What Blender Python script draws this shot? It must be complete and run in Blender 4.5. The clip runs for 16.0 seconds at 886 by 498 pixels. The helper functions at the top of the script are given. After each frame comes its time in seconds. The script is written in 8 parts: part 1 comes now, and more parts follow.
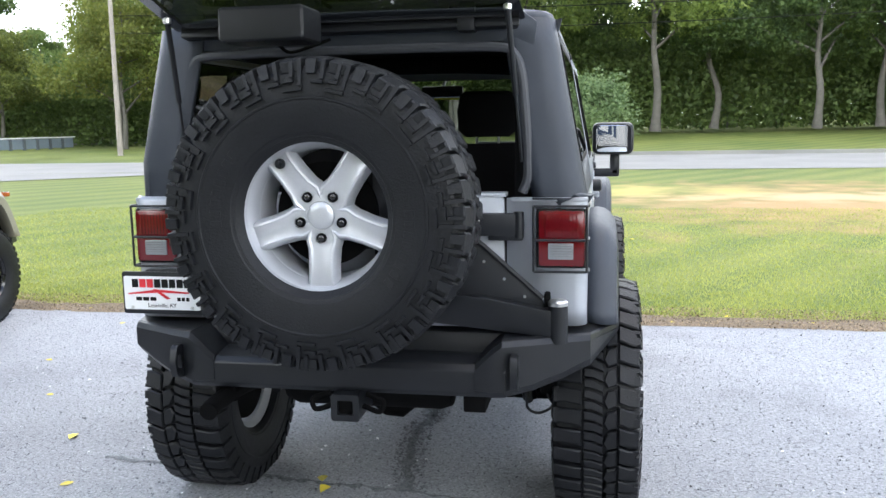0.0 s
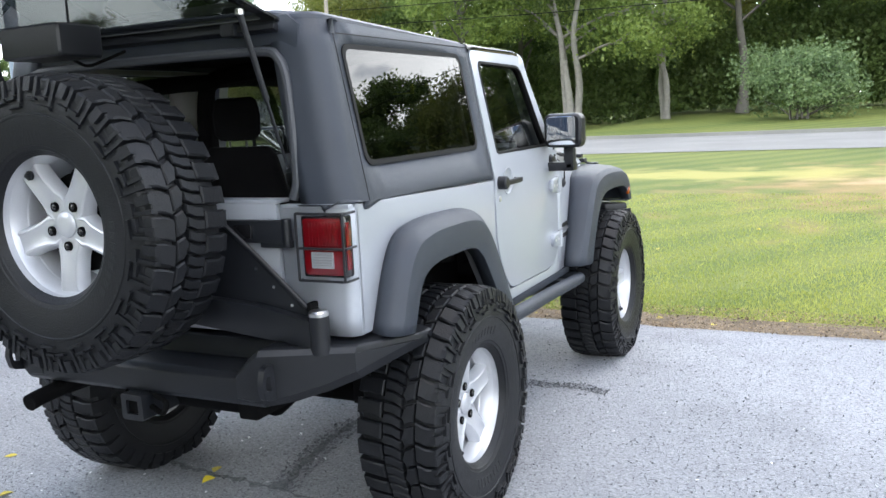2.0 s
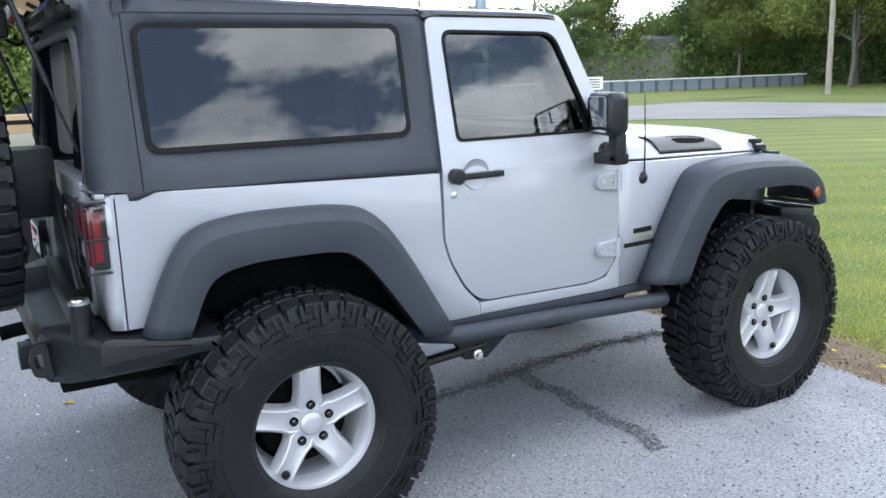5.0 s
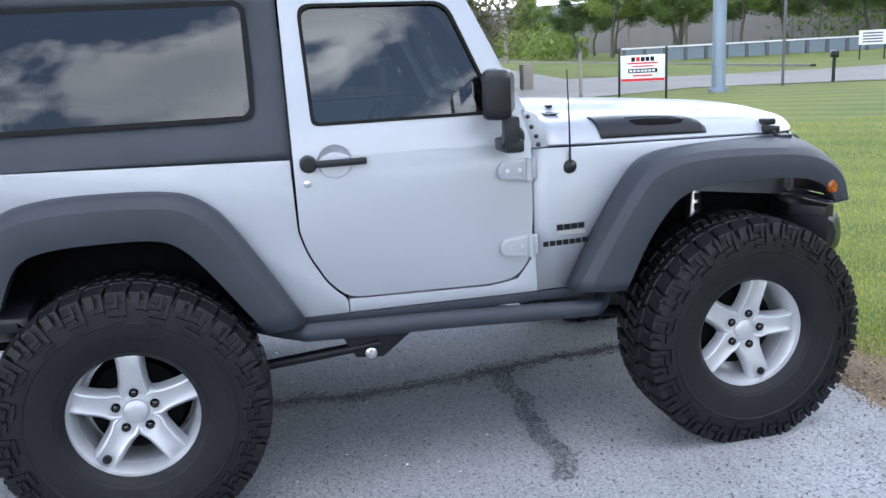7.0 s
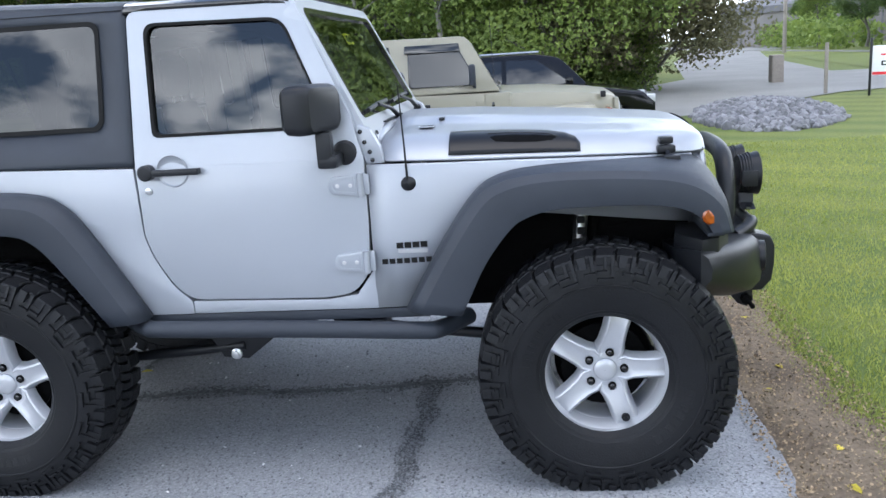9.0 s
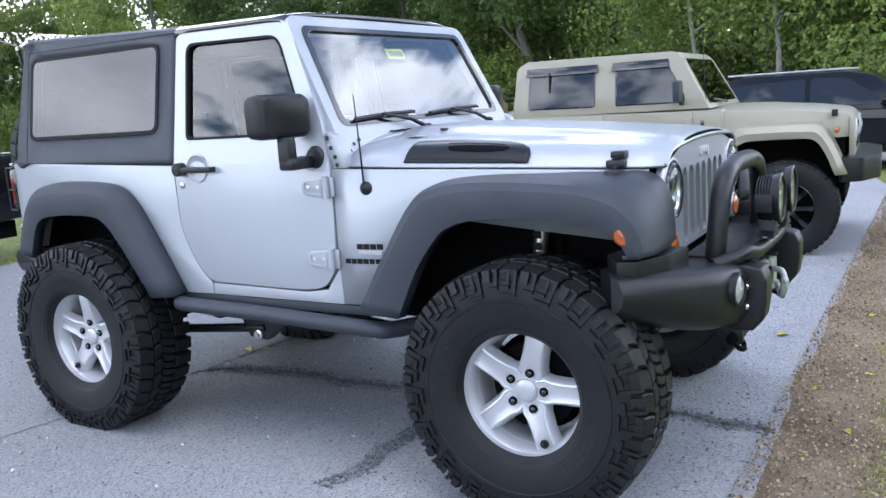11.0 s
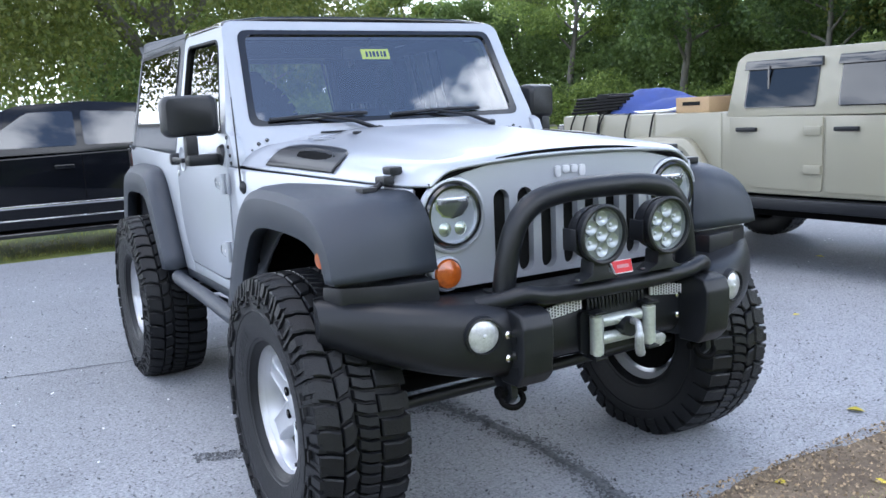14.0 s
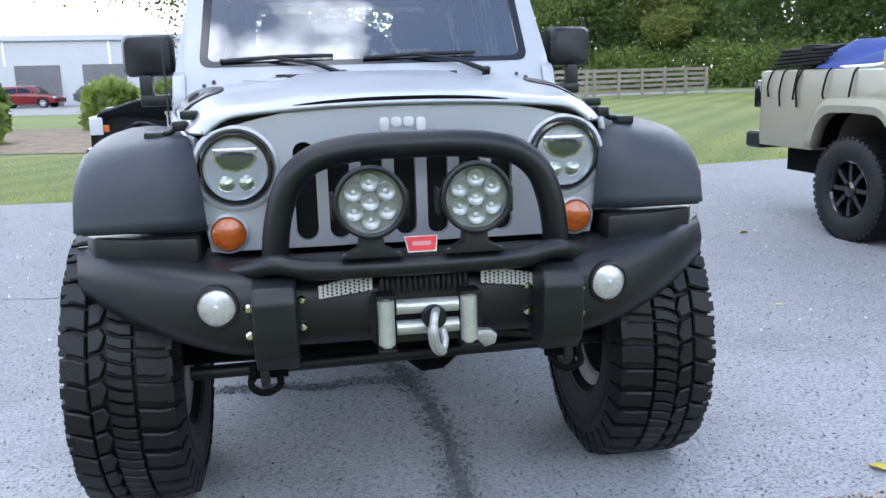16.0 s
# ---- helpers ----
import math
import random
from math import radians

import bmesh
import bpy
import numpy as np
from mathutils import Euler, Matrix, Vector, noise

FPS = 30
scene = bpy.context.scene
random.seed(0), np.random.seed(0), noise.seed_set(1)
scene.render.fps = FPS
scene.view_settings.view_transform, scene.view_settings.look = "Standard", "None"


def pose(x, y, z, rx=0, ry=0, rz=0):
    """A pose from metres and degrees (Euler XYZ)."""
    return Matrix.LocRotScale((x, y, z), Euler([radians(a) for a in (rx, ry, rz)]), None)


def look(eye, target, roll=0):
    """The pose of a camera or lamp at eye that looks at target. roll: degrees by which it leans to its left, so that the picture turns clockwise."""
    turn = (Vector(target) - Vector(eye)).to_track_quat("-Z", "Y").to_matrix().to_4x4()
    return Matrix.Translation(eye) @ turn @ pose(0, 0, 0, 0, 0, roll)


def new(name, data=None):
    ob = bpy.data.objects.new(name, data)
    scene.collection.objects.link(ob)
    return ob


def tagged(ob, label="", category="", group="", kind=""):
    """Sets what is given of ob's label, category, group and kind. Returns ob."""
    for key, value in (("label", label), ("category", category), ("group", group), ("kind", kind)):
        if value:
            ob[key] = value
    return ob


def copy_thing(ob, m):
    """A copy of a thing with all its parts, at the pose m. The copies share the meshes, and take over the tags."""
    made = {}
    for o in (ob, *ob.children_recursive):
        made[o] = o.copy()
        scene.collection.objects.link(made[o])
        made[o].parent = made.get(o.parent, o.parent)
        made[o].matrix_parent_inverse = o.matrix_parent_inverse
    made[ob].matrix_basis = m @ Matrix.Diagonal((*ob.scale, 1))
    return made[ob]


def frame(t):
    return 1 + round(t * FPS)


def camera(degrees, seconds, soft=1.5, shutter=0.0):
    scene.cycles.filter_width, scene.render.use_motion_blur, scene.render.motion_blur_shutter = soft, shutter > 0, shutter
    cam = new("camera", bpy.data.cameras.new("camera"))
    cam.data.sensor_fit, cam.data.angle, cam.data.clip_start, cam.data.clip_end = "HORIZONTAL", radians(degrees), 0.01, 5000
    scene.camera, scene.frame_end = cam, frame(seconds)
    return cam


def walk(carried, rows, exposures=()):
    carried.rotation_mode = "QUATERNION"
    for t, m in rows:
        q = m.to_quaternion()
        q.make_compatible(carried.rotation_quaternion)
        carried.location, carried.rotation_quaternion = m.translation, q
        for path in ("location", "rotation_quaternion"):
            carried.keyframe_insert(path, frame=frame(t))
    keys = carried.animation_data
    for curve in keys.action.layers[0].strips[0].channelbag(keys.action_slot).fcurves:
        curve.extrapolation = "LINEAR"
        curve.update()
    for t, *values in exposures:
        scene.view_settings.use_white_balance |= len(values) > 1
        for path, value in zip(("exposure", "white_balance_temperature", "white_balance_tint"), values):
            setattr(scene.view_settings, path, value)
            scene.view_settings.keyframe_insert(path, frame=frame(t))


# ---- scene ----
cam = camera(55.2, 16.0)
PATH = [
    (0, (0.882, -3.546, 1.595), (0.517, -1.602, 1.301), -1.0),
    (0.5, (1.189, -3.429, 1.6), (0.736, -1.505, 1.297), -1.5),
    (1, (1.582, -3.343, 1.622), (1.015, -1.451, 1.312), -2.1),
    (1.5, (1.927, -3.149, 1.608), (1.222, -1.303, 1.296), -2.6),
    (2, (2.318, -2.973, 1.619), (1.453, -1.197, 1.3), -2.8),
    (2.5, (2.659, -2.723, 1.624), (1.624, -1.044, 1.294), -3.0),
    (3, (2.902, -2.334, 1.634), (1.705, -0.768, 1.294), -2.9),
    (3.5, (3.193, -2.015, 1.642), (1.844, -0.582, 1.292), -2.7),
    (5.8, (3.818, -0.454, 1.666), (2.014, 0.301, 1.243), -1.9),
    (6, (3.863, -0.307, 1.651), (2.038, 0.389, 1.222), -2.0),
    (6.5, (3.916, 0.064, 1.663), (2.048, 0.617, 1.211), -2.5),
    (7, (3.95, 0.514, 1.664), (2.047, 0.92, 1.203), -3.1),
    (7.5, (4.031, 0.96, 1.666), (2.104, 1.224, 1.2), -3.3),
    (8, (4.011, 1.395, 1.654), (2.069, 1.511, 1.188), -3.2),
    (8.5, (4.004, 1.833, 1.673), (2.059, 1.781, 1.211), -3.3),
    (8.7, (4.007, 1.977, 1.671), (2.064, 1.86, 1.212), -3.5),
    (10.8, (3.648, 3.55, 1.504), (1.919, 2.606, 1.163), -3.8),
    (11, (3.583, 3.718, 1.509), (1.897, 2.698, 1.166), -3.9),
    (11.5, (3.378, 4.018, 1.54), (1.796, 2.841, 1.209), -3.7),
    (12, (3.115, 4.173, 1.512), (1.634, 2.865, 1.202), -3.3),
    (12.5, (2.862, 4.416, 1.484), (1.492, 2.99, 1.178), -3.2),
    (13, (2.548, 4.651, 1.465), (1.295, 3.123, 1.16), -3.0),
    (13.5, (2.209, 4.898, 1.46), (1.081, 3.276, 1.148), -2.8),
    (14, (1.894, 5.198, 1.468), (0.905, 3.49, 1.144), -2.7),
    (14.5, (1.5, 5.308, 1.437), (0.657, 3.527, 1.093), -2.5),
    (15, (1.098, 5.416, 1.433), (0.422, 3.571, 1.059), -2.3),
    (15.5, (0.666, 5.464, 1.415), (0.183, 3.565, 1.013), -2.1),
    (16, (0.278, 5.346, 1.373), (-0.021, 3.409, 0.972), -1.6),
]
walk(cam, [(t, look(eye, target, roll)) for t, eye, target, roll in PATH], exposures=[(0, 1.36, 6450, 8), (3.5, 1.13, 6400, 8), (6, 0.88, 6050, 9), (9, 0.77, 6000, 9), (11, 0.86, 5880, 11), (16, 0.94, 5850, 10)])

# ---- daylight: bright, broken cloud, a soft sun ----
world = bpy.data.worlds.new("world")
scene.world = world
world.use_nodes = True
wn, wl = world.node_tree.nodes, world.node_tree.links
sky = wn.new("ShaderNodeTexSky")
sky.sky_type, sky.sun_disc = "NISHITA", False
sky.sun_elevation, sky.sun_rotation = radians(76), radians(70)
sky.air_density, sky.dust_density, sky.ozone_density = 1.0, 1.6, 1.2
coord = wn.new("ShaderNodeTexCoord")
stretch = wn.new("ShaderNodeMapping")
stretch.inputs["Scale"].default_value = (1.0, 1.0, 2.0)
stretch.inputs["Location"].default_value = (1.2, 4.4, 2.1)
cloud = wn.new("ShaderNodeTexNoise")
cloud.inputs["Scale"].default_value, cloud.inputs["Detail"].default_value = 4.2, 9.0
cloud.inputs["Roughness"].default_value, cloud.inputs["Distortion"].default_value = 0.52, 0.25
cover = wn.new("ShaderNodeValToRGB")
cover.color_ramp.elements[0].position, cover.color_ramp.elements[1].position = 0.485, 0.55
shade = wn.new("ShaderNodeTexNoise")
shade.inputs["Scale"].default_value, shade.inputs["Detail"].default_value = 4.0, 6.0
tone = wn.new("ShaderNodeValToRGB")
tone.color_ramp.elements[0].position, tone.color_ramp.elements[1].position = 0.35, 0.68
tone.color_ramp.elements[0].color, tone.color_ramp.elements[1].color = (10.5, 11.0, 12.0, 1), (23.0, 23.2, 23.6, 1)
blend = wn.new("ShaderNodeMix")
blend.data_type = "RGBA"
wl.new(coord.outputs["Generated"], stretch.inputs["Vector"])
wl.new(stretch.outputs["Vector"], cloud.inputs["Vector"])
wl.new(stretch.outputs["Vector"], shade.inputs["Vector"])
# more blue overhead, more cloud towards the horizon
height = wn.new("ShaderNodeSeparateXYZ")
thin = wn.new("ShaderNodeMath")
thin.operation = "MULTIPLY_ADD"
thin.inputs[1].default_value = -0.34
thin.use_clamp = False
lift = wn.new("ShaderNodeMath")
lift.operation = "ADD"
lift.inputs[1].default_value = 0.125
wl.new(coord.outputs["Generated"], height.inputs[0])
wl.new(height.outputs["Z"], thin.inputs[0])
wl.new(cloud.outputs["Fac"], thin.inputs[2])
wl.new(thin.outputs[0], lift.inputs[0])
# extra cloud ahead of the car and behind it, added to light both ends
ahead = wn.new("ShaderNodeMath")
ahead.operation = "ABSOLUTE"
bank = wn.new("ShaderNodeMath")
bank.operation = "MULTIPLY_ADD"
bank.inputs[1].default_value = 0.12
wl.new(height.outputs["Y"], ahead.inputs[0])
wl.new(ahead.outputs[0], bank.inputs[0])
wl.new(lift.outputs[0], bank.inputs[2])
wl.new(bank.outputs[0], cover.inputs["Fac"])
wl.new(shade.outputs["Fac"], tone.inputs["Fac"])
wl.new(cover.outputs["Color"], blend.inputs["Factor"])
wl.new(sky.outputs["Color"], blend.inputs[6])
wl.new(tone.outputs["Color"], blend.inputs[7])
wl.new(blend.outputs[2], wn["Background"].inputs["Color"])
wn["Background"].inputs["Strength"].default_value = 0.15

sun = new("sun", bpy.data.lights.new("sun", "SUN"))
sun.data.energy, sun.data.angle, sun.data.color = 0.4, radians(42), (1.0, 0.97, 0.92)
sun.matrix_world = look((6.3, 2.3, 27), (0, 0, 0))


# ---- materials ----
def material(name, color, rough=0.5, metal=0.0, vary=0.12, scale=6.0, fine=60.0, bump=0.0, coat=0.0, random_shift=0.0, island=0.0, spec=0.5):
    """A surface with variation at two scales, fine relief and, where asked, a shift from piece to piece."""
    m = bpy.data.materials.new(name)
    m.use_nodes = True
    n, l = m.node_tree.nodes, m.node_tree.links
    p = n["Principled BSDF"]
    p.inputs["Roughness"].default_value, p.inputs["Metallic"].default_value = rough, metal
    p.inputs["Coat Weight"].default_value, p.inputs["Coat Roughness"].default_value = coat, 0.06
    p.inputs["Specular IOR Level"].default_value = spec
    tc = n.new("ShaderNodeTexCoord")
    big, small = n.new("ShaderNodeTexNoise"), n.new("ShaderNodeTexNoise")
    big.inputs["Scale"].default_value, small.inputs["Scale"].default_value = scale, fine
    big.inputs["Detail"].default_value, small.inputs["Detail"].default_value = 4, 5
    l.new(tc.outputs["Object"], big.inputs["Vector"])
    l.new(tc.outputs["Object"], small.inputs["Vector"])
    add = n.new("ShaderNodeMath")
    add.operation = "ADD"
    l.new(big.outputs["Fac"], add.inputs[0])
    l.new(small.outputs["Fac"], add.inputs[1])
    last = add.outputs[0]
    for weight, node, out in ((random_shift, "ShaderNodeObjectInfo", "Random"), (island, "ShaderNodeNewGeometry", "Random Per Island")):
        if weight:
            src, mul, plus = n.new(node), n.new("ShaderNodeMath"), n.new("ShaderNodeMath")
            mul.operation, plus.operation = "MULTIPLY_ADD", "ADD"
            mul.inputs[1].default_value, mul.inputs[2].default_value = weight * 2, -weight
            l.new(src.outputs[out], mul.inputs[0])
            l.new(mul.outputs[0], plus.inputs[0])
            l.new(last, plus.inputs[1])
            last = plus.outputs[0]
    span = n.new("ShaderNodeMapRange")
    span.inputs["From Min"].default_value, span.inputs["From Max"].default_value = 0.6, 1.4
    l.new(last, span.inputs["Value"])
    ramp = n.new("ShaderNodeMix")
    ramp.data_type = "RGBA"
    ramp.inputs[6].default_value = (*[c * (1 - vary) for c in color], 1)
    ramp.inputs[7].default_value = (*[min(1, c * (1 + vary)) for c in color], 1)
    l.new(span.outputs["Result"], ramp.inputs["Factor"])
    l.new(ramp.outputs[2], p.inputs["Base Color"])
    if bump:
        b = n.new("ShaderNodeBump")
        b.inputs["Strength"].default_value, b.inputs["Distance"].default_value = bump, 0.01
        l.new(small.outputs["Fac"], b.inputs["Height"])
        l.new(b.outputs["Normal"], p.inputs["Normal"])
    return m


def glass(name, color, rough=0.0, through_amount=0.5, gloss=0.05):
    """Thin pane: clear reflection over a tinted view through."""
    m = bpy.data.materials.new(name)
    m.use_nodes = True
    n, l = m.node_tree.nodes, m.node_tree.links
    n.remove(n["Principled BSDF"])
    clear, shine, mix, fres = n.new("ShaderNodeBsdfTransparent"), n.new("ShaderNodeBsdfGlossy"), n.new("ShaderNodeMixShader"), n.new("ShaderNodeLayerWeight")
    clear.inputs["Color"].default_value = (*[c * through_amount for c in color], 1)
    shine.inputs["Roughness"].default_value = rough
    fres.inputs["Blend"].default_value = 0.5
    steep, base = n.new("ShaderNodeMath"), n.new("ShaderNodeMath")
    steep.operation, base.operation = "POWER", "MULTIPLY_ADD"
    steep.inputs[1].default_value, base.inputs[1].default_value, base.inputs[2].default_value = 5.0, 0.94, gloss
    l.new(fres.outputs["Facing"], steep.inputs[0])
    l.new(steep.outputs[0], base.inputs[0])
    l.new(base.outputs[0], mix.inputs[0])
    l.new(clear.outputs[0], mix.inputs[1])
    l.new(shine.outputs[0], mix.inputs[2])
    l.new(mix.outputs[0], n["Material Output"].inputs["Surface"])
    return m


def leafy(name, dark, light, thin=0.35):
    """Leaf: green that changes from clump to clump, a little light passes through."""
    m = bpy.data.materials.new(name)
    m.use_nodes = True
    n, l = m.node_tree.nodes, m.node_tree.links
    p = n["Principled BSDF"]
    p.inputs["Roughness"].default_value = 0.55
    geo, info, mixer = n.new("ShaderNodeNewGeometry"), n.new("ShaderNodeObjectInfo"), n.new("ShaderNodeMix")
    mixer.data_type = "RGBA"
    mixer.inputs[6].default_value, mixer.inputs[7].default_value = (*dark, 1), (*light, 1)
    tc, big = n.new("ShaderNodeTexCoord"), n.new("ShaderNodeTexNoise")
    big.inputs["Scale"].default_value = 0.6
    l.new(tc.outputs["Object"], big.inputs["Vector"])
    a, b = n.new("ShaderNodeMath"), n.new("ShaderNodeMath")
    a.operation, b.operation = "MULTIPLY_ADD", "MULTIPLY_ADD"
    a.inputs[1].default_value = 0.5
    l.new(geo.outputs["Random Per Island"], a.inputs[0])
    l.new(big.outputs["Fac"], a.inputs[2])
    b.inputs[1].default_value = 0.4
    l.new(info.outputs["Random"], b.inputs[0])
    l.new(a.outputs[0], b.inputs[2])
    rng = n.new("ShaderNodeMapRange")
    rng.inputs["From Min"].default_value, rng.inputs["From Max"].default_value = 0.5, 1.25
    l.new(b.outputs[0], rng.inputs["Value"])
    l.new(rng.outputs["Result"], mixer.inputs["Factor"])
    l.new(mixer.outputs[2], p.inputs["Base Color"])
    lucent, mix = n.new("ShaderNodeBsdfTranslucent"), n.new("ShaderNodeMixShader")
    l.new(mixer.outputs[2], lucent.inputs["Color"])
    mix.inputs[0].default_value = thin
    l.new(p.outputs[0], mix.inputs[1])
    l.new(lucent.outputs[0], mix.inputs[2])
    l.new(mix.outputs[0], n["Material Output"].inputs["Surface"])
    return m


SILVER = material("silver_paint", (0.37, 0.39, 0.425), 0.43, 0.36, 0.05, 2.0, 900, 0.015, coat=0.4)
CHARCOAL = material("textured_plastic", (0.030, 0.0355, 0.0465), 0.47, 0, 0.18, 5, 500, 0.2, spec=0.36)
BLACK = material("black_coating", (0.0090, 0.0100, 0.0125), 0.37, 0, 0.3, 8, 400, 0.12, spec=0.36)
GLOSS = material("black_gloss", (0.008, 0.008, 0.009), 0.12, 0, 0.1, 5, 80, 0, coat=0.5)
SATIN = material("satin_black", (0.006, 0.0065, 0.008), 0.3, 0, 0.15, 5, 80, 0, spec=0.3)
RUBBER = material("tyre_rubber", (0.0066, 0.0072, 0.0088), 0.46, 0, 0.4, 7, 160, 0.25, spec=0.29)
# near-black: the shade of recesses and underside is put into the colour
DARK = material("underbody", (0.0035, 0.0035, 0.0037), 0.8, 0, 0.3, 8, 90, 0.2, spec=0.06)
CARPET = material("dark_trim", (0.012, 0.012, 0.0135), 0.85, 0, 0.25, 8, 300, 0.3, spec=0.12)
ALLOY = material("cast_alloy", (0.50, 0.51, 0.535), 0.36, 0.45, 0.07, 6, 300, 0.03)
STEEL = material("bright_steel", (0.62, 0.62, 0.62), 0.28, 1.0, 0.1, 12, 120, 0.05)
ZINC = material("roller_metal", (0.47, 0.495, 0.47), 0.34, 0.5, 0.2, 10, 90, 0.08)
GALVANISED = material("galvanised_steel", (0.40, 0.415, 0.42), 0.45, 0.6, 0.3, 30, 160, 0.15)
FOG_LENS = material("fog_lens", (0.50, 0.51, 0.53), 0.28, 0.4, 0.25, 60, 200, 0.06, coat=0.6)
PINK_INK = material("faded_ink", (0.55, 0.22, 0.24), 0.5, 0, 0.05)
CHROME = material("chrome", (0.8, 0.8, 0.82), 0.08, 1.0, 0.03, 5, 60)
TINT = glass("tinted_glass", (0.5, 0.55, 0.55), 0.0, 0.10, 0.08)
DOOR_TINT = glass("door_glass", (0.8, 0.88, 0.86), 0.0, 0.24, 0.09)
CLEAR = glass("clear_glass", (0.9, 0.97, 0.94), 0.0, 0.72, 0.26)
LENS = glass("lens_glass", (0.95, 0.97, 1.0), 0.02, 0.95, 0.04)
BOWL = material("bright_bowl", (0.58, 0.59, 0.61), 0.3, 0.1, 0.1, 30, 200)
RED = material("red_lens", (0.125, 0.002, 0.005), 0.16, 0, 0.2, 12, 200, 0, coat=0.4)
AMBER = material("amber_lens", (0.34, 0.07, 0.005), 0.25, 0, 0.5, 16, 90, 0.15, coat=0.8)
WHITE_LENS = material("white_lens", (0.48, 0.49, 0.51), 0.2, 0, 0.1, 20, 200, 0.05, coat=0.6)
WHITE = material("white_panel", (0.78, 0.79, 0.8), 0.4, 0, 0.04, 5, 60)
YELLOW = material("yellow_sticker", (0.90, 0.95, 0.04), 0.6, 0, 0.05)
INK = material("black_ink", (0.008, 0.008, 0.008), 0.6, 0, 0.05, spec=0.15)
RED_INK = material("red_ink", (0.6, 0.02, 0.03), 0.5, 0, 0.05)
MIRROR = material("mirror_glass", (0.8, 0.82, 0.84), 0.02, 1.0, 0.01)


# ---- mesh helpers ----
def part(name, bm, mat, parent=None, label="", angle=35, flip=True):
    """One mesh object out of a bmesh, under a thing or a part."""
    if flip:
        bmesh.ops.recalc_face_normals(bm, faces=bm.faces)
    me = bpy.data.meshes.new(name)
    bm.to_mesh(me)
    bm.free()
    me.polygons.foreach_set("use_smooth", [True] * len(me.polygons))
    me.set_sharp_from_angle(angle=radians(angle))
    me.materials.append(mat)
    ob = new(name, me)
    if parent:
        ob.parent = parent
    return tagged(ob, label)


def thing(name, label, category, group="", at=None):
    ob = new(name)
    ob.empty_display_size = 0.2
    if at is not None:
        ob.matrix_basis = at
    return tagged(ob, label, category, group)


def solid(ob, thick, offset=-1):
    mod = ob.modifiers.new("thickness", "SOLIDIFY")
    mod.thickness, mod.offset = thick, offset
    return ob


def bevel_all(bm, faces, width, seg=2):
    edges = {e for f in faces for e in f.edges}
    bmesh.ops.bevel(bm, geom=list(edges), offset=width, segments=seg, affect="EDGES", profile=0.6, clamp_overlap=True)


def box(bm, x0, x1, y0, y1, z0, z1, bev=0.0, m=None, seg=2):
    c = Vector(((x0 + x1) / 2, (y0 + y1) / 2, (z0 + z1) / 2))
    mat = Matrix.Translation(c) @ Matrix.Diagonal((abs(x1 - x0), abs(y1 - y0), abs(z1 - z0), 1))
    vs = bmesh.ops.create_cube(bm, size=1, matrix=(m @ mat) if m else mat)["verts"]
    if bev:
        bevel_all(bm, {f for v in vs for f in v.link_faces}, bev, seg)
    return bm


def put3(axis, u, v, w):
    return {"x": (w, u, v), "y": (u, w, v), "z": (u, v, w)}[axis]


def prism(bm, pts, axis, a, b, bev=0.0, m=None, seg=2):
    """A polygon pushed along an axis from a to b. x: points are (y, z); y: (x, z); z: (x, y)."""
    m = m or Matrix()
    lo = [bm.verts.new(m @ Vector(put3(axis, u, v, a))) for u, v in pts]
    hi = [bm.verts.new(m @ Vector(put3(axis, u, v, b))) for u, v in pts]
    n = len(pts)
    fs = [bm.faces.new(lo), bm.faces.new(hi[::-1])]
    fs += [bm.faces.new((lo[i], hi[i], hi[(i + 1) % n], lo[(i + 1) % n])) for i in range(n)]
    if bev:
        bmesh.ops.recalc_face_normals(bm, faces=fs)
        bevel_all(bm, fs, bev, seg)
    return bm


def ring(bm, outer, inner, axis, a, b, m=None):
    """A frame: the space between two outlines of the same number of points, pushed from a to b."""
    m = m or Matrix()
    n = len(outer)
    rows = [[bm.verts.new(m @ Vector(put3(axis, u, v, w))) for u, v in line] for line, w in ((outer, a), (outer, b), (inner, b), (inner, a))]
    for k in range(4):
        p, q = rows[k], rows[(k + 1) % 4]
        for i in range(n):
            bm.faces.new((p[i], p[(i + 1) % n], q[(i + 1) % n], q[i]))
    return bm


def rrect(u0, u1, v0, v1, r, seg=4):
    pts = []
    for cu, cv, a0 in ((u1 - r, v1 - r, 0), (u0 + r, v1 - r, 90), (u0 + r, v0 + r, 180), (u1 - r, v0 + r, 270)):
        for i in range(seg + 1):
            a = radians(a0 + 90 * i / seg)
            pts.append((cu + r * math.cos(a), cv + r * math.sin(a)))
    return pts


def round_poly(pts, radii, seg=4):
    """A polygon with its corners rounded."""
    out, n = [], len(pts)
    if not hasattr(radii, "__len__"):
        radii = [radii] * n
    for i in range(n):
        p, a, b = Vector(pts[i]), Vector(pts[i - 1]), Vector(pts[(i + 1) % n])
        r = radii[i]
        if r <= 0:
            out.append(tuple(p))
            continue
        ua, ub = (a - p), (b - p)
        d = min(r, ua.length * 0.48, ub.length * 0.48)
        s, e = p + ua.normalized() * d, p + ub.normalized() * d
        for k in range(seg + 1):
            t = k / seg
            out.append(tuple((1 - t) ** 2 * s + 2 * t * (1 - t) * p + t * t * e))
    return out


def loft(bm, rows, close=False, cap=False):
    grid = [[bm.verts.new(p) for p in row] for row in rows]
    n = len(grid[0])
    for a, b in zip(grid, grid[1:]):
        for i in range(n if close else n - 1):
            j = (i + 1) % n
            bm.faces.new((a[i], a[j], b[j], b[i]))
    if cap:
        bm.faces.new(grid[0])
        bm.faces.new(grid[-1][::-1])
    return grid


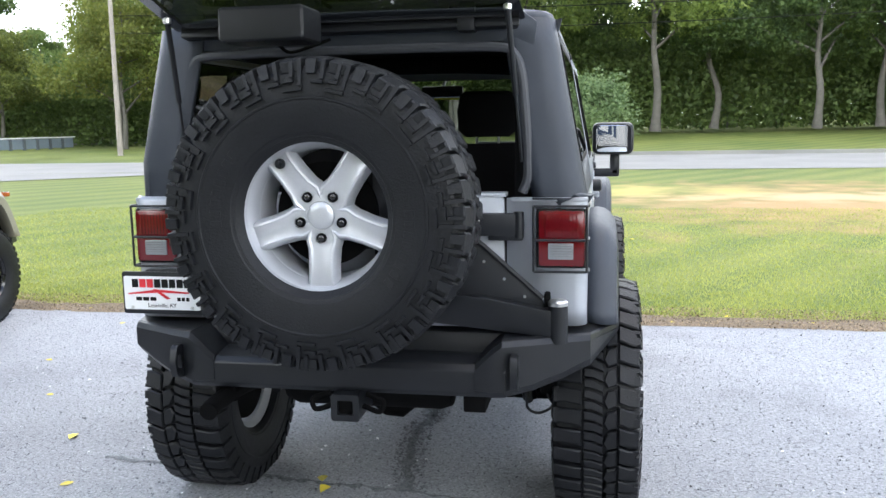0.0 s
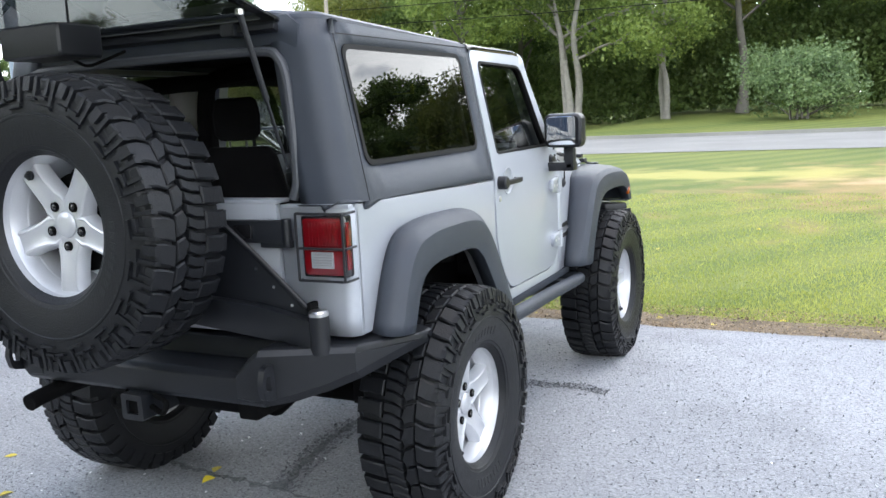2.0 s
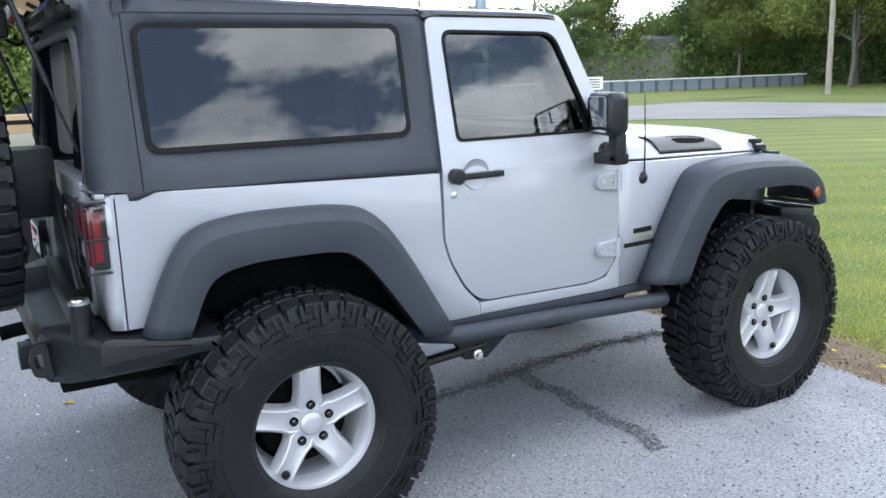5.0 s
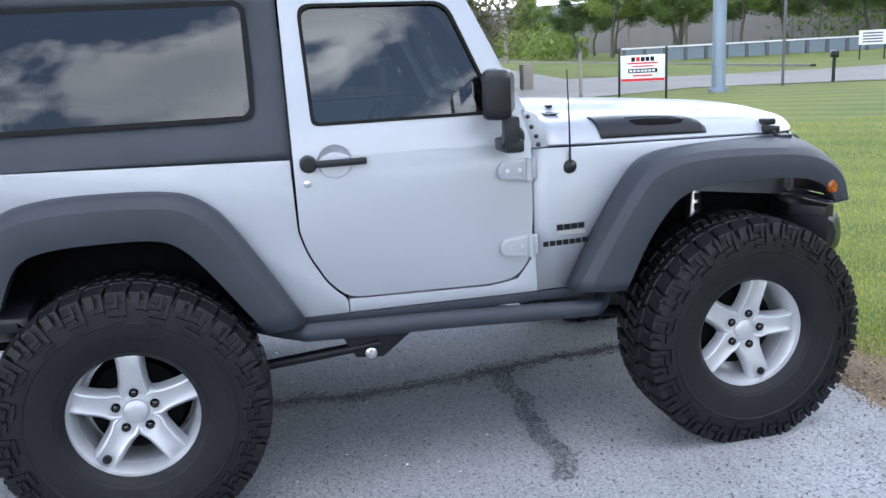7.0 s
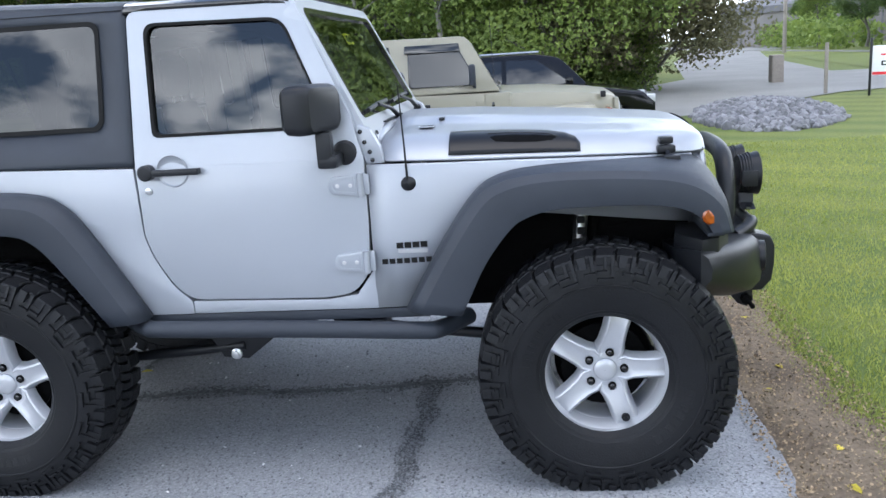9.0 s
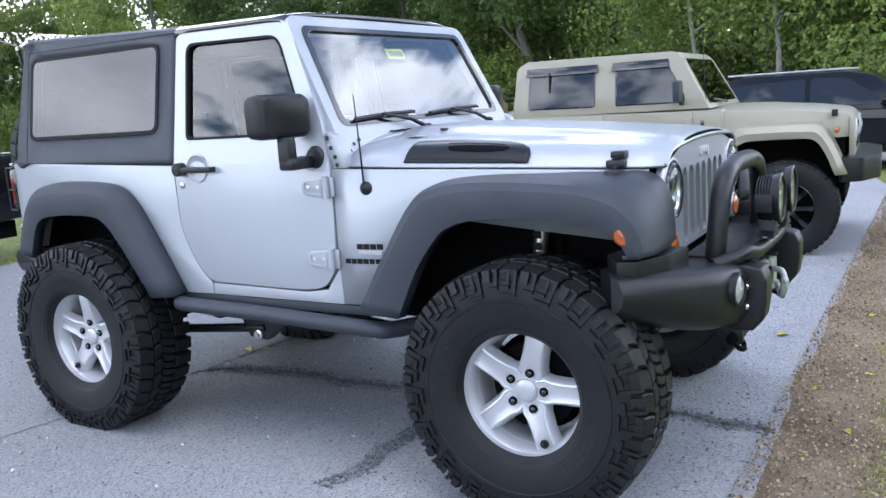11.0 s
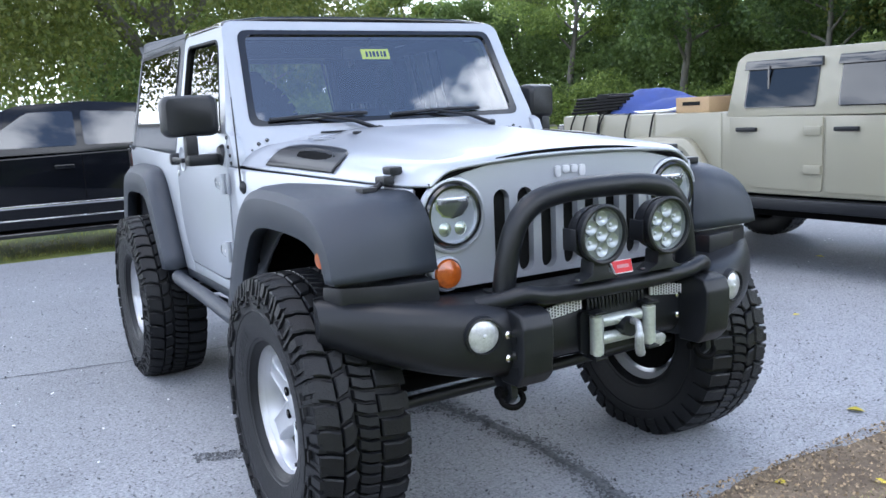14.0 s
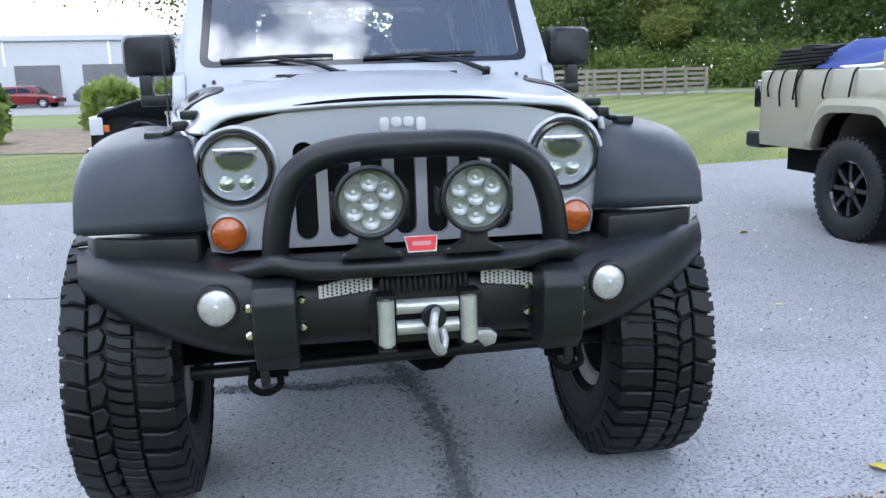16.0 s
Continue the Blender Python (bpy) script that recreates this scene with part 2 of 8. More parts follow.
def spline(pts, n=6):
    """A smooth line through points."""
    P = [Vector(p) for p in pts]
    P = [P[0] * 2 - P[1]] + P + [P[-1] * 2 - P[-2]]
    out = []
    for i in range(1, len(P) - 2):
        a, b, c, d = P[i - 1:i + 3]
        for k in range(n):
            t = k / n
            out.append(0.5 * ((2 * b) + (c - a) * t + (2 * a - 5 * b + 4 * c - d) * t * t + (3 * b - a - 3 * c + d) * t ** 3))
    return out + [P[-2]]


def tube(bm, pts, r, seg=12, cap=True):
    pts = [Vector(p) for p in pts]
    rad = r if hasattr(r, "__len__") else [r] * len(pts)
    side, rows = None, []
    for i, p in enumerate(pts):
        d = (pts[min(i + 1, len(pts) - 1)] - pts[max(i - 1, 0)]).normalized()
        if side is None:
            side = d.orthogonal().normalized()
        side = (side - d * side.dot(d)).normalized()
        up = d.cross(side)
        rows.append([p + (side * math.cos(2 * math.pi * k / seg) + up * math.sin(2 * math.pi * k / seg)) * rad[i] for k in range(seg)])
    loft(bm, rows, close=True, cap=cap)
    return bm


def lathe(bm, prof, seg=32, m=None, cap=False):
    """Turned about the x axis: points are (radius, x)."""
    m = m or Matrix()
    loft(bm, [[m @ Vector((x, r * math.cos(2 * math.pi * k / seg), r * math.sin(2 * math.pi * k / seg))) for k in range(seg)] for r, x in prof], close=True, cap=cap)
    return bm


def rod(bm, a, b, r, seg=12, r2=None):
    return tube(bm, [a, b], [r, r if r2 is None else r2], seg)


def aim(p, toward):
    """A frame at p whose x axis points along a direction."""
    return Matrix.Translation(p) @ Vector(toward).to_track_quat("X", "Z").to_matrix().to_4x4()

# ---- ground ----
def ground_material(name, a, b, c, scale, fine, bump, rough, stripes=0.0, pit=(0.34, 0.66), fleck=0.55, worn=(), hold=0.6, grain=8, shine=0.35):
    m = bpy.data.materials.new(name)
    m.use_nodes = True
    n, l = m.node_tree.nodes, m.node_tree.links
    p = n["Principled BSDF"]
    p.inputs["Roughness"].default_value = rough
    p.inputs["Specular IOR Level"].default_value = shine
    tc = n.new("ShaderNodeTexCoord")
    big, small = n.new("ShaderNodeTexNoise"), n.new("ShaderNodeTexNoise")
    big.inputs["Scale"].default_value, big.inputs["Detail"].default_value = scale, 6
    small.inputs["Scale"].default_value, small.inputs["Detail"].default_value = fine, grain
    small.inputs["Roughness"].default_value = 0.7
    l.new(tc.outputs["Object"], big.inputs["Vector"])
    l.new(tc.outputs["Object"], small.inputs["Vector"])
    r1, r2 = n.new("ShaderNodeMapRange"), n.new("ShaderNodeMapRange")
    r1.inputs["From Min"].default_value, r1.inputs["From Max"].default_value = 0.35, 0.65
    r2.inputs["From Min"].default_value, r2.inputs["From Max"].default_value = pit[0], pit[1]
    l.new(big.outputs["Fac"], r1.inputs["Value"])
    l.new(small.outputs["Fac"], r2.inputs["Value"])
    m1, m2 = n.new("ShaderNodeMix"), n.new("ShaderNodeMix")
    m1.data_type = m2.data_type = "RGBA"
    m1.inputs[6].default_value, m1.inputs[7].default_value = (*a, 1), (*b, 1)
    last = r1.outputs["Result"]
    if stripes:
        wave = n.new("ShaderNodeTexWave")
        wave.inputs["Scale"].default_value, wave.inputs["Distortion"].default_value = stripes, 2.6
        wave.inputs["Detail Scale"].default_value = 0.6
        turn = n.new("ShaderNodeMapping")
        turn.inputs["Rotation"].default_value = (0, 0, radians(35))
        l.new(tc.outputs["Object"], turn.inputs["Vector"])
        l.new(turn.outputs["Vector"], wave.inputs["Vector"])
        both = n.new("ShaderNodeMath")
        both.operation = "MULTIPLY_ADD"
        both.inputs[1].default_value = 0.5
        l.new(wave.outputs["Fac"], both.inputs[0])
        half = n.new("ShaderNodeMath")
        half.operation = "MULTIPLY"
        half.inputs[1].default_value = 0.6
        l.new(last, half.inputs[0])
        l.new(half.outputs[0], both.inputs[2])
        last = both.outputs[0]
    l.new(last, m1.inputs["Factor"])
    f2 = n.new("ShaderNodeMath")
    f2.operation = "MULTIPLY"
    f2.inputs[1].default_value = fleck
    l.new(r2.outputs["Result"], f2.inputs[0])
    l.new(f2.outputs[0], m2.inputs["Factor"])
    l.new(m1.outputs[2], m2.inputs[6])
    m2.inputs[7].default_value = (*c, 1)
    last = m2.outputs[2]
    for (cx, cy), (rx, ry), tint in worn:
        # a dry patch with a ragged edge
        near, far_off, ragged, edge_, mix = n.new("ShaderNodeMapping"), n.new("ShaderNodeVectorMath"), n.new("ShaderNodeMath"), n.new("ShaderNodeMapRange"), n.new("ShaderNodeMix")
        near.inputs["Location"].default_value, near.inputs["Scale"].default_value = (-cx / rx, -cy / ry, 0), (1 / rx, 1 / ry, 0)
        far_off.operation, ragged.operation = "LENGTH", "MULTIPLY_ADD"
        rough_edge = n.new("ShaderNodeTexNoise")
        rough_edge.inputs["Scale"].default_value, rough_edge.inputs["Detail"].default_value = 0.9, 7
        l.new(tc.outputs["Object"], rough_edge.inputs["Vector"])
        l.new(tc.outputs["Object"], near.inputs["Vector"])
        l.new(near.outputs["Vector"], far_off.inputs[0])
        ragged.inputs[1].default_value = 2.6
        l.new(rough_edge.outputs["Fac"], ragged.inputs[0])
        l.new(far_off.outputs["Value"], ragged.inputs[2])
        edge_.inputs["From Min"].default_value, edge_.inputs["From Max"].default_value = 2.45, 1.6
        l.new(ragged.outputs[0], edge_.inputs["Value"])
        mix.data_type = "RGBA"
        soft = n.new("ShaderNodeMath")
        soft.operation = "MULTIPLY"
        soft.inputs[1].default_value = hold
        l.new(edge_.outputs["Result"], soft.inputs[0])
        l.new(soft.outputs[0], mix.inputs["Factor"])
        l.new(last, mix.inputs[6])
        mix.inputs[7].default_value = (*tint, 1)
        last = mix.outputs[2]
    l.new(last, p.inputs["Base Color"])
    bmp = n.new("ShaderNodeBump")
    bmp.inputs["Strength"].default_value, bmp.inputs["Distance"].default_value = bump, 0.012
    l.new(small.outputs["Fac"], bmp.inputs["Height"])
    l.new(bmp.outputs["Normal"], p.inputs["Normal"])
    return m


def asphalt_material(name):
    """Old asphalt: pale stones of a few millimetres in darker binder, open pits, faint stains."""
    m = bpy.data.materials.new(name)
    m.use_nodes = True
    n, l = m.node_tree.nodes, m.node_tree.links
    p = n["Principled BSDF"]
    p.inputs["Specular IOR Level"].default_value = 0.35
    tc = n.new("ShaderNodeTexCoord")

    def noise_at(scale, detail, rough, lo, hi):
        t, r = n.new("ShaderNodeTexNoise"), n.new("ShaderNodeMapRange")
        t.inputs["Scale"].default_value, t.inputs["Detail"].default_value, t.inputs["Roughness"].default_value = scale, detail, rough
        r.inputs["From Min"].default_value, r.inputs["From Max"].default_value = lo, hi
        l.new(tc.outputs["Object"], t.inputs["Vector"])
        l.new(t.outputs["Fac"], r.inputs["Value"])
        return r.outputs["Result"]

    def blend_in(factor, amount, below, tint, how="MIX"):
        mul, mix = n.new("ShaderNodeMath"), n.new("ShaderNodeMix")
        mul.operation, mul.inputs[1].default_value = "MULTIPLY", amount
        mix.data_type, mix.blend_type = "RGBA", how
        l.new(factor, mul.inputs[0])
        l.new(mul.outputs[0], mix.inputs["Factor"])
        l.new(below, mix.inputs[6])
        mix.inputs[7].default_value = (*tint, 1)
        return mix.outputs[2]

    base = n.new("ShaderNodeRGB")
    base.outputs[0].default_value = (0.30, 0.312, 0.335, 1)
    # darker towards the back of the lot, with a ragged edge
    place_, shift, rear_tone = n.new("ShaderNodeSeparateXYZ"), n.new("ShaderNodeMath"), n.new("ShaderNodeMapRange")
    l.new(tc.outputs["Object"], place_.inputs[0])
    shift.operation, shift.inputs[1].default_value = "MULTIPLY_ADD", -3.0
    l.new(noise_at(0.6, 6, 0.65, 0.0, 1.0), shift.inputs[0])
    l.new(place_.outputs["Y"], shift.inputs[2])
    rear_tone.inputs["From Min"].default_value, rear_tone.inputs["From Max"].default_value = 0.4, -1.4
    l.new(shift.outputs[0], rear_tone.inputs["Value"])
    tint = blend_in(noise_at(0.45, 5, 0.6, 0.38, 0.66), 0.5, base.outputs[0], (0.385, 0.395, 0.415))
    tint = blend_in(rear_tone.outputs["Result"], 0.6, tint, (0.19, 0.197, 0.211))
    tint = blend_in(noise_at(1.1, 7, 0.65, 0.50, 0.68), 0.7, tint, (0.205, 0.212, 0.228))
    tint = blend_in(noise_at(9.0, 6, 0.7, 0.56, 0.72), 0.45, tint, (0.17, 0.176, 0.188))
    stones = n.new("ShaderNodeTexVoronoi")
    stones.inputs["Scale"].default_value = 140
    l.new(tc.outputs["Object"], stones.inputs["Vector"])
    split = n.new("ShaderNodeSeparateColor")
    l.new(stones.outputs["Color"], split.inputs[0])
    pale, deep = n.new("ShaderNodeMapRange"), n.new("ShaderNodeMapRange")
    pale.inputs["From Min"].default_value, pale.inputs["From Max"].default_value = 0.62, 1.0
    deep.inputs["From Min"].default_value, deep.inputs["From Max"].default_value = 0.45, 0.0
    l.new(split.outputs[0], pale.inputs["Value"])
    l.new(split.outputs[0], deep.inputs["Value"])
    tint = blend_in(pale.outputs["Result"], 0.32, tint, (0.55, 0.555, 0.57))
    tint = blend_in(deep.outputs["Result"], 0.34, tint, (0.115, 0.119, 0.128))
    pits = noise_at(62, 4, 0.6, 0.56, 0.63)
    tint = blend_in(pits, 0.6, tint, (0.05, 0.052, 0.058))
    l.new(tint, p.inputs["Base Color"])
    p.inputs["Roughness"].default_value = 0.72
    high, bmp = n.new("ShaderNodeMath"), n.new("ShaderNodeBump")
    high.operation, high.inputs[1].default_value = "MULTIPLY_ADD", -1.2
    l.new(pits, high.inputs[0])
    l.new(split.outputs[1], high.inputs[2])
    bmp.inputs["Strength"].default_value, bmp.inputs["Distance"].default_value = 0.7, 0.004
    l.new(high.outputs[0], bmp.inputs["Height"])
    l.new(bmp.outputs["Normal"], p.inputs["Normal"])
    return m


ASPHALT = asphalt_material("weathered_asphalt")
ROAD = ground_material("pale_road", (0.22, 0.216, 0.206), (0.28, 0.274, 0.26), (0.17, 0.167, 0.16), 0.4, 30, 0.3, 0.8)
LAWN = ground_material("mown_lawn", (0.08, 0.122, 0.021), (0.205, 0.222, 0.05), (0.065, 0.095, 0.018), 0.16, 26, 0.7, 0.85, stripes=0.26, hold=0.85, worn=(((5.0, 14.0), (4.8, 5.4), (0.36, 0.225, 0.105)), ((6.6, 14.8), (4.6, 1.3), (0.46, 0.36, 0.20)), ((-1.0, 16.5), (6.0, 1.6), (0.36, 0.33, 0.10)), ((10.0, 8.5), (4.0, 1.2), (0.36, 0.34, 0.10))))
SOIL = ground_material("leaf_mould", (0.19, 0.145, 0.10), (0.33, 0.26, 0.18), (0.06, 0.046, 0.034), 2.5, 40, 1.0, 0.95)
TAR = ground_material("tar_seal", (0.065, 0.068, 0.075), (0.12, 0.125, 0.135), (0.20, 0.21, 0.22), 5, 60, 0.6, 0.75, pit=(0.42, 0.58), fleck=0.8)
STONE = material("grey_stone", (0.19, 0.19, 0.2), 0.85, 0, 0.35, 3, 30, 0.4, island=0.5)


def flat(name, pts, z, mat, label, category, kind="structure"):
    bm = bmesh.new()
    bm.faces.new([bm.verts.new((x, y, z)) for x, y in pts])
    ob = part(name, bm, mat, flip=False)
    return tagged(ob, label, category, "", kind)


flat("ground", [(-900, -900), (900, -900), (900, 900), (-900, 900)], -0.03, LAWN, "mown lawn, yellowing in faint stripes", "lawn")
LOT_EDGE = [(-26, -6.6), (-7.4, -6.6), (-5.0, -6.2), (-1, -5.3), (3.2, -5.35), (30, -6.5), (30, 3.0)]
edge = [(x, 3.12 + 0.05 * noise.noise(Vector((x * 0.9, 0, 3))) + 0.03 * noise.noise(Vector((x * 4, 0, 7)))) for x in np.arange(29.5, -9.0, -0.25)]
flat("pavement", LOT_EDGE + [(float(x), float(y)) for x, y in edge] + [(-13, 2.2), (-19, 1.2), (-26, 1.4)], 0.0, ASPHALT, "weathered grey asphalt parking lot with fine cracks", "pavement")
flat("road", [(-400, 24.2), (300, 25.6), (300, 38), (-14, 36.5), (-19, 33.5), (-400, 31.0)], -0.012, ROAD, "pale concrete road across the lawn", "road")

# ---- the silver off-road car ----
suv = thing("off_road_car", "silver two-door off-road car with charcoal hard top and oversized tyres", "car")
HUB, TR = 0.455, 0.482


def tumble(z):
    """How far the sides lean in above the belt line."""
    return 0.185 * max(0.0, z - 1.31)


def lean(bm, s=1):
    for v in bm.verts:
        v.co.x -= s * tumble(v.co.z)
    return bm


def tyre_side(r):
    """Half width of the tyre's side at a radius."""
    return float(np.interp(r, [0.385, 0.43, 0.452, 0.472], [0.164, 0.160, 0.154, 0.149]))


def make_carcass(bm, seg=72):
    """Mud tyre without its tread."""
    prof = [(0.228, -0.118), (0.236, -0.128), (0.262, -0.15), (0.32, -0.164), (0.385, -0.165), (0.43, -0.158), (0.447, -0.146), (0.456, -0.12),
            (0.459, 0.0), (0.456, 0.12), (0.447, 0.146), (0.43, 0.158), (0.385, 0.165), (0.32, 0.164), (0.262, 0.15), (0.236, 0.128), (0.228, 0.118)]
    lathe(bm, prof, seg)
    for s in (-1, 1):
        lathe(bm, [(0.246, s * 0.139), (0.249, s * 0.1435), (0.254, s * 0.1455), (0.258, s * 0.147)], seg)
        lathe(bm, [(0.352, s * 0.164), (0.355, s * 0.1675), (0.360, s * 0.1675), (0.363, s * 0.164)], seg)
    # raised bars where the maker's lettering stands
    for c in (radians(-90), radians(90)):
        for k in range(8):
            t0 = c + (k - 4) * 0.105 + 0.015
            t1 = t0 + 0.078
            lo = [bm.verts.new((np.interp(r, [0.262, 0.32], [0.150, 0.164]) - 0.002, r * math.cos(t), r * math.sin(t))) for r, t in ((0.285, t0), (0.322, t0), (0.322, t1), (0.285, t1))]
            hi = [bm.verts.new((np.interp(r, [0.262, 0.32], [0.150, 0.164]) + 0.0012, r * math.cos(t), r * math.sin(t))) for r, t in ((0.288, t0 + 0.01), (0.319, t0 + 0.01), (0.319, t1 - 0.01), (0.288, t1 - 0.01))]
            bm.faces.new(hi)
            for j in range(4):
                bm.faces.new((lo[j], lo[(j + 1) % 4], hi[(j + 1) % 4], hi[j]))
    return bm


LUGS = 38
PITCH = 2 * math.pi / LUGS


def hexa(bm, lo, hi):
    lo, hi = [bm.verts.new(p) for p in lo], [bm.verts.new(p) for p in hi]
    n = len(lo)
    bm.faces.new(hi)
    for k in range(n):
        bm.faces.new((lo[k], lo[(k + 1) % n], hi[(k + 1) % n], hi[k]))


def tread_piece(bm, s, pts, cut=0.006):
    """A tread block: corners are (width, angle, drop), its walls sloping in towards the top."""
    cx, ca = sum(p[0] for p in pts) / len(pts), sum(p[1] for p in pts) / len(pts)

    def at(x, a, r):
        return (s * x, r * math.cos(a), r * math.sin(a))

    def pull(v, c, d):
        return v + max(-d, min(d, c - v))
    lo = [at(x, a, 0.448 - d) for x, a, d in pts]
    mid = [at(x, a, TR - 0.005 - d) for x, a, d in pts]
    hi = [at(pull(x, cx, cut * 0.7), pull(a, ca, cut / TR), TR - d) for x, a, d in pts]
    hexa(bm, lo, mid)
    hexa(bm, mid, hi)


def make_lug(odd):
    """An outer shoulder block with the nested hooks on its side."""
    bm = bmesh.new()
    w = PITCH * 0.86
    far = 0.159 if odd else 0.151
    k = 0.16 * PITCH
    tread_piece(bm, 1, [(0.083, -k, 0.0), (0.120, 0.0, 0.001), (far, k * 0.5, 0.013), (far, w + k * 0.3, 0.013), (0.120, w, 0.001), (0.083, w - k, 0.0)])

    def bar(ra, rb, c0, c1, h):
        lo = [((tyre_side(r) - 0.012), r * math.cos(t), r * math.sin(t)) for r, t in ((ra, c0), (rb, c0), (rb, c1), (ra, c1))]
        hi = [((tyre_side(r) + h), r * math.cos(t), r * math.sin(t)) for r, t in ((ra + 0.003, c0 + 0.005), (rb - 0.002, c0 + 0.005), (rb - 0.002, c1 - 0.005), (ra + 0.003, c1 - 0.005))]
        hexa(bm, lo, hi)
    if odd:
        bar(0.376, 0.390, 0, w * 1.12, 0.012)
        bar(0.390, 0.472, 0, w * 0.26, 0.010)
        bar(0.402, 0.416, w * 0.42, w * 1.12, 0.012)
        bar(0.416, 0.472, w * 0.42, w * 0.66, 0.009)
    else:
        bar(0.398, 0.411, w * 0.02, w * 0.72, 0.012)
        bar(0.411, 0.472, w * 0.02, w * 0.28, 0.010)
        bar(0.425, 0.472, w * 0.46, w * 0.98, 0.011)
    return bm


def make_blocks(bm):
    """Second row, close curved ribs and the inner shoulder of the tread."""
    for i in range(LUGS):
        a, P = i * PITCH, PITCH
        tread_piece(bm, 1, [(0.077, a + 0.02 * P, 0), (0.077, a + 0.86 * P, 0), (0.042, a + 1.0 * P, 0), (0.028, a + 0.70 * P, 0), (0.042, a + 0.14 * P, 0)], 0.005)
        for k in (0, 1):
            b = a + k * P * 0.5
            tread_piece(bm, 1, [(0.026, b + 0.34 * P, 0), (0.026, b + 0.72 * P, 0), (-0.008, b + 0.55 * P, 0), (-0.045, b + 0.50 * P, 0), (-0.045, b + 0.10 * P, 0), (-0.008, b + 0.15 * P, 0)], 0.003)
        tread_piece(bm, -1, [(0.053, a + 0.1 * P, 0), (0.120, a, 0.001), (0.154, a + 0.05 * P, 0.012), (0.154, a + 0.74 * P, 0.012), (0.120, a + 0.72 * P, 0.001), (0.053, a + 0.84 * P, 0)])
        lo = [(-(tyre_side(r) - 0.012), r * math.cos(t), r * math.sin(t)) for r, t in ((0.40, a), (0.472, a), (0.472, a + 0.7 * P), (0.40, a + 0.7 * P))]
        hexa(bm, lo, [(x - 0.02, y, z) for x, y, z in lo])
    return bm


def rest_on_ground(bm, turn):
    """Press the lowest part of a turned tyre flat."""
    back = turn.inverted()
    for v in bm.verts:
        p = turn @ v.co
        if p.z < -HUB:
            p.z = -HUB + 0.002
            v.co = back @ p


def fit_tread(wheel, turn, flat_foot, shared={}):
    """Outer shoulder lugs, each a part of the wheel, and the joined rest of the tread."""
    for i in range(LUGS):
        spin_to = Matrix.Rotation(i * PITCH, 4, "X")
        low = (turn @ spin_to @ Vector((0, TR * math.cos(PITCH * 0.45), TR * math.sin(PITCH * 0.45)))).z
        if flat_foot and low < -HUB + 0.06:
            bm = make_lug(i % 2)
            rest_on_ground(bm, (turn @ spin_to).to_3x3())
            lug = part("tread_lug", bm, RUBBER, wheel, angle=25)
        elif i % 2 in shared:
            lug = new("tread_lug", shared[i % 2])
            lug.parent = wheel
        else:
            lug = part("tread_lug", make_lug(i % 2), RUBBER, wheel, angle=25)
            shared[i % 2] = lug.data
        lug.matrix_basis = spin_to
    bm = make_blocks(bmesh.new())
    if flat_foot:
        rest_on_ground(bm, turn.to_3x3())
    tagged(part("inner_tread", bm, RUBBER, wheel, angle=25), kind="stuff")


def make_rim(bm):
    """Five-spoke alloy rim, outer face towards +x."""
    lathe(bm, [(0.225, -0.115), (0.232, -0.118), (0.232, -0.112), (0.205, -0.09), (0.204, 0.0), (0.212, 0.05), (0.222, 0.08), (0.233, 0.098), (0.247, 0.112),
               (0.251, 0.122), (0.249, 0.130), (0.243, 0.131), (0.237, 0.120), (0.229, 0.090), (0.218, 0.055), (0.208, 0.036)], 64)
    lathe(bm, [(0.088, 0.02), (0.088, 0.052), (0.080, 0.060), (0.046, 0.063), (0.043, 0.06)], 40)
    return bm


def make_spokes(wheel):
    """Five spokes, each a part of its wheel."""
    for k in range(5):
        turn = Matrix.Rotation(2 * math.pi * k / 5, 4, "X")
        rows = []
        for r, w, f, t in ((0.030, 0.038, 0.062, 0.045), (0.075, 0.050, 0.066, 0.045), (0.105, 0.041, 0.071, 0.045), (0.155, 0.038, 0.078, 0.045), (0.198, 0.039, 0.082, 0.045), (0.219, 0.042, 0.078, 0.045)):
            sec = [(-w - 0.012, f - t), (-w - 0.006, f - 0.014), (-w + 0.002, f - 0.002), (-w + 0.008, f), (-w + 0.014, f - 0.0035), (w - 0.014, f - 0.0035), (w - 0.008, f), (w - 0.002, f - 0.002), (w + 0.006, f - 0.014), (w + 0.012, f - t)]
            rows.append([turn @ Vector((x, y, r)) for y, x in sec])
        bm = bmesh.new()
        loft(bm, rows)
        part("spoke", bm, ALLOY, wheel, angle=30)


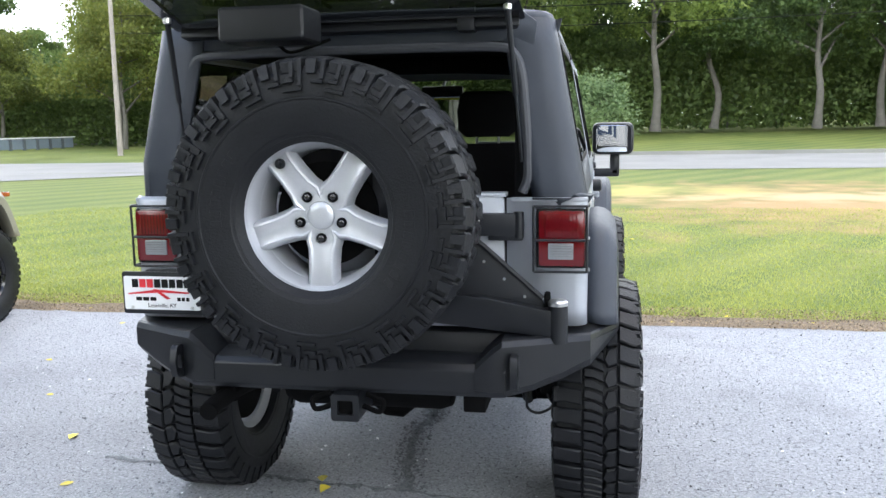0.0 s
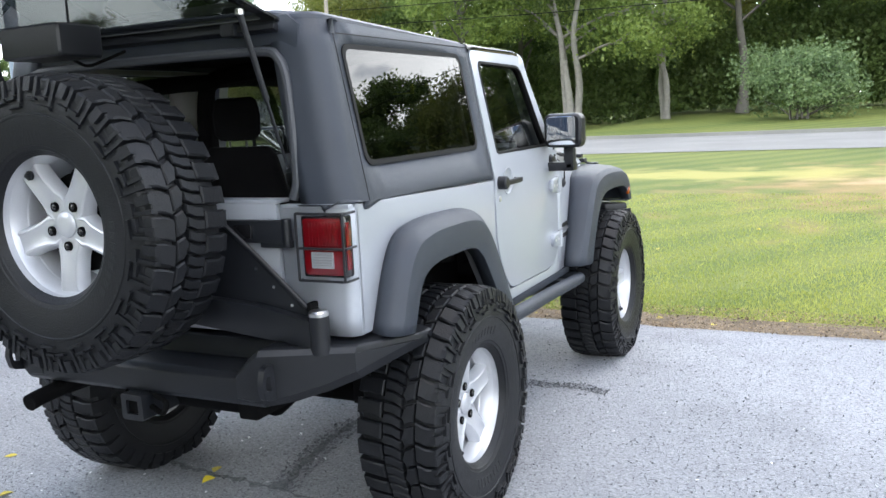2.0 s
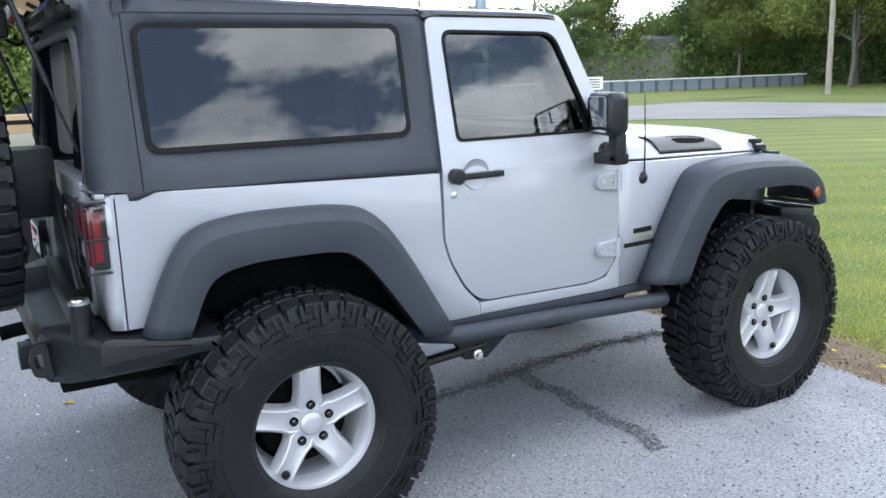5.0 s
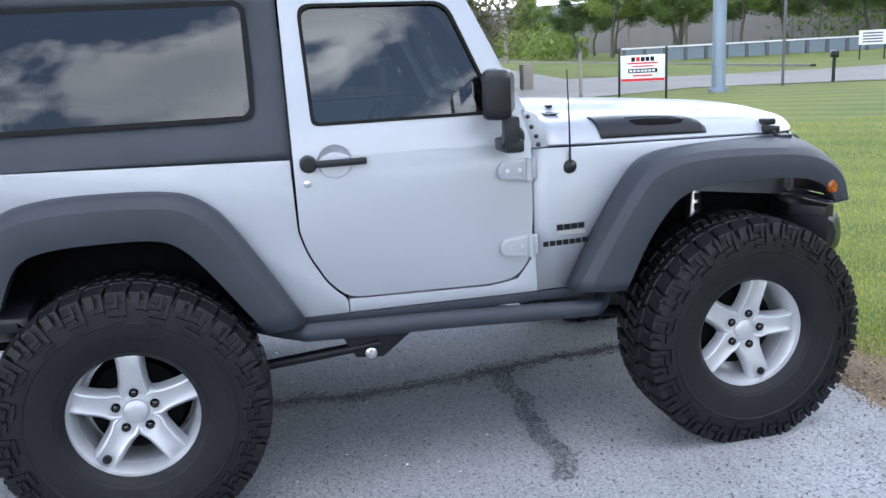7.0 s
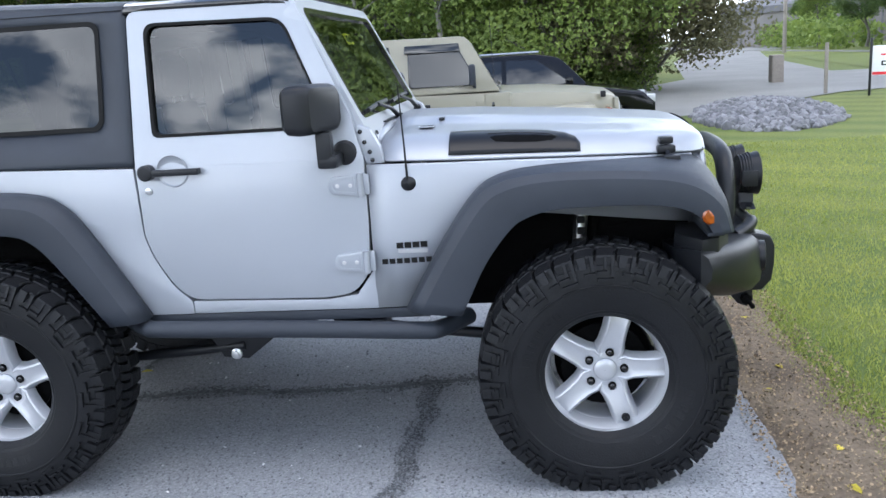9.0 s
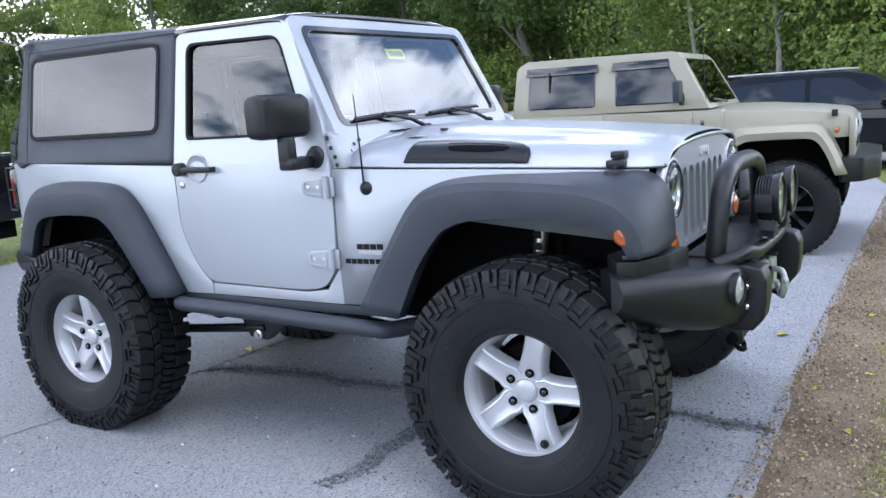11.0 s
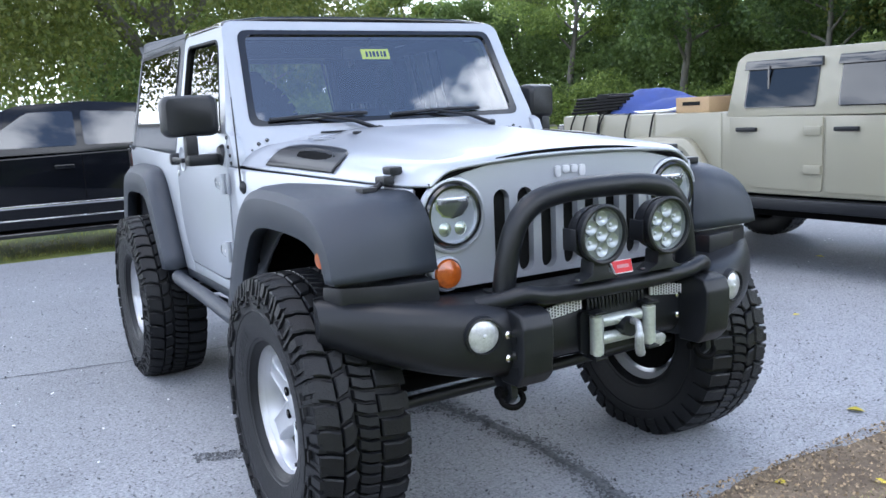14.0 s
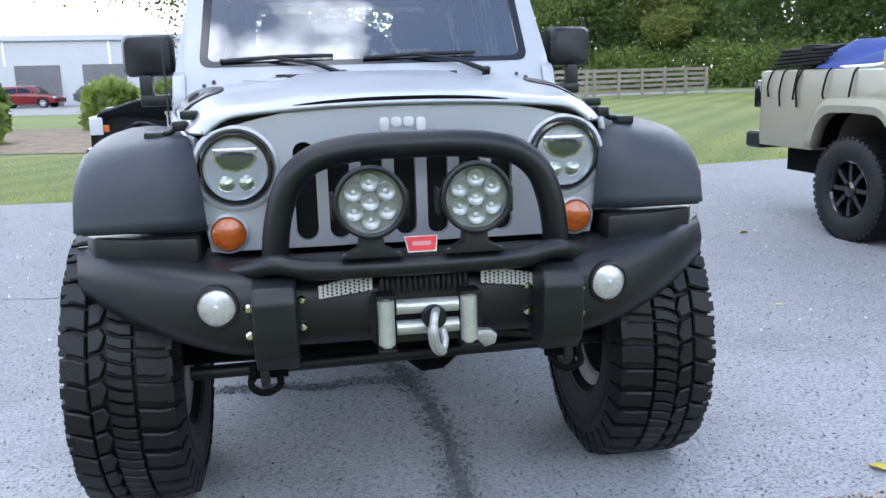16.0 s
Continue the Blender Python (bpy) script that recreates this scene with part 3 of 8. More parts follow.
def make_wheel(at, name="wheel", flat_foot=True, spin=0.0, parent=suv):
    if name == "wheel":
        at, spin = at
    bm = make_rim(bmesh.new())
    wheel = part(name, bm, ALLOY, parent, "silver five-spoke alloy wheel", angle=30)
    make_spokes(wheel)
    spun = Matrix.Rotation(radians(spin), 4, "X")
    wheel.matrix_basis = at @ spun
    bm = make_carcass(bmesh.new())
    if flat_foot:
        rest_on_ground(bm, spun.to_3x3())
    part("tyre", bm, RUBBER, wheel, "black mud-terrain tyre with chunky tread", angle=25)
    fit_tread(wheel, spun, flat_foot)
    bm = lathe(bmesh.new(), [(0.043, 0.05), (0.043, 0.066), (0.036, 0.072), (0.02, 0.0745), (0.0005, 0.075)], 32)
    part("centre_cap", bm, ALLOY, wheel)
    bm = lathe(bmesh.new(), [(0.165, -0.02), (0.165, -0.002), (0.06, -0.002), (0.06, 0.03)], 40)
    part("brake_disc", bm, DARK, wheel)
    # added dark disc: shades the rim's inside, leaves a bright crescent at its edge
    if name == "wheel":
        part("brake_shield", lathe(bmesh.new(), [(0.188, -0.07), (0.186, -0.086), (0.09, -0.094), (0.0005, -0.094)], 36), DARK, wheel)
    for k in range(5):
        a = 2 * math.pi * k / 5
        bm = bmesh.new()
        o = Matrix.Translation((0.066, -0.071 * math.sin(a), 0.071 * math.cos(a)))
        lathe(bm, [(0.0165, 0.003), (0.0165, -0.004), (0.0145, -0.0035), (0.0145, 0.0005)], 20, o)
        lathe(bm, [(0.0145, 0.0005), (0.0001, 0.0005)], 20, o)
        seat = part("lug_hole", bm, DARK, wheel)
        bm = lathe(bmesh.new(), [(0.0105, 0.0), (0.0105, 0.004), (0.007, 0.0065), (0.0002, 0.007)], 6, o)
        part("lug_nut", bm, GLOSS, seat)
    bm = lathe(bmesh.new(), [(0.016, 0.0), (0.016, 0.008), (0.008, 0.008), (0.007, 0.02), (0.0002, 0.021)], 16, Matrix.Translation((0.080, -0.200 * math.cos(radians(54)), -0.200 * math.sin(radians(54)))))
    part("valve", bm, BLACK, wheel)
    return wheel


def place(x, y, spin, side=1):
    m = Matrix.Translation((x, y, HUB))
    if side < 0:
        m = m @ Matrix.Rotation(math.pi, 4, "Z")
    return m, spin


make_wheel(place(0.872, 0.0, 0))
make_wheel(place(0.866, 2.424, 57))
make_wheel(place(-0.795, 0.0, 20, -1))
make_wheel(place(-0.825, 2.424, 40, -1))
spare = make_wheel(Matrix.Translation((0.03, -0.985, 1.318)) @ Matrix.Rotation(radians(-90), 4, "Z"), "spare_wheel", False, 252)

# body tub and side panels
ARCH_R = [(-0.46, 0.885), (-0.36, 1.10), (-0.25, 1.13), (0.22, 1.13), (0.34, 1.06), (0.56, 0.72)]
for s in (1, -1):
    q = [(-0.585, 0.885), (-0.585, 1.332), (0.628, 1.297), (0.634, 1.03), (0.66, 0.94), (0.73, 0.815), (0.80, 0.752), (0.80, 0.70), (0.62, 0.70)] + ARCH_R[::-1][1:]
    bm = prism(bmesh.new(), round_poly(q, [0, 0.01, 0.005, 0.02, 0.05, 0.05, 0.02, 0, 0] + [0] * 5, 3), "x", s * 0.79, s * 0.838, 0.006)
    part("quarter_panel", bm, SILVER, suv)
    # corner post behind the wheel
    rows = []
    for z in (0.885, 0.95, 1.2, 1.32, 1.334):
        k = 0.0 if z < 1.33 else 0.006
        pts = [(0.838 - k, -0.57)] + [(0.838 - 0.045 + 0.045 * math.cos(a) - k, -0.575 - 0.045 * math.sin(a) + k) for a in np.linspace(0, math.pi / 2, 7)] + [(0.56, -0.62 + k)]
        rows.append([(s * x, y, z) for x, y in pts])
    bm = bmesh.new()
    loft(bm, rows)
    solid(part("corner_panel", bm, SILVER, suv), 0.02, -1 if s > 0 else 1)
    # rocker below the door
    bm = prism(bmesh.new(), [(0.60, 0.698), (1.76, 0.694), (1.76, 0.655), (0.60, 0.655)], "x", s * 0.76, s * 0.832, 0.005)
    part("rocker_panel", bm, CHARCOAL, suv)
    bm = prism(bmesh.new(), [(0.803, 0.70), (0.803, 0.752), (1.36, 0.741), (1.476, 0.757), (1.543, 0.846), (1.551, 0.92), (1.556, 0.92), (1.556, 0.698)], "x", s * 0.78, s * 0.836, 0.004)
    part("sill_panel", bm, SILVER, suv)

    # door with its window frame
    outer = [(0.640, 1.297), (0.642, 1.03), (0.668, 0.94), (0.737, 0.82), (0.806, 0.760), (1.36, 0.750), (1.47, 0.765), (1.535, 0.85), (1.545, 1.05), (1.545, 1.297)]
    rad = [0, 0.01, 0.04, 0.05, 0.05, 0.05, 0.06, 0.06, 0.01, 0]
    bm = prism(bmesh.new(), round_poly(outer, rad, 4), "x", s * 0.795, s * 0.843, 0.006)
    door = part("door", bm, SILVER, suv)
    fr_out = round_poly([(0.640, 1.297), (1.545, 1.297), (1.50, 1.46), (1.305, 1.893), (0.640, 1.893)], [0, 0, 0.01, 0.05, 0.04], 5)
    fr_in = round_poly([(0.722, 1.415), (1.44, 1.415), (1.41, 1.46), (1.255, 1.832), (0.708, 1.842)], [0.03, 0.02, 0.02, 0.06, 0.05], 5)
    fr_out = [fr_out[0]] * 6 + [fr_out[1]] * 6 + fr_out[2:] if len(fr_out) < len(fr_in) else fr_out
    bm = bmesh.new()
    ring(bm, fr_out, fr_in, "x", s * 0.80, s * 0.843)
    bmesh.ops.remove_doubles(bm, verts=bm.verts, dist=1e-5)
    part("window_frame", lean(bm, s), SILVER, door)
    gsk = [(0.5 * (a[0] + b[0]) * 0.5 + b[0] * 0.5, 0.5 * (a[1] + b[1]) * 0.5 + b[1] * 0.5) for a, b in zip(fr_out, fr_in)]
    inn = [(1.075 + (u - 1.075) * 0.975, 1.63 + (v - 1.63) * 0.965) for u, v in fr_in]
    bm = ring(bmesh.new(), [(1.075 + (u - 1.075) * 1.012, 1.63 + (v - 1.63) * 1.02) for u, v in fr_in], inn, "x", s * 0.81, s * 0.8455)
    part("window_seal", lean(bm, s), INK, door)
    bm = bmesh.new()
    bm.faces.new([bm.verts.new((s * 0.828, u, v)) for u, v in fr_in])
    part("window_pane", lean(bm, s), DOOR_TINT, door).visible_shadow = False

# tailgate
bm = prism(bmesh.new(), rrect(-0.553, 0.553, 0.875, 1.342, 0.02), "y", -0.60, -0.632, 0.006)
tailgate = part("tailgate", bm, SILVER, suv)
bm = box(bmesh.new(), -0.553, 0.553, -0.60, -0.56, 0.875, 1.34)
part("tailgate_inner", bm, CARPET, tailgate)

# floor, wheel housings, engine bay: plain shapes behind the openings, their shade in the near-black colour
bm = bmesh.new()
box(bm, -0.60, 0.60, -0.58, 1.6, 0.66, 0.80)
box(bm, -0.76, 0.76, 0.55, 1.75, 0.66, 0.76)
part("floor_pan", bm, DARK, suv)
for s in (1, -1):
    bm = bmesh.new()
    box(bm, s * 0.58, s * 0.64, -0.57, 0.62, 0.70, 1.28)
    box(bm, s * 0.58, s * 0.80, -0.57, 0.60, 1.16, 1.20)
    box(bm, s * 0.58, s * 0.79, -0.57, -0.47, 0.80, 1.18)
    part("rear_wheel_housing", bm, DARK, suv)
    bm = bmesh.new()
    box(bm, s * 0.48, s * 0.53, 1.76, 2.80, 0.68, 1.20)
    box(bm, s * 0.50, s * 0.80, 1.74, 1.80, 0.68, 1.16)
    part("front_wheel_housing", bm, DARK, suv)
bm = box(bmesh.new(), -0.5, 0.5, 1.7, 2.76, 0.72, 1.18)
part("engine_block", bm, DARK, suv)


def body_x(y):
    """Half width of the bonnet sides along the car."""
    return float(np.interp(y, [1.54, 1.70, 1.86, 2.10, 2.36, 2.60, 2.74, 2.84], [0.836, 0.826, 0.803, 0.755, 0.710, 0.666, 0.635, 0.598]))


# front side panels under the bonnet line
for s in (1, -1):
    rows = []
    for y in np.linspace(1.552, 2.80, 16):
        zt = float(np.interp(y, [1.55, 2.8], [1.268, 1.222]))
        zb = float(np.interp(y, [1.55, 1.72, 1.95, 2.1, 2.8], [0.70, 0.70, 1.0, 1.05, 0.95]))
        x = body_x(y)
        rows.append([(s * (x - 0.004), y, zt), (s * x, y, zt - 0.008), (s * (x + 0.003), y, (zt + zb) / 2), (s * x, y, zb)])
    bm = bmesh.new()
    loft(bm, rows)
    solid(part("fender_side", bm, SILVER, suv), 0.02, -1 if s > 0 else 1)

# bonnet
def bonnet_point(y, u):
    """A point of the bonnet's skin: y along the car, u across from -1 to 1."""
    xe = float(np.interp(y, [1.60, 1.86, 2.36, 2.72, 2.80, 2.84, 2.858], [0.80, 0.783, 0.706, 0.643, 0.615, 0.585, 0.57]))
    ze = float(np.interp(y, [1.6, 2.8], [1.274, 1.23]))
    zc = float(np.interp(y, [1.6, 1.9, 2.35, 2.7, 2.8, 2.84, 2.858], [1.402, 1.398, 1.376, 1.352, 1.344, 1.336, 1.322]))
    a = abs(u)
    sh = 1.0 - 0.42 * a ** 2.2 - 0.58 * max(0, (a - 0.80) / 0.20) ** 2.6
    bulge = 0.022 * (1 / (1 + math.exp((a * xe - 0.33) / 0.018))) * float(np.interp(y, [1.6, 1.9, 2.75, 2.85], [1, 1, 0.35, 0]))
    return Vector((u * xe, y, ze + (zc - 0.02 - ze) * sh + bulge))


bm = bmesh.new()
loft(bm, [[bonnet_point(float(y), float(u)) for u in np.concatenate([[-1, -0.995], np.linspace(-0.97, 0.97, 41), [0.995, 1]])] for y in np.concatenate([np.linspace(1.60, 2.70, 14), [2.76, 2.80, 2.83, 2.85, 2.858]])])
bonnet = solid(part("bonnet", bm, SILVER, suv), 0.012)

# cowl between bonnet and windscreen
bm = bmesh.new()
loft(bm, [[(u * xw, y, z - 0.10 * abs(u) ** 4) for u in np.linspace(-1, 1, 25)] for y, z, xw in ((1.535, 1.378, 0.80), (1.555, 1.392, 0.80), (1.575, 1.388, 0.80), (1.594, 1.376, 0.795))])
cowl = solid(part("cowl_panel", bm, SILVER, suv), 0.01)
for s in (1, -1):
    bm = prism(bmesh.new(), [(1.552, 1.268), (1.62, 1.268), (1.61, 1.33), (1.575, 1.40), (1.53, 1.42), (1.515, 1.40)], "x", s * 0.775, s * 0.828, 0.008)
    part("screen_bracket", bm, SILVER, cowl)
    for y, z in ((1.538, 1.392), (1.552, 1.352), (1.57, 1.315), (1.578, 1.283)):
        bm = lathe(bmesh.new(), [(0.009, 0), (0.009, 0.004), (0.005, 0.007), (0.0002, 0.008)], 10, aim((s * 0.828, y, z), (s, 0, 0)))
        part("bolt", bm, GLOSS, cowl)
    for x, y, z in ((0.70, 1.555, 1.345), (0.735, 1.562, 1.318), (0.66, 1.553, 1.36)):
        bm = lathe(bmesh.new(), [(0.009, 0), (0.009, 0.004), (0.005, 0.007), (0.0002, 0.008)], 10, aim((s * x, y + 0.018, z + 0.012), (0, 1, 0.6)))
        part("bolt", bm, GLOSS, cowl)

# fender flares: each a swept lip, outer face and top
def flare(s, outer, inner, attach, label="charcoal plastic fender flare", steps=5):
    po, pi, pa = (spline(line, steps) for line in ([(0, *p) for p in outer], [(0, *p) for p in inner], attach))
    rows = []
    for o, q, t in zip(po, pi, pa):
        mid, low = o.lerp(q, 0.62), o.lerp(q, 0.2)
        c1 = Vector((0.905, o.y, o.z)).lerp(t, 0.18) + (o - q).normalized() * 0.010
        c2 = Vector((0.905, o.y, o.z)).lerp(t, 0.55) + (o - q).normalized() * 0.012
        rows.append([(s * 0.885, q.y, q.z), (s * 0.932, q.y, q.z), (s * 0.938, mid.y, mid.z), (s * 0.931, low.y, low.z), (s * 0.910, o.y, o.z), (s * c1.x, c1.y, c1.z), (s * c2.x, c2.y, c2.z), (s * t.x, t.y, t.z)])
    bm = bmesh.new()
    loft(bm, rows)
    return solid(part("fender_flare", bm, CHARCOAL, suv, label, angle=27), 0.012, 1 if s > 0 else -1)


for s in (1, -1):
    rear_o = [(-0.515, 0.865), (-0.43, 1.06), (-0.35, 1.165), (-0.22, 1.200), (-0.05, 1.207), (0.17, 1.198), (0.29, 1.160), (0.40, 1.040), (0.61, 0.69)]
    flare(s, rear_o, [(-0.405, 0.855), (-0.34, 1.0), (-0.28, 1.055), (-0.18, 1.078), (-0.05, 1.083), (0.13, 1.078), (0.22, 1.045), (0.31, 0.95), (0.495, 0.69)],
          [(0.836, y + 0.004, z + 0.010) for y, z in rear_o])
    flare(s, [(1.70, 0.70), (1.84, 0.93), (1.97, 1.12), (2.07, 1.180), (2.22, 1.202), (2.45, 1.200), (2.66, 1.182), (2.78, 1.142), (2.855, 1.07), (2.885, 0.965)],
          [(1.885, 0.69), (1.98, 0.88), (2.07, 1.003), (2.135, 1.056), (2.25, 1.088), (2.45, 1.094), (2.64, 1.086), (2.74, 1.06), (2.80, 1.015), (2.83, 0.965)],
          [(0.818, 1.69, 0.70), (0.80, 1.83, 0.94), (0.772, 1.97, 1.13), (0.755, 2.07, 1.19), (0.728, 2.24, 1.208), (0.690, 2.48, 1.210), (0.648, 2.70, 1.208), (0.612, 2.81, 1.198), (0.592, 2.862, 1.12), (0.578, 2.872, 0.965)])
    bm = prism(bmesh.new(), [(s * 0.58, 2.80), (s * 0.93, 2.80), (s * 0.925, 2.86), (s * 0.58, 2.868)], "z", 0.955, 0.968, 0.002)
    part("fender_edge", bm, CHARCOAL, suv)

# hard top: sides with window openings, rear posts, roof
def top_side(s):
    ys = [0.632, 0.60, 0.506, 0.35, 0.0, -0.35, -0.431, -0.50]
    zs = [1.304, 1.33, 1.462, 1.66, 1.852, 1.915]
    path = [(0.838, y) for y in ys] + [(0.838 - 0.085 + 0.085 * math.cos(a), -0.535 - 0.085 * math.sin(a)) for a in np.linspace(0, math.pi / 2, 8)] + [(0.70, -0.622), (0.655, -0.622)]
    bm = bmesh.new()
    grid = []
    for z in zs:
        row = []
        for x, y in path:
            zz = z + (0.03 * (0.632 - y) / 1.2 if z < 1.31 else 0.03 * (0.632 - y) / 1.2 if z > 1.9 else 0)
            row.append(bm.verts.new((s * (x - tumble(zz)), y + 0.10 * max(0, z - 1.5) * (1 if y < -0.5 else 0), zz)))
        grid.append(row)
    for r in range(len(zs) - 1):
        for c in range(len(path) - 1):
            if r in (2, 3) and 2 <= c <= 5:
                continue
            bm.faces.new((grid[r][c], grid[r][c + 1], grid[r + 1][c + 1], grid[r + 1][c]))
    return bm


hard_top = None
rows = []
for y, inset, dz in ((-0.577, 0.058, -0.034), (-0.570, 0.040, -0.014), (-0.548, 0.018, -0.003), (-0.50, 0.0, 0.0), (-0.40, 0.0, 0.0), (0.0, 0.0, 0.0), (0.30, 0.0, 0.0), (0.60, 0.0, 0.0), (0.62, 0.0, 0.0), (0.623, 0.0, -0.012)):
    half = [(0.712 - inset, 1.868), (0.717 - inset, 1.898), (0.712 - inset, 1.918), (0.690 - inset, 1.930), (0.62 - 0.6 * inset, 1.937)]
    crown = [(float(x), 1.945 + 0.008 * (1 - (x / 0.6) ** 2)) for x in np.linspace(-0.55, 0.55, 9)]
    rows.append([(x, y, z + dz + 0.045 * (0.62 - y) / 1.2) for x, z in [(-x, z) for x, z in half] + crown + half[::-1]])
bm = bmesh.new()
loft(bm, rows)
hard_top = solid(part("hard_top", bm, CHARCOAL, suv, "charcoal hard top"), 0.02)
for s in (1, -1):
    solid(part("hard_top_side", top_side(s), CHARCOAL, hard_top), 0.025, -1 if s > 0 else 1)
    outl = rrect(-0.452, 0.524, 1.448, 1.868, 0.045, 6)
    bm = bmesh.new()
    bm.faces.new([bm.verts.new((s * 0.841, u, v)) for u, v in outl])
    part("quarter_window", lean(bm, s), TINT, hard_top).visible_shadow = False
    inn = rrect(-0.434, 0.506, 1.466, 1.85, 0.035, 6)
    bm = ring(bmesh.new(), outl, inn, "x", s * 0.835, s * 0.8425)
    part("window_border", lean(bm, s), INK, hard_top)
# rear header over the tailgate opening
header = prism(bmesh.new(), [(-0.665, 1.93), (-0.655, 1.845), (-0.60, 1.868), (0.60, 1.868), (0.655, 1.845), (0.665, 1.93), (0.62, 1.965), (-0.62, 1.965)], "y", -0.535, -0.585, 0.006)
for s in (1, -1):
    part("panel_seam", lean(box(bmesh.new(), s * 0.836, s * 0.8392, -0.480, -0.4765, 1.33, 1.91), s), INK, hard_top)
    part("panel_seam", lean(box(bmesh.new(), s * 0.836, s * 0.8392, -0.478, 0.62, 1.899, 1.9025), s), INK, hard_top)
part("rear_header", header, CHARCOAL, hard_top)
# front roof panels
rows = []
for y in (0.627, 0.63, 0.8, 1.0, 1.2, 1.27, 1.285):
    dz = {0.627: -0.012, 1.27: -0.004, 1.285: -0.016}.get(y, 0.0) - 0.010 * (y - 0.6)
    rows.append([(x, y, z + dz) for x, z in [(-0.738, 1.895), (-0.73, 1.915), (-0.70, 1.928), (-0.62, 1.936)] + [(x, 1.943 + 0.008 * (1 - (x / 0.6) ** 2)) for x in np.linspace(-0.55, 0.55, 9)] + [(0.62, 1.936), (0.70, 1.928), (0.73, 1.915), (0.738, 1.895)]])
bm = bmesh.new()
loft(bm, rows)
solid(part("front_roof_panel", bm, GLOSS, suv, "black front roof panel"), 0.02)

# windscreen frame and pane
SCREEN = Matrix.Translation((0, 1.560, 1.385)) @ Matrix.Rotation(math.atan2(0.262, 0.525), 4, "X")
H_S = 0.588
fo = round_poly([(-0.795, -0.11), (0.795, -0.11), (0.742, H_S), (-0.742, H_S)], [0.0, 0.0, 0.06, 0.06], 5)
fo = [fo[0]] * 6 + [fo[1]] * 6 + fo[2:]
fi = round_poly([(-0.712, 0.06), (0.712, 0.06), (0.672, H_S - 0.055), (-0.672, H_S - 0.055)], 0.05, 5)
bm = ring(bmesh.new(), fo, fi, "y", 0.0, -0.07, SCREEN)
bmesh.ops.remove_doubles(bm, verts=bm.verts, dist=1e-5)
screen = part("windscreen_frame", bm, SILVER, suv)
bm = ring(bmesh.new(), [(u * 1.012, 0.3 + (v - 0.3) * 1.03) for u, v in fi], [(u * 0.965, 0.3 + (v - 0.3) * 0.93) for u, v in fi], "y", 0.003, -0.02, SCREEN)
part("screen_border", bm, GLOSS, screen)
bm = bmesh.new()
bm.faces.new([bm.verts.new(SCREEN @ Vector((u, -0.008, v))) for u, v in fi])
part("windscreen_pane", bm, CLEAR, screen).visible_shadow = False

# grille with seven slots
def grille():
    bm = bmesh.new()
    y0, y1 = 2.812, 2.842
    zb, zt, zs0, zs1, hw = 0.885, 1.303, 0.936, 1.164, 0.032
    cs = [0.098 * k for k in range(-3, 4)]

    def top(x):
        return zt - 0.085 * (abs(x) / 0.582) ** 2.6

    def piece(pts):
        prism(bm, pts, "y", y0, y1)
    xs = [-0.345] + [v for c in cs for v in (c - hw, c + hw)] + [0.345]
    for i in range(0, len(xs), 2):
        piece([(xs[i], zb), (xs[i + 1], zb), (xs[i + 1], top(xs[i + 1])), (xs[i], top(xs[i]))])
    for c in cs:
        arc = [(c + hw * math.cos(a), zs1 + hw * math.sin(a)) for a in np.linspace(0, math.pi, 9)]
        piece([(c - hw, top(c - hw)), (c + hw, top(c + hw))] + arc)
        arc = [(c - hw * math.cos(a), zs0 - hw * math.sin(a)) for a in np.linspace(0, math.pi, 9)]
        piece([(c + hw, zb), (c - hw, zb)] + arc)
    for s in (1, -1):
        side = [(s * 0.345, zb), (s * 0.345, top(0.345)), (s * 0.45, top(0.45)), (s * 0.54, top(0.54)), (s * 0.585, 1.19), (s * 0.60, 1.12), (s * 0.588, 0.98), (s * 0.575, zb)]
        piece(side if s > 0 else side[::-1])
    return bm


gr = part("grille", grille(), SILVER, suv, "silver grille with seven upright slots")
part("grille_backing", box(bmesh.new(), -0.35, 0.35, 2.796, 2.808, 0.89, 1.22), INK, gr)
part("radiator", box(bmesh.new(), -0.36, 0.36, 2.76, 2.785, 0.88, 1.22), DARK, gr)


DEEP_BOWL = material("deep_reflector", (0.74, 0.75, 0.76), 0.16, 0.85, 0.35, 30, 120)
PALE_LENS = material("pale_lens", (0.42, 0.45, 0.36), 0.12, 0.7, 0.3, 60, 200, 0.05, coat=0.6)
DIM_GLASS = material("dim_glass", (0.16, 0.17, 0.19), 0.1, 0.8, 0.2, 40, 160, coat=0.6)
# ---- front of the car: lights, bumper, hoop, winch ----
def disc_part(name, mat, parent, at, toward, prof, seg=36, label=""):
    return part(name, lathe(bmesh.new(), prof, seg, aim(at, toward)), mat, parent, label)


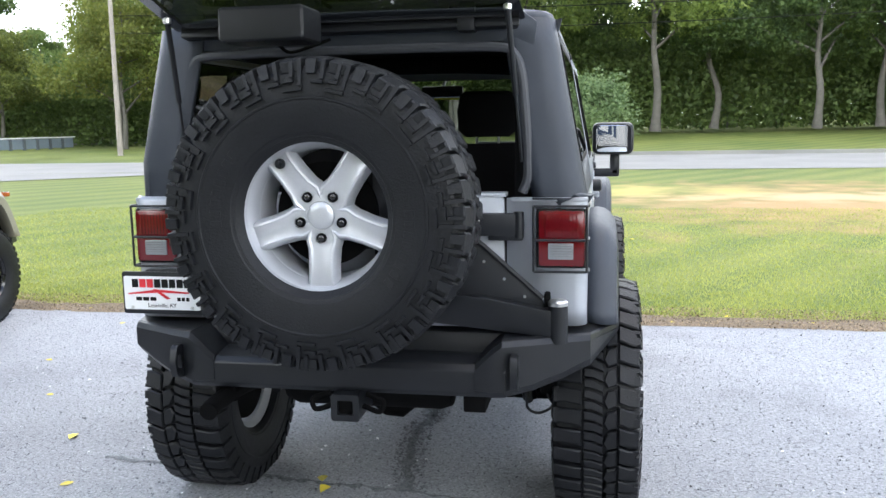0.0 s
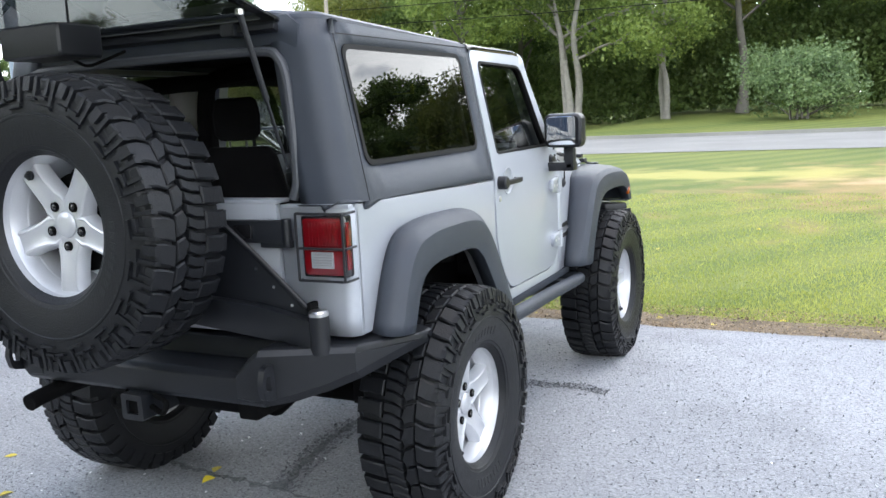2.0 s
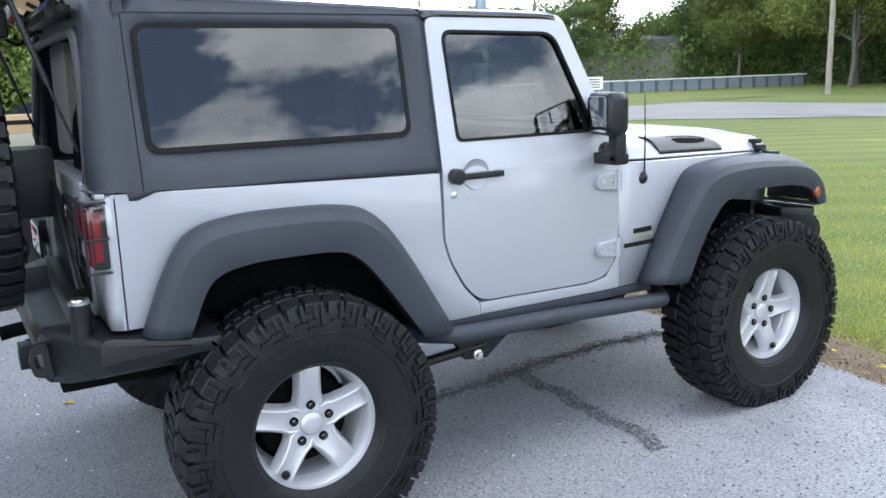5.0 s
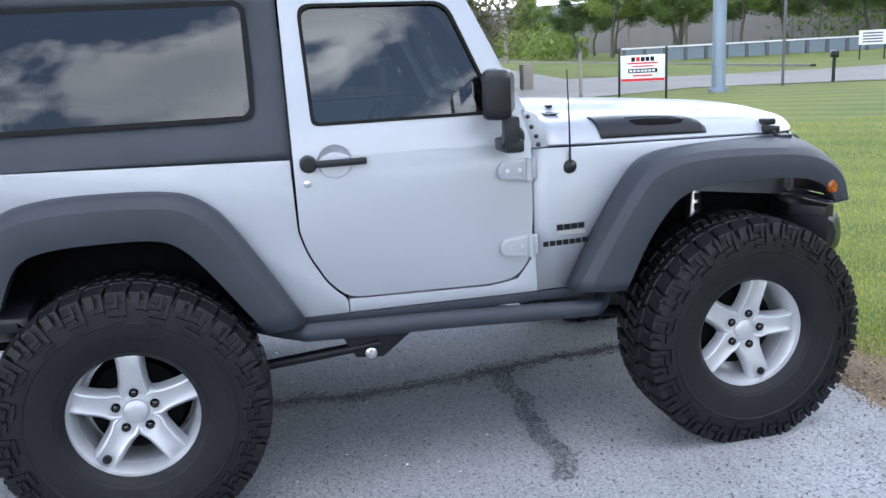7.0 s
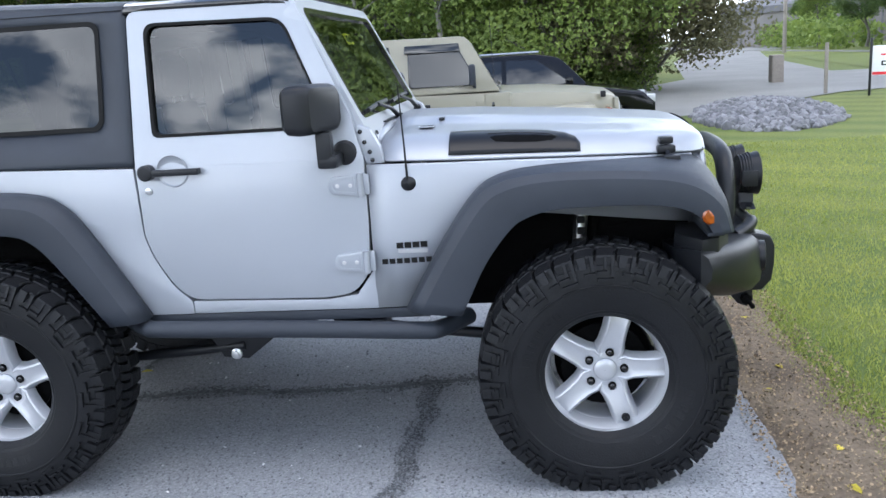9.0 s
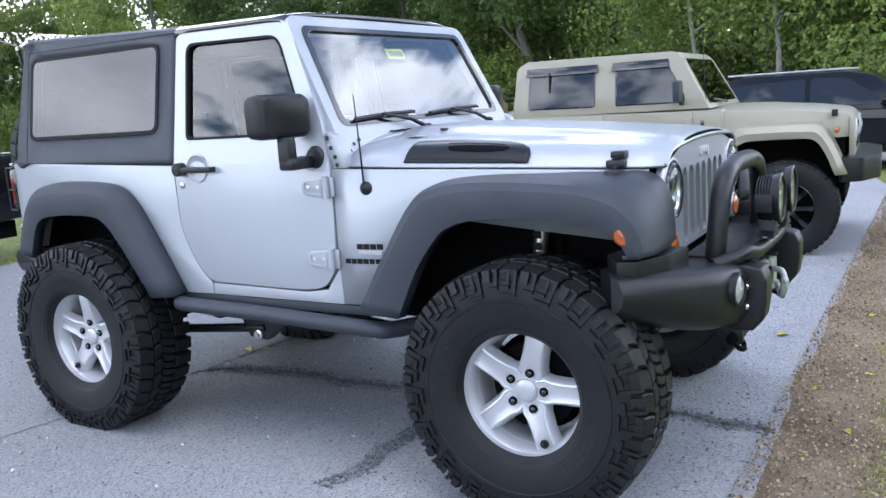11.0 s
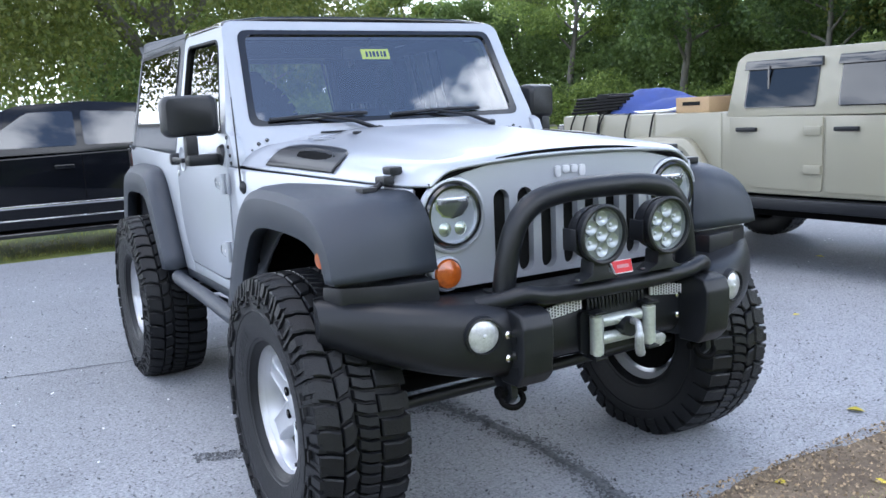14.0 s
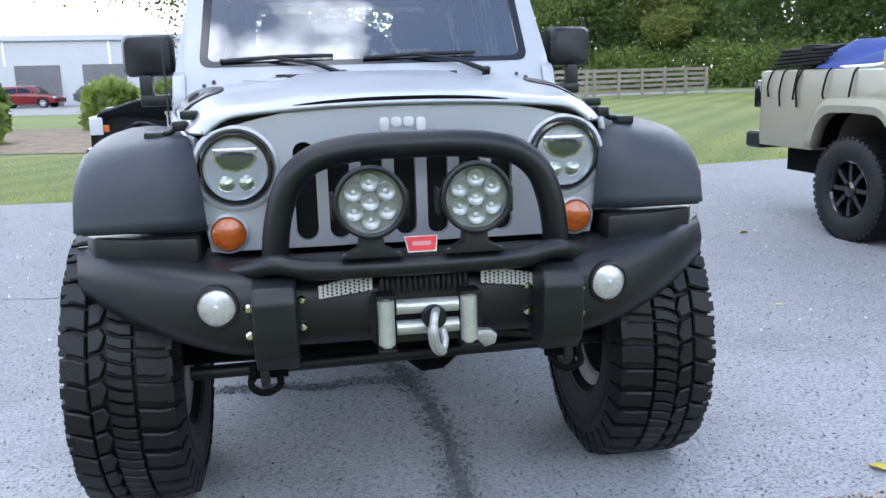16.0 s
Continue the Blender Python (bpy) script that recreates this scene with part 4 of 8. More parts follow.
for s in (1, -1):
    c = (s * 0.489, 2.842, 1.127)
    lamp = disc_part("headlight", SILVER, suv, c, (0, 1, 0), [(0.128, -0.004), (0.124, 0.008), (0.115, 0.011), (0.108, 0.004), (0.104, -0.012)], 48, "round LED headlight with chrome bowl")
    disc_part("bezel", GLOSS, lamp, c, (0, 1, 0), [(0.107, -0.014), (0.106, 0.012), (0.099, 0.020), (0.091, 0.019), (0.090, 0.006)], 48)
    disc_part("bowl", DEEP_BOWL, lamp, c, (0, 1, 0), [(0.091, 0.012), (0.085, -0.006), (0.06, -0.014), (0.0004, -0.016)], 40)
    half = [(s * 0.489 + u, 1.127 + v) for u, v in ((-0.058, 0.052), (0.058, 0.052), (0.054, 0.024), (0.034, 0.002), (0, -0.006), (-0.034, 0.002), (-0.054, 0.024))]
    rim = part("projector_rim", prism(bmesh.new(), [(s * 0.489 + (u - s * 0.489) * 1.14, 1.148 + (v - 1.148) * 1.2) for u, v in half], "y", 2.830, 2.846, 0.004), CHROME, lamp)
    part("projector", prism(bmesh.new(), half, "y", 2.844, 2.851, 0.003), DIM_GLASS, rim)
    for dx in (-0.030, 0.030):
        ring_ = disc_part("low_lens_rim", DEEP_BOWL, lamp, (c[0] + dx, 2.832, c[2] - 0.044), (0, 1, 0), [(0.034, -0.012), (0.031, 0.006), (0.029, 0.008), (0.027, 0.004)], 24)
        disc_part("low_lens", PALE_LENS, ring_, (c[0] + dx, 2.834, c[2] - 0.044), (0, 1, 0), [(0.028, 0.004), (0.018, 0.014), (0.0003, 0.019)], 20)
    disc_part("lens", LENS, lamp, c, (0, 1, 0), [(0.092, 0.014), (0.075, 0.023), (0.045, 0.029), (0.0004, 0.031)], 40).visible_shadow = False
    c = (s * 0.522, 2.838, 0.938)
    turn_lamp = disc_part("turn_signal", SILVER, suv, c, (0, 1, 0), [(0.06, 0), (0.059, 0.012), (0.052, 0.018), (0.049, 0.012)], 36)
    disc_part("amber_dome", AMBER, turn_lamp, c, (0, 1, 0), [(0.050, 0.012), (0.046, 0.024), (0.03, 0.033), (0.0004, 0.036)], 32, "amber turn signal lens")
    side = disc_part("side_marker", AMBER, suv, (s * 0.930, 2.808, 1.033), (s, 0.25, 0), [(0.032, -0.006), (0.033, 0.008), (0.027, 0.017), (0.0004, 0.021)], 28, "amber side marker lens")

# maker's badge on the grille: four plain bright shapes
for k, (w, h, dz) in enumerate(((0.026, 0.040, -0.002), (0.030, 0.028, 0.004), (0.030, 0.028, 0.004), (0.028, 0.040, -0.004))):
    x = 0.056 - k * 0.036
    bm = prism(bmesh.new(), rrect(x - w / 2, x + w / 2, 1.240 + dz - h / 2, 1.240 + dz + h / 2, 0.010), "y", 2.84, 2.850, 0.002)
    part("grille_badge", bm, BOWL, gr)
# near-black tube drawn as the shade in the gap under the bonnet lip
bm = tube(bmesh.new(), spline([(x, 2.845, 1.312 - 0.085 * (abs(x) / 0.582) ** 2.6) for x in np.linspace(-0.575, 0.575, 11)], 4), 0.007, 8)
part("bonnet_seal", bm, DARK, gr)

# bumper: swept wings with a lower middle
bm = bmesh.new()
rows = []
for x in sorted({round(float(v), 4) for v in np.concatenate([np.linspace(-0.962, 0.962, 49), [-0.345, -0.335, 0.335, 0.345]])}):
    a = abs(x)
    mid = a < 0.34
    yf = (3.035 if mid else 3.105) - 0.29 * max(0, (a - 0.44) / 0.52) ** 1.9
    zt = 0.835 if mid else 0.862 + 0.045 * max(0, (a - 0.45) / 0.48)
    zb = 0.615 + 0.135 * max(0, (a - 0.44) / 0.52) ** 1.5
    yb = float(np.interp(a, [0.55, 0.62, 0.86, 0.962], [2.80, 2.68, 2.69, 2.77]))
    yb = min(yb, yf - 0.04)
    rows.append([(x, y, z) for y, z in ((yb, zb + 0.01), (max(yb + 0.01, yf - 0.10), zb), (yf - 0.035, zb + 0.018), (yf - 0.006, zb + 0.05), (yf, zb + 0.09), (yf - 0.004, zt - 0.065), (yf - 0.016, zt - 0.03), (yf - 0.042, zt - 0.008), (max(yb + 0.01, yf - 0.09), zt), (yb, zt))])
loft(bm, rows, close=True, cap=True)
front_bumper = part("front_bumper", bm, BLACK, suv, "black winch bumper with a tubular hoop", angle=40)
for s in (1, -1):
    # raised shelf under the fender
    pts = [(s * x, y) for x, y in ((0.60, 2.74), (0.60, 2.935), (0.76, 2.91), (0.90, 2.845), (0.935, 2.78), (0.80, 2.70))]
    part("bumper_shelf", prism(bmesh.new(), pts, "z", 0.86, 0.945, 0.012), BLACK, front_bumper)
    # upright pads beside the winch
    pad = [(3.03, 0.605), (3.12, 0.605), (3.158, 0.65), (3.168, 0.72), (3.168, 0.80), (3.150, 0.838), (3.10, 0.85), (3.03, 0.85)]
    part("bumper_pad", prism(bmesh.new(), pad, "x", s * 0.335, s * 0.45, 0.010, seg=3), BLACK, front_bumper)
    bm = bmesh.new()
    for k in range(3):
        box(bm, s * 0.451, s * 0.454, 3.06, 3.13, 0.65 + k * 0.05, 0.672 + k * 0.05)
    part("pad_rib", bm, BLACK, front_bumper)
    for xx in (0.462, 0.322):
        for zz in (0.70, 0.775):
            disc_part("bolt", CHROME, front_bumper, (s * xx, 3.098 if xx > 0.4 else 3.036, zz), (0, 1, 0), [(0.013, 0), (0.013, 0.006), (0.008, 0.012), (0.0002, 0.013)], 12)
    fog = disc_part("fog_lamp", BLACK, suv, (s * 0.545, 3.085, 0.782), (s * 0.15, 1, 0), [(0.062, -0.01), (0.061, 0.014), (0.054, 0.016), (0.053, 0.0)], 32, "round clear fog lamp")
    disc_part("bulb_cap", BOWL, fog, (s * 0.547, 3.1005, 0.784), (s * 0.15, 1, 0), [(0.007, 0.0), (0.005, 0.003), (0.0003, 0.004)], 16)
    disc_part("lens", FOG_LENS, fog, (s * 0.545, 3.085, 0.782), (s * 0.15, 1, 0), [(0.053, 0.004), (0.04, 0.012), (0.0004, 0.016)], 28)
    # pierced silver vents either side of the winch
    for sgn in (1,):
        x0, x1 = (0.155, 0.305)
        pts = [(s * x0 - 0.03, 0.792), (s * x1 - 0.03, 0.775), (s * x1 - 0.03, 0.812), (s * (x0 + 0.03) - 0.03, 0.835), (s * x0 - 0.03, 0.832)]
        vent = part("bumper_vent", prism(bmesh.new(), pts, "y", 3.034, 3.046, 0.003), BOWL, front_bumper, "pierced bright metal vent")
        for i in range(11):
            for j in range(4):
                px = s * (x0 + 0.012 + i * 0.0125) - 0.03
                pz = 0.792 + j * 0.0095 - i * 0.0008 + (0.004 if i % 2 else 0)
                if pz < 0.826:
                    disc_part("vent_hole", DARK, vent, (px, 3.0455, pz), (0, 1, 0), [(0.0034, 0), (0.0034, 0.0012), (0.0002, 0.0012)], 8)
    # tow eye with shackle
    eye = part("tow_eye", prism(bmesh.new(), [(3.02, 0.55), (3.06, 0.535), (3.085, 0.56), (3.08, 0.62), (3.0, 0.66), (2.95, 0.64)], "x", s * 0.42, s * 0.445, 0.004), BLACK, front_bumper)
    disc_part("pin", DARK, eye, (s * 0.40, 3.05, 0.575), (s, 0, 0), [(0.0002, -0.03), (0.014, -0.03), (0.014, 0.06), (0.022, 0.06), (0.022, 0.075), (0.0002, 0.078)], 14)
    bm = tube(bmesh.new(), spline([(s * 0.395, 3.05, 0.575), (s * 0.395, 3.075, 0.545), (s * 0.432, 3.085, 0.53), (s * 0.47, 3.075, 0.545), (s * 0.47, 3.05, 0.575)], 4), 0.010, 8)
    part("shackle", bm, DARK, eye)

# rounded rail above the winch and the hoop
rail = [(-0.50, 2.99, 0.855), (-0.44, 3.05, 0.872), (-0.38, 3.085, 0.888), (-0.28, 3.098, 0.872), (0, 3.105, 0.868), (0.28, 3.098, 0.872), (0.38, 3.085, 0.888), (0.44, 3.05, 0.872), (0.50, 2.99, 0.855)]
part("bumper_rail", tube(bmesh.new(), spline(rail, 5), 0.028, 14), BLACK, front_bumper)
hoop = [(0.408, 2.975, 0.84), (0.402, 2.98, 0.93), (0.385, 2.985, 1.02), (0.352, 2.988, 1.10), (0.29, 2.99, 1.155), (0.20, 2.99, 1.179), (0.10, 2.99, 1.187), (0, 2.99, 1.188)]
hoop = [(x - 0.018, y, z) for x, y, z in hoop + [(-x, y, z) for x, y, z in hoop[:-1][::-1]]]
part("hoop", tube(bmesh.new(), spline(hoop, 5), 0.038, 20), BLACK, front_bumper, "black tubular hoop")
part("top_plate", prism(bmesh.new(), [(-0.40, 2.86), (0.40, 2.86), (0.40, 3.05), (0.30, 3.085), (-0.30, 3.085), (-0.40, 3.05)], "z", 0.835, 0.872, 0.01), BLACK, front_bumper)
plate = part("maker_plate", prism(bmesh.new(), [(0.028, 0.903), (-0.050, 0.903), (-0.057, 0.948), (0.035, 0.948)], "y", 3.04, 3.046, 0, Matrix.Translation((0, 0.06, 0)) @ Matrix.Translation((0, 3.04, 0.9)) @ Matrix.Rotation(radians(24), 4, "X") @ Matrix.Translation((0, -3.04, -0.9))), WHITE, front_bumper, "small red and white plate")
part("plate_field", prism(bmesh.new(), [(0.0255, 0.9055), (-0.0475, 0.9055), (-0.054, 0.9455), (0.032, 0.9455)], "y", 3.0462, 3.0485, 0, Matrix.Translation((0, 0.06, 0)) @ Matrix.Translation((0, 3.04, 0.9)) @ Matrix.Rotation(radians(24), 4, "X") @ Matrix.Translation((0, -3.04, -0.9))), RED_INK, plate)
part("plate_bar", prism(bmesh.new(), rrect(-0.037, 0.015, 0.920, 0.932, 0.003), "y", 3.0487, 3.0495, 0, Matrix.Translation((0, 0.06, 0)) @ Matrix.Translation((0, 3.04, 0.9)) @ Matrix.Rotation(radians(24), 4, "X") @ Matrix.Translation((0, -3.04, -0.9))), PINK_INK, plate)

# winch: drum, fairlead with rollers, hook and rope
winch = part("winch", tube(bmesh.new(), [(-0.24, 2.95, 0.80), (0.18, 2.95, 0.80)], 0.055, 20), DARK, suv, "electric winch behind a roller fairlead")
for i in range(16):
    part("rope_turn", tube(bmesh.new(), [(-0.14 + i * 0.016, 2.995 + 0.055 * math.sin(t), 0.80 + 0.055 * math.cos(t)) for t in np.linspace(-0.4, 2.6, 9)], 0.007, 6), BLACK, winch)
part("fairlead_plate", ring(bmesh.new(), rrect(-0.185, 0.135, 0.635, 0.785, 0.02), rrect(-0.125, 0.075, 0.675, 0.745, 0.01), "y", 3.036, 3.050), BLACK, winch)
for x in (0.093, -0.140):
    part("upright_roller", lathe(bmesh.new(), [(0.0002, -0.072), (0.014, -0.072), (0.014, -0.066), (0.0235, -0.064), (0.0235, 0.064), (0.014, 0.066), (0.014, 0.074), (0.0002, 0.076)], 22, aim((x, 3.082, 0.705), (0, 0, 1))), ZINC, winch)
    for z in (0.628, 0.782):
        part("roller_bracket", box(bmesh.new(), x - 0.026, x + 0.026, 3.045, 3.108, z - 0.004, z + 0.004, 0.002), BLACK, winch)
for z in (0.682, 0.742):
    part("level_roller", lathe(bmesh.new(), [(0.0002, -0.088), (0.021, -0.088), (0.021, 0.088), (0.0002, 0.088)], 20, aim((-0.025, 3.062, z), (1, 0, 0))), ZINC, winch)
part("rubber_stop", tube(bmesh.new(), [(-0.04, 3.065, 0.715), (-0.04, 3.105, 0.715)], [0.036, 0.033], 20), BLACK, winch)
part("hook", tube(bmesh.new(), spline([(-0.045, 3.10, 0.735), (-0.035, 3.14, 0.735), (-0.028, 3.155, 0.70), (-0.032, 3.15, 0.655), (-0.050, 3.138, 0.632), (-0.062, 3.125, 0.655), (-0.058, 3.115, 0.685)], 5), [0.012] * 10 + [0.016] * 12 + [0.012] * 9, 10), GALVANISED, winch, "galvanised winch hook")
part("bracket_tab", prism(bmesh.new(), [(-0.165, 0.665), (-0.16, 0.64), (-0.185, 0.612), (-0.215, 0.622), (-0.222, 0.648), (-0.205, 0.662)], "y", 3.05, 3.085, 0.006), GALVANISED, winch)

# round spot lamps on brackets
GREY_PLATE = material("lamp_plate", (0.30, 0.315, 0.305), 0.3, 0.3, 0.15, 30, 200)
CUP = material("diode_reflector", (0.46, 0.475, 0.46), 0.38, 0.7, 0.15, 40, 200)
for x in (0.128, -0.153):
    c = Vector((x, 3.165, 1.056))
    d = (0, 1, 0)
    spot = disc_part("spot_lamp", BLACK, suv, c, d, [(0.0004, -0.085), (0.05, -0.083), (0.075, -0.07), (0.088, -0.03), (0.095, -0.005), (0.097, 0.004), (0.090, 0.008), (0.083, 0.006), (0.082, -0.004)], 44, "round seven-diode spot lamp in black housing")
    for k in range(5):
        disc_part("fin", BLACK, spot, c + Vector((0, -0.035 - k * 0.011, 0.0)), d, [(0.06, 0), (0.094 - k * 0.003, 0.0), (0.094 - k * 0.003, 0.004), (0.06, 0.004)], 32)
    disc_part("reflector_plate", GREY_PLATE, spot, c, d, [(0.083, -0.006), (0.081, -0.020), (0.0004, -0.0205)], 36)
    for k in range(7):
        o = Vector((0, 0, 0)) if k == 6 else Vector((0.050 * math.cos(k * math.pi / 3 + 0.52), 0, 0.050 * math.sin(k * math.pi / 3 + 0.52)))
        cup = disc_part("diode_cup", CUP, spot, c + o, d, [(0.0250, -0.0198), (0.0242, -0.009), (0.0232, -0.009), (0.019, -0.0145), (0.012, -0.0180), (0.006, -0.0192)], 24)
        disc_part("diode", WHITE_LENS, cup, c + o, d, [(0.0075, -0.0192), (0.006, -0.015), (0.003, -0.0135), (0.0003, -0.013)], 14)
    disc_part("lens", LENS, spot, c, d, [(0.083, 0.0), (0.06, 0.003), (0.0004, 0.004)], 40).visible_shadow = False
    for sg in (1, -1):
        part("bracket_arm", box(bmesh.new(), x + sg * 0.098 - 0.004, x + sg * 0.098 + 0.004, 3.085, 3.15, 1.01, 1.08, 0.003), BLACK, spot)
    part("bracket", prism(bmesh.new(), [(x - 0.03, 0.975), (x + 0.03, 0.975), (x + 0.035, 0.93), (x + 0.085, 0.905), (x - 0.085, 0.905), (x - 0.035, 0.93)], "y", 3.085, 3.15, 0.006), BLACK, spot)
    for sg in (1, -1):
        disc_part("bracket_bolt", STEEL, spot, (x + sg * 0.065, 3.118, 0.905), (0, 0, 1), [(0.012, 0), (0.012, 0.008), (0.0002, 0.010)], 6)

# under the nose: tie rod, track bar, axle, shocks
bm = bmesh.new()
rod(bm, (-0.70, 2.62, 0.468), (0.70, 2.62, 0.442), 0.023, 14)
part("tie_rod", bm, BLACK, suv)
bm = bmesh.new()
rod(bm, (-0.70, 2.62, 0.46), (0.60, 2.64, 0.64), 0.020)
part("track_bar", bm, BLACK, suv)
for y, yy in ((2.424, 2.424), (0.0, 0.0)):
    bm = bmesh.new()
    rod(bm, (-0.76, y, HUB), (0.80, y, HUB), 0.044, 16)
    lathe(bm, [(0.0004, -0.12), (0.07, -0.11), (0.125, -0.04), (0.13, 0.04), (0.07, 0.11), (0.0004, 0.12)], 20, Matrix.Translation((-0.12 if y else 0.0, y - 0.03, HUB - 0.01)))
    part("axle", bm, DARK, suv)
for s in (1, -1):
    for y, tilt in ((2.36, 0.05), (-0.14, 0.10)):
        bm = bmesh.new()
        rod(bm, (s * 0.60, y, 0.45), (s * 0.56, y + tilt, 0.80), 0.030, 14)
        rod(bm, (s * 0.56, y + tilt, 0.80), (s * 0.54, y + tilt * 1.4, 1.10), 0.020, 14)
        shock = part("shock_absorber", bm, BLACK if y < 1 else DARK, suv)
        if y > 1:
            part("shock_body", tube(bmesh.new(), [(s * 0.612, y - 0.02, 0.72), (s * 0.592, y + 0.02, 1.12)], 0.029, 14), STEEL, shock, "bright metal shock body")
            for k in range(5):
                part("shock_mark", box(bmesh.new(), s * 0.636, s * 0.642, y - 0.012, y + 0.02, 0.83 + k * 0.045, 0.858 + k * 0.045), INK, shock)
        bm = bmesh.new()
        cx, cy = s * 0.47, (y + 0.16 if y > 1 else y + 0.10)
        tube(bm, [(cx + 0.065 * math.cos(t), cy + 0.065 * math.sin(t), 0.52 + 0.48 * t / 44) for t in np.linspace(0, 44, 150)], 0.0085, 6)
        part("coil_spring", bm, DARK, suv)
    bm = bmesh.new()
    rod(bm, (s * 0.50, 2.38, 0.42), (s * 0.55, 1.30, 0.56), 0.024)
    part("control_arm", bm, BLACK, suv)
    bm = bmesh.new()
    rod(bm, (s * 0.58, 0.02, 0.40), (s * 0.655, 0.93, 0.50), 0.022)
    part("control_arm", bm, BLACK, suv)
    disc_part("arm_bolt", STEEL, suv, (s * 0.676, 0.89, 0.465), (s, 0, 0), [(0.024, -0.02), (0.024, 0.0), (0.015, 0.004), (0.015, 0.014), (0.0003, 0.016)], 14)
    bm = prism(bmesh.new(), [(0.83, 0.45), (0.94, 0.44), (1.06, 0.53), (1.25, 0.56), (1.25, 0.60), (0.75, 0.60)], "x", s * 0.62, s * 0.665, 0.004)
    part("frame_bracket", bm, BLACK, suv)
    # frame rail and rock slider
    part("frame_rail", box(bmesh.new(), s * 0.42, s * 0.50, -0.76, 2.80, 0.60, 0.70, 0.01), DARK, suv)
    bm = bmesh.new()
    tube(bm, spline([(s * 0.72, 0.46, 0.655), (s * 0.86, 0.60, 0.655), (s * 0.895, 0.70, 0.655), (s * 0.895, 1.2, 0.642), (s * 0.895, 1.70, 0.622), (s * 0.86, 1.80, 0.615), (s * 0.70, 1.90, 0.615)], 5), 0.035, 16)
    slider = part("rock_slider", bm, CHARCOAL, suv, "black tubular rock slider")
    for y in (0.85, 1.55):
        part("slider_leg", box(bmesh.new(), s * 0.48, s * 0.89, y - 0.03, y + 0.03, 0.61, 0.65), BLACK, slider)
part("skid_plate", box(bmesh.new(), -0.35, 0.35, 0.9, 1.7, 0.52, 0.60, 0.02), DARK, suv)

# ---- sides: mirrors, handles, hinges, latches, scoops, wipers ----
for s in (1, -1):
    # mirror on a bent arm
    arm = bmesh.new()
    lathe(arm, [(0.0004, -0.01), (0.048, -0.008), (0.050, 0.02), (0.040, 0.036), (0.0004, 0.04)], 24, aim((s * 0.815, 1.475, 1.315), (s, 0, 0)))
    box(arm, s * 0.83, s * 0.985, 1.40, 1.475, 1.275, 1.325, 0.014)
    box(arm, s * 0.930, s * 0.985, 1.40, 1.46, 1.28, 1.41, 0.014)
    mirror = part("mirror", arm, BLACK, suv, "large black folding door mirror")
    rows = []
    for d, k in ((0.0, 0.86), (0.012, 0.96), (0.05, 1.0), (0.085, 0.97), (0.105, 0.86), (0.112, 0.70)):
        rows.append([(s * (0.945 + (u * k)), 1.335 + d + 0.03 - 0.06 * (u + 0.11) / 0.22, 1.492 + v * k) for u, v in rrect(-0.115, 0.115, -0.09, 0.09, 0.035, 5)])
    bm = bmesh.new()
    loft(bm, rows, close=True, cap=True)
    part("mirror_housing", bm, BLACK, mirror)
    bm = bmesh.new()
    loft(bm, [[(s * (0.945 + u), 1.3315 + 0.03 - 0.06 * (u + 0.11) / 0.22, 1.492 + v) for u, v in rrect(-0.092, 0.092, -0.072, 0.072, 0.025, 5)], [(s * (0.945 + u), 1.3335 + 0.03 - 0.06 * (u + 0.11) / 0.22, 1.492 + v) for u, v in rrect(-0.094, 0.094, -0.074, 0.074, 0.025, 5)]], close=True, cap=True)
    part("mirror_glass", bm, MIRROR, mirror)
    # handle in a round cup
    cup = part("handle_cup", lathe(bmesh.new(), [(0.064, 0.0), (0.062, 0.002), (0.055, -0.003), (0.03, -0.006), (0.0004, -0.007)], 32, aim((s * 0.846, 0.79, 1.282), (s, 0, 0))), SILVER, suv)
    bm = bmesh.new()
    box(bm, s * 0.862, s * 0.882, 0.70, 0.905, 1.266, 1.292, 0.008)
    lathe(bm, [(0.031, -0.02), (0.031, 0.024), (0.024, 0.03), (0.0004, 0.031)], 24, aim((s * 0.855, 0.692, 1.281), (s, 0, 0)))
    box(bm, s * 0.842, s * 0.87, 0.88, 0.903, 1.268, 1.290)
    part("door_handle", bm, BLACK, cup)
    disc_part("key_lock", STEEL, suv, (s * 0.843, 0.684, 1.207), (s, 0, 0), [(0.014, 0), (0.014, 0.005), (0.010, 0.007), (0.0003, 0.007)], 20)
    # hinges
    for z in (1.194, 0.893):
        pts = [(1.405, z + 0.014), (1.418, z + 0.032), (1.515, z + 0.042), (1.515, z - 0.042), (1.418, z - 0.032), (1.405, z - 0.014)]
        hinge = part("hinge", prism(bmesh.new(), pts, "x", s * 0.842, s * 0.862, 0.003), SILVER, suv, "silver door hinge")
        inner = [(1.465 + (u - 1.465) * 0.72, z + (v - z) * 0.62) for u, v in pts]
        part("hinge_rim", ring(bmesh.new(), [(1.465 + (u - 1.465) * 0.84, z + (v - z) * 0.80) for u, v in pts], inner, "x", s * 0.861, s * 0.8655), SILVER, hinge)
        part("hinge_barrel", tube(bmesh.new(), [(s * 0.858, 1.528, z - 0.045), (s * 0.858, 1.528, z + 0.045)], 0.014, 14), SILVER, hinge)
        part("hinge_leaf", box(bmesh.new(), s * 0.836, s * 0.85, 1.53, 1.56, z - 0.04, z + 0.04, 0.004), SILVER, hinge)
        for y, dz in ((1.44, 0), (1.49, 0.0)):
            disc_part("screw", STEEL, hinge, (s * 0.862, y, z + dz), (s, 0, 0), [(0.008, 0), (0.008, 0.002), (0.0003, 0.003)], 12)
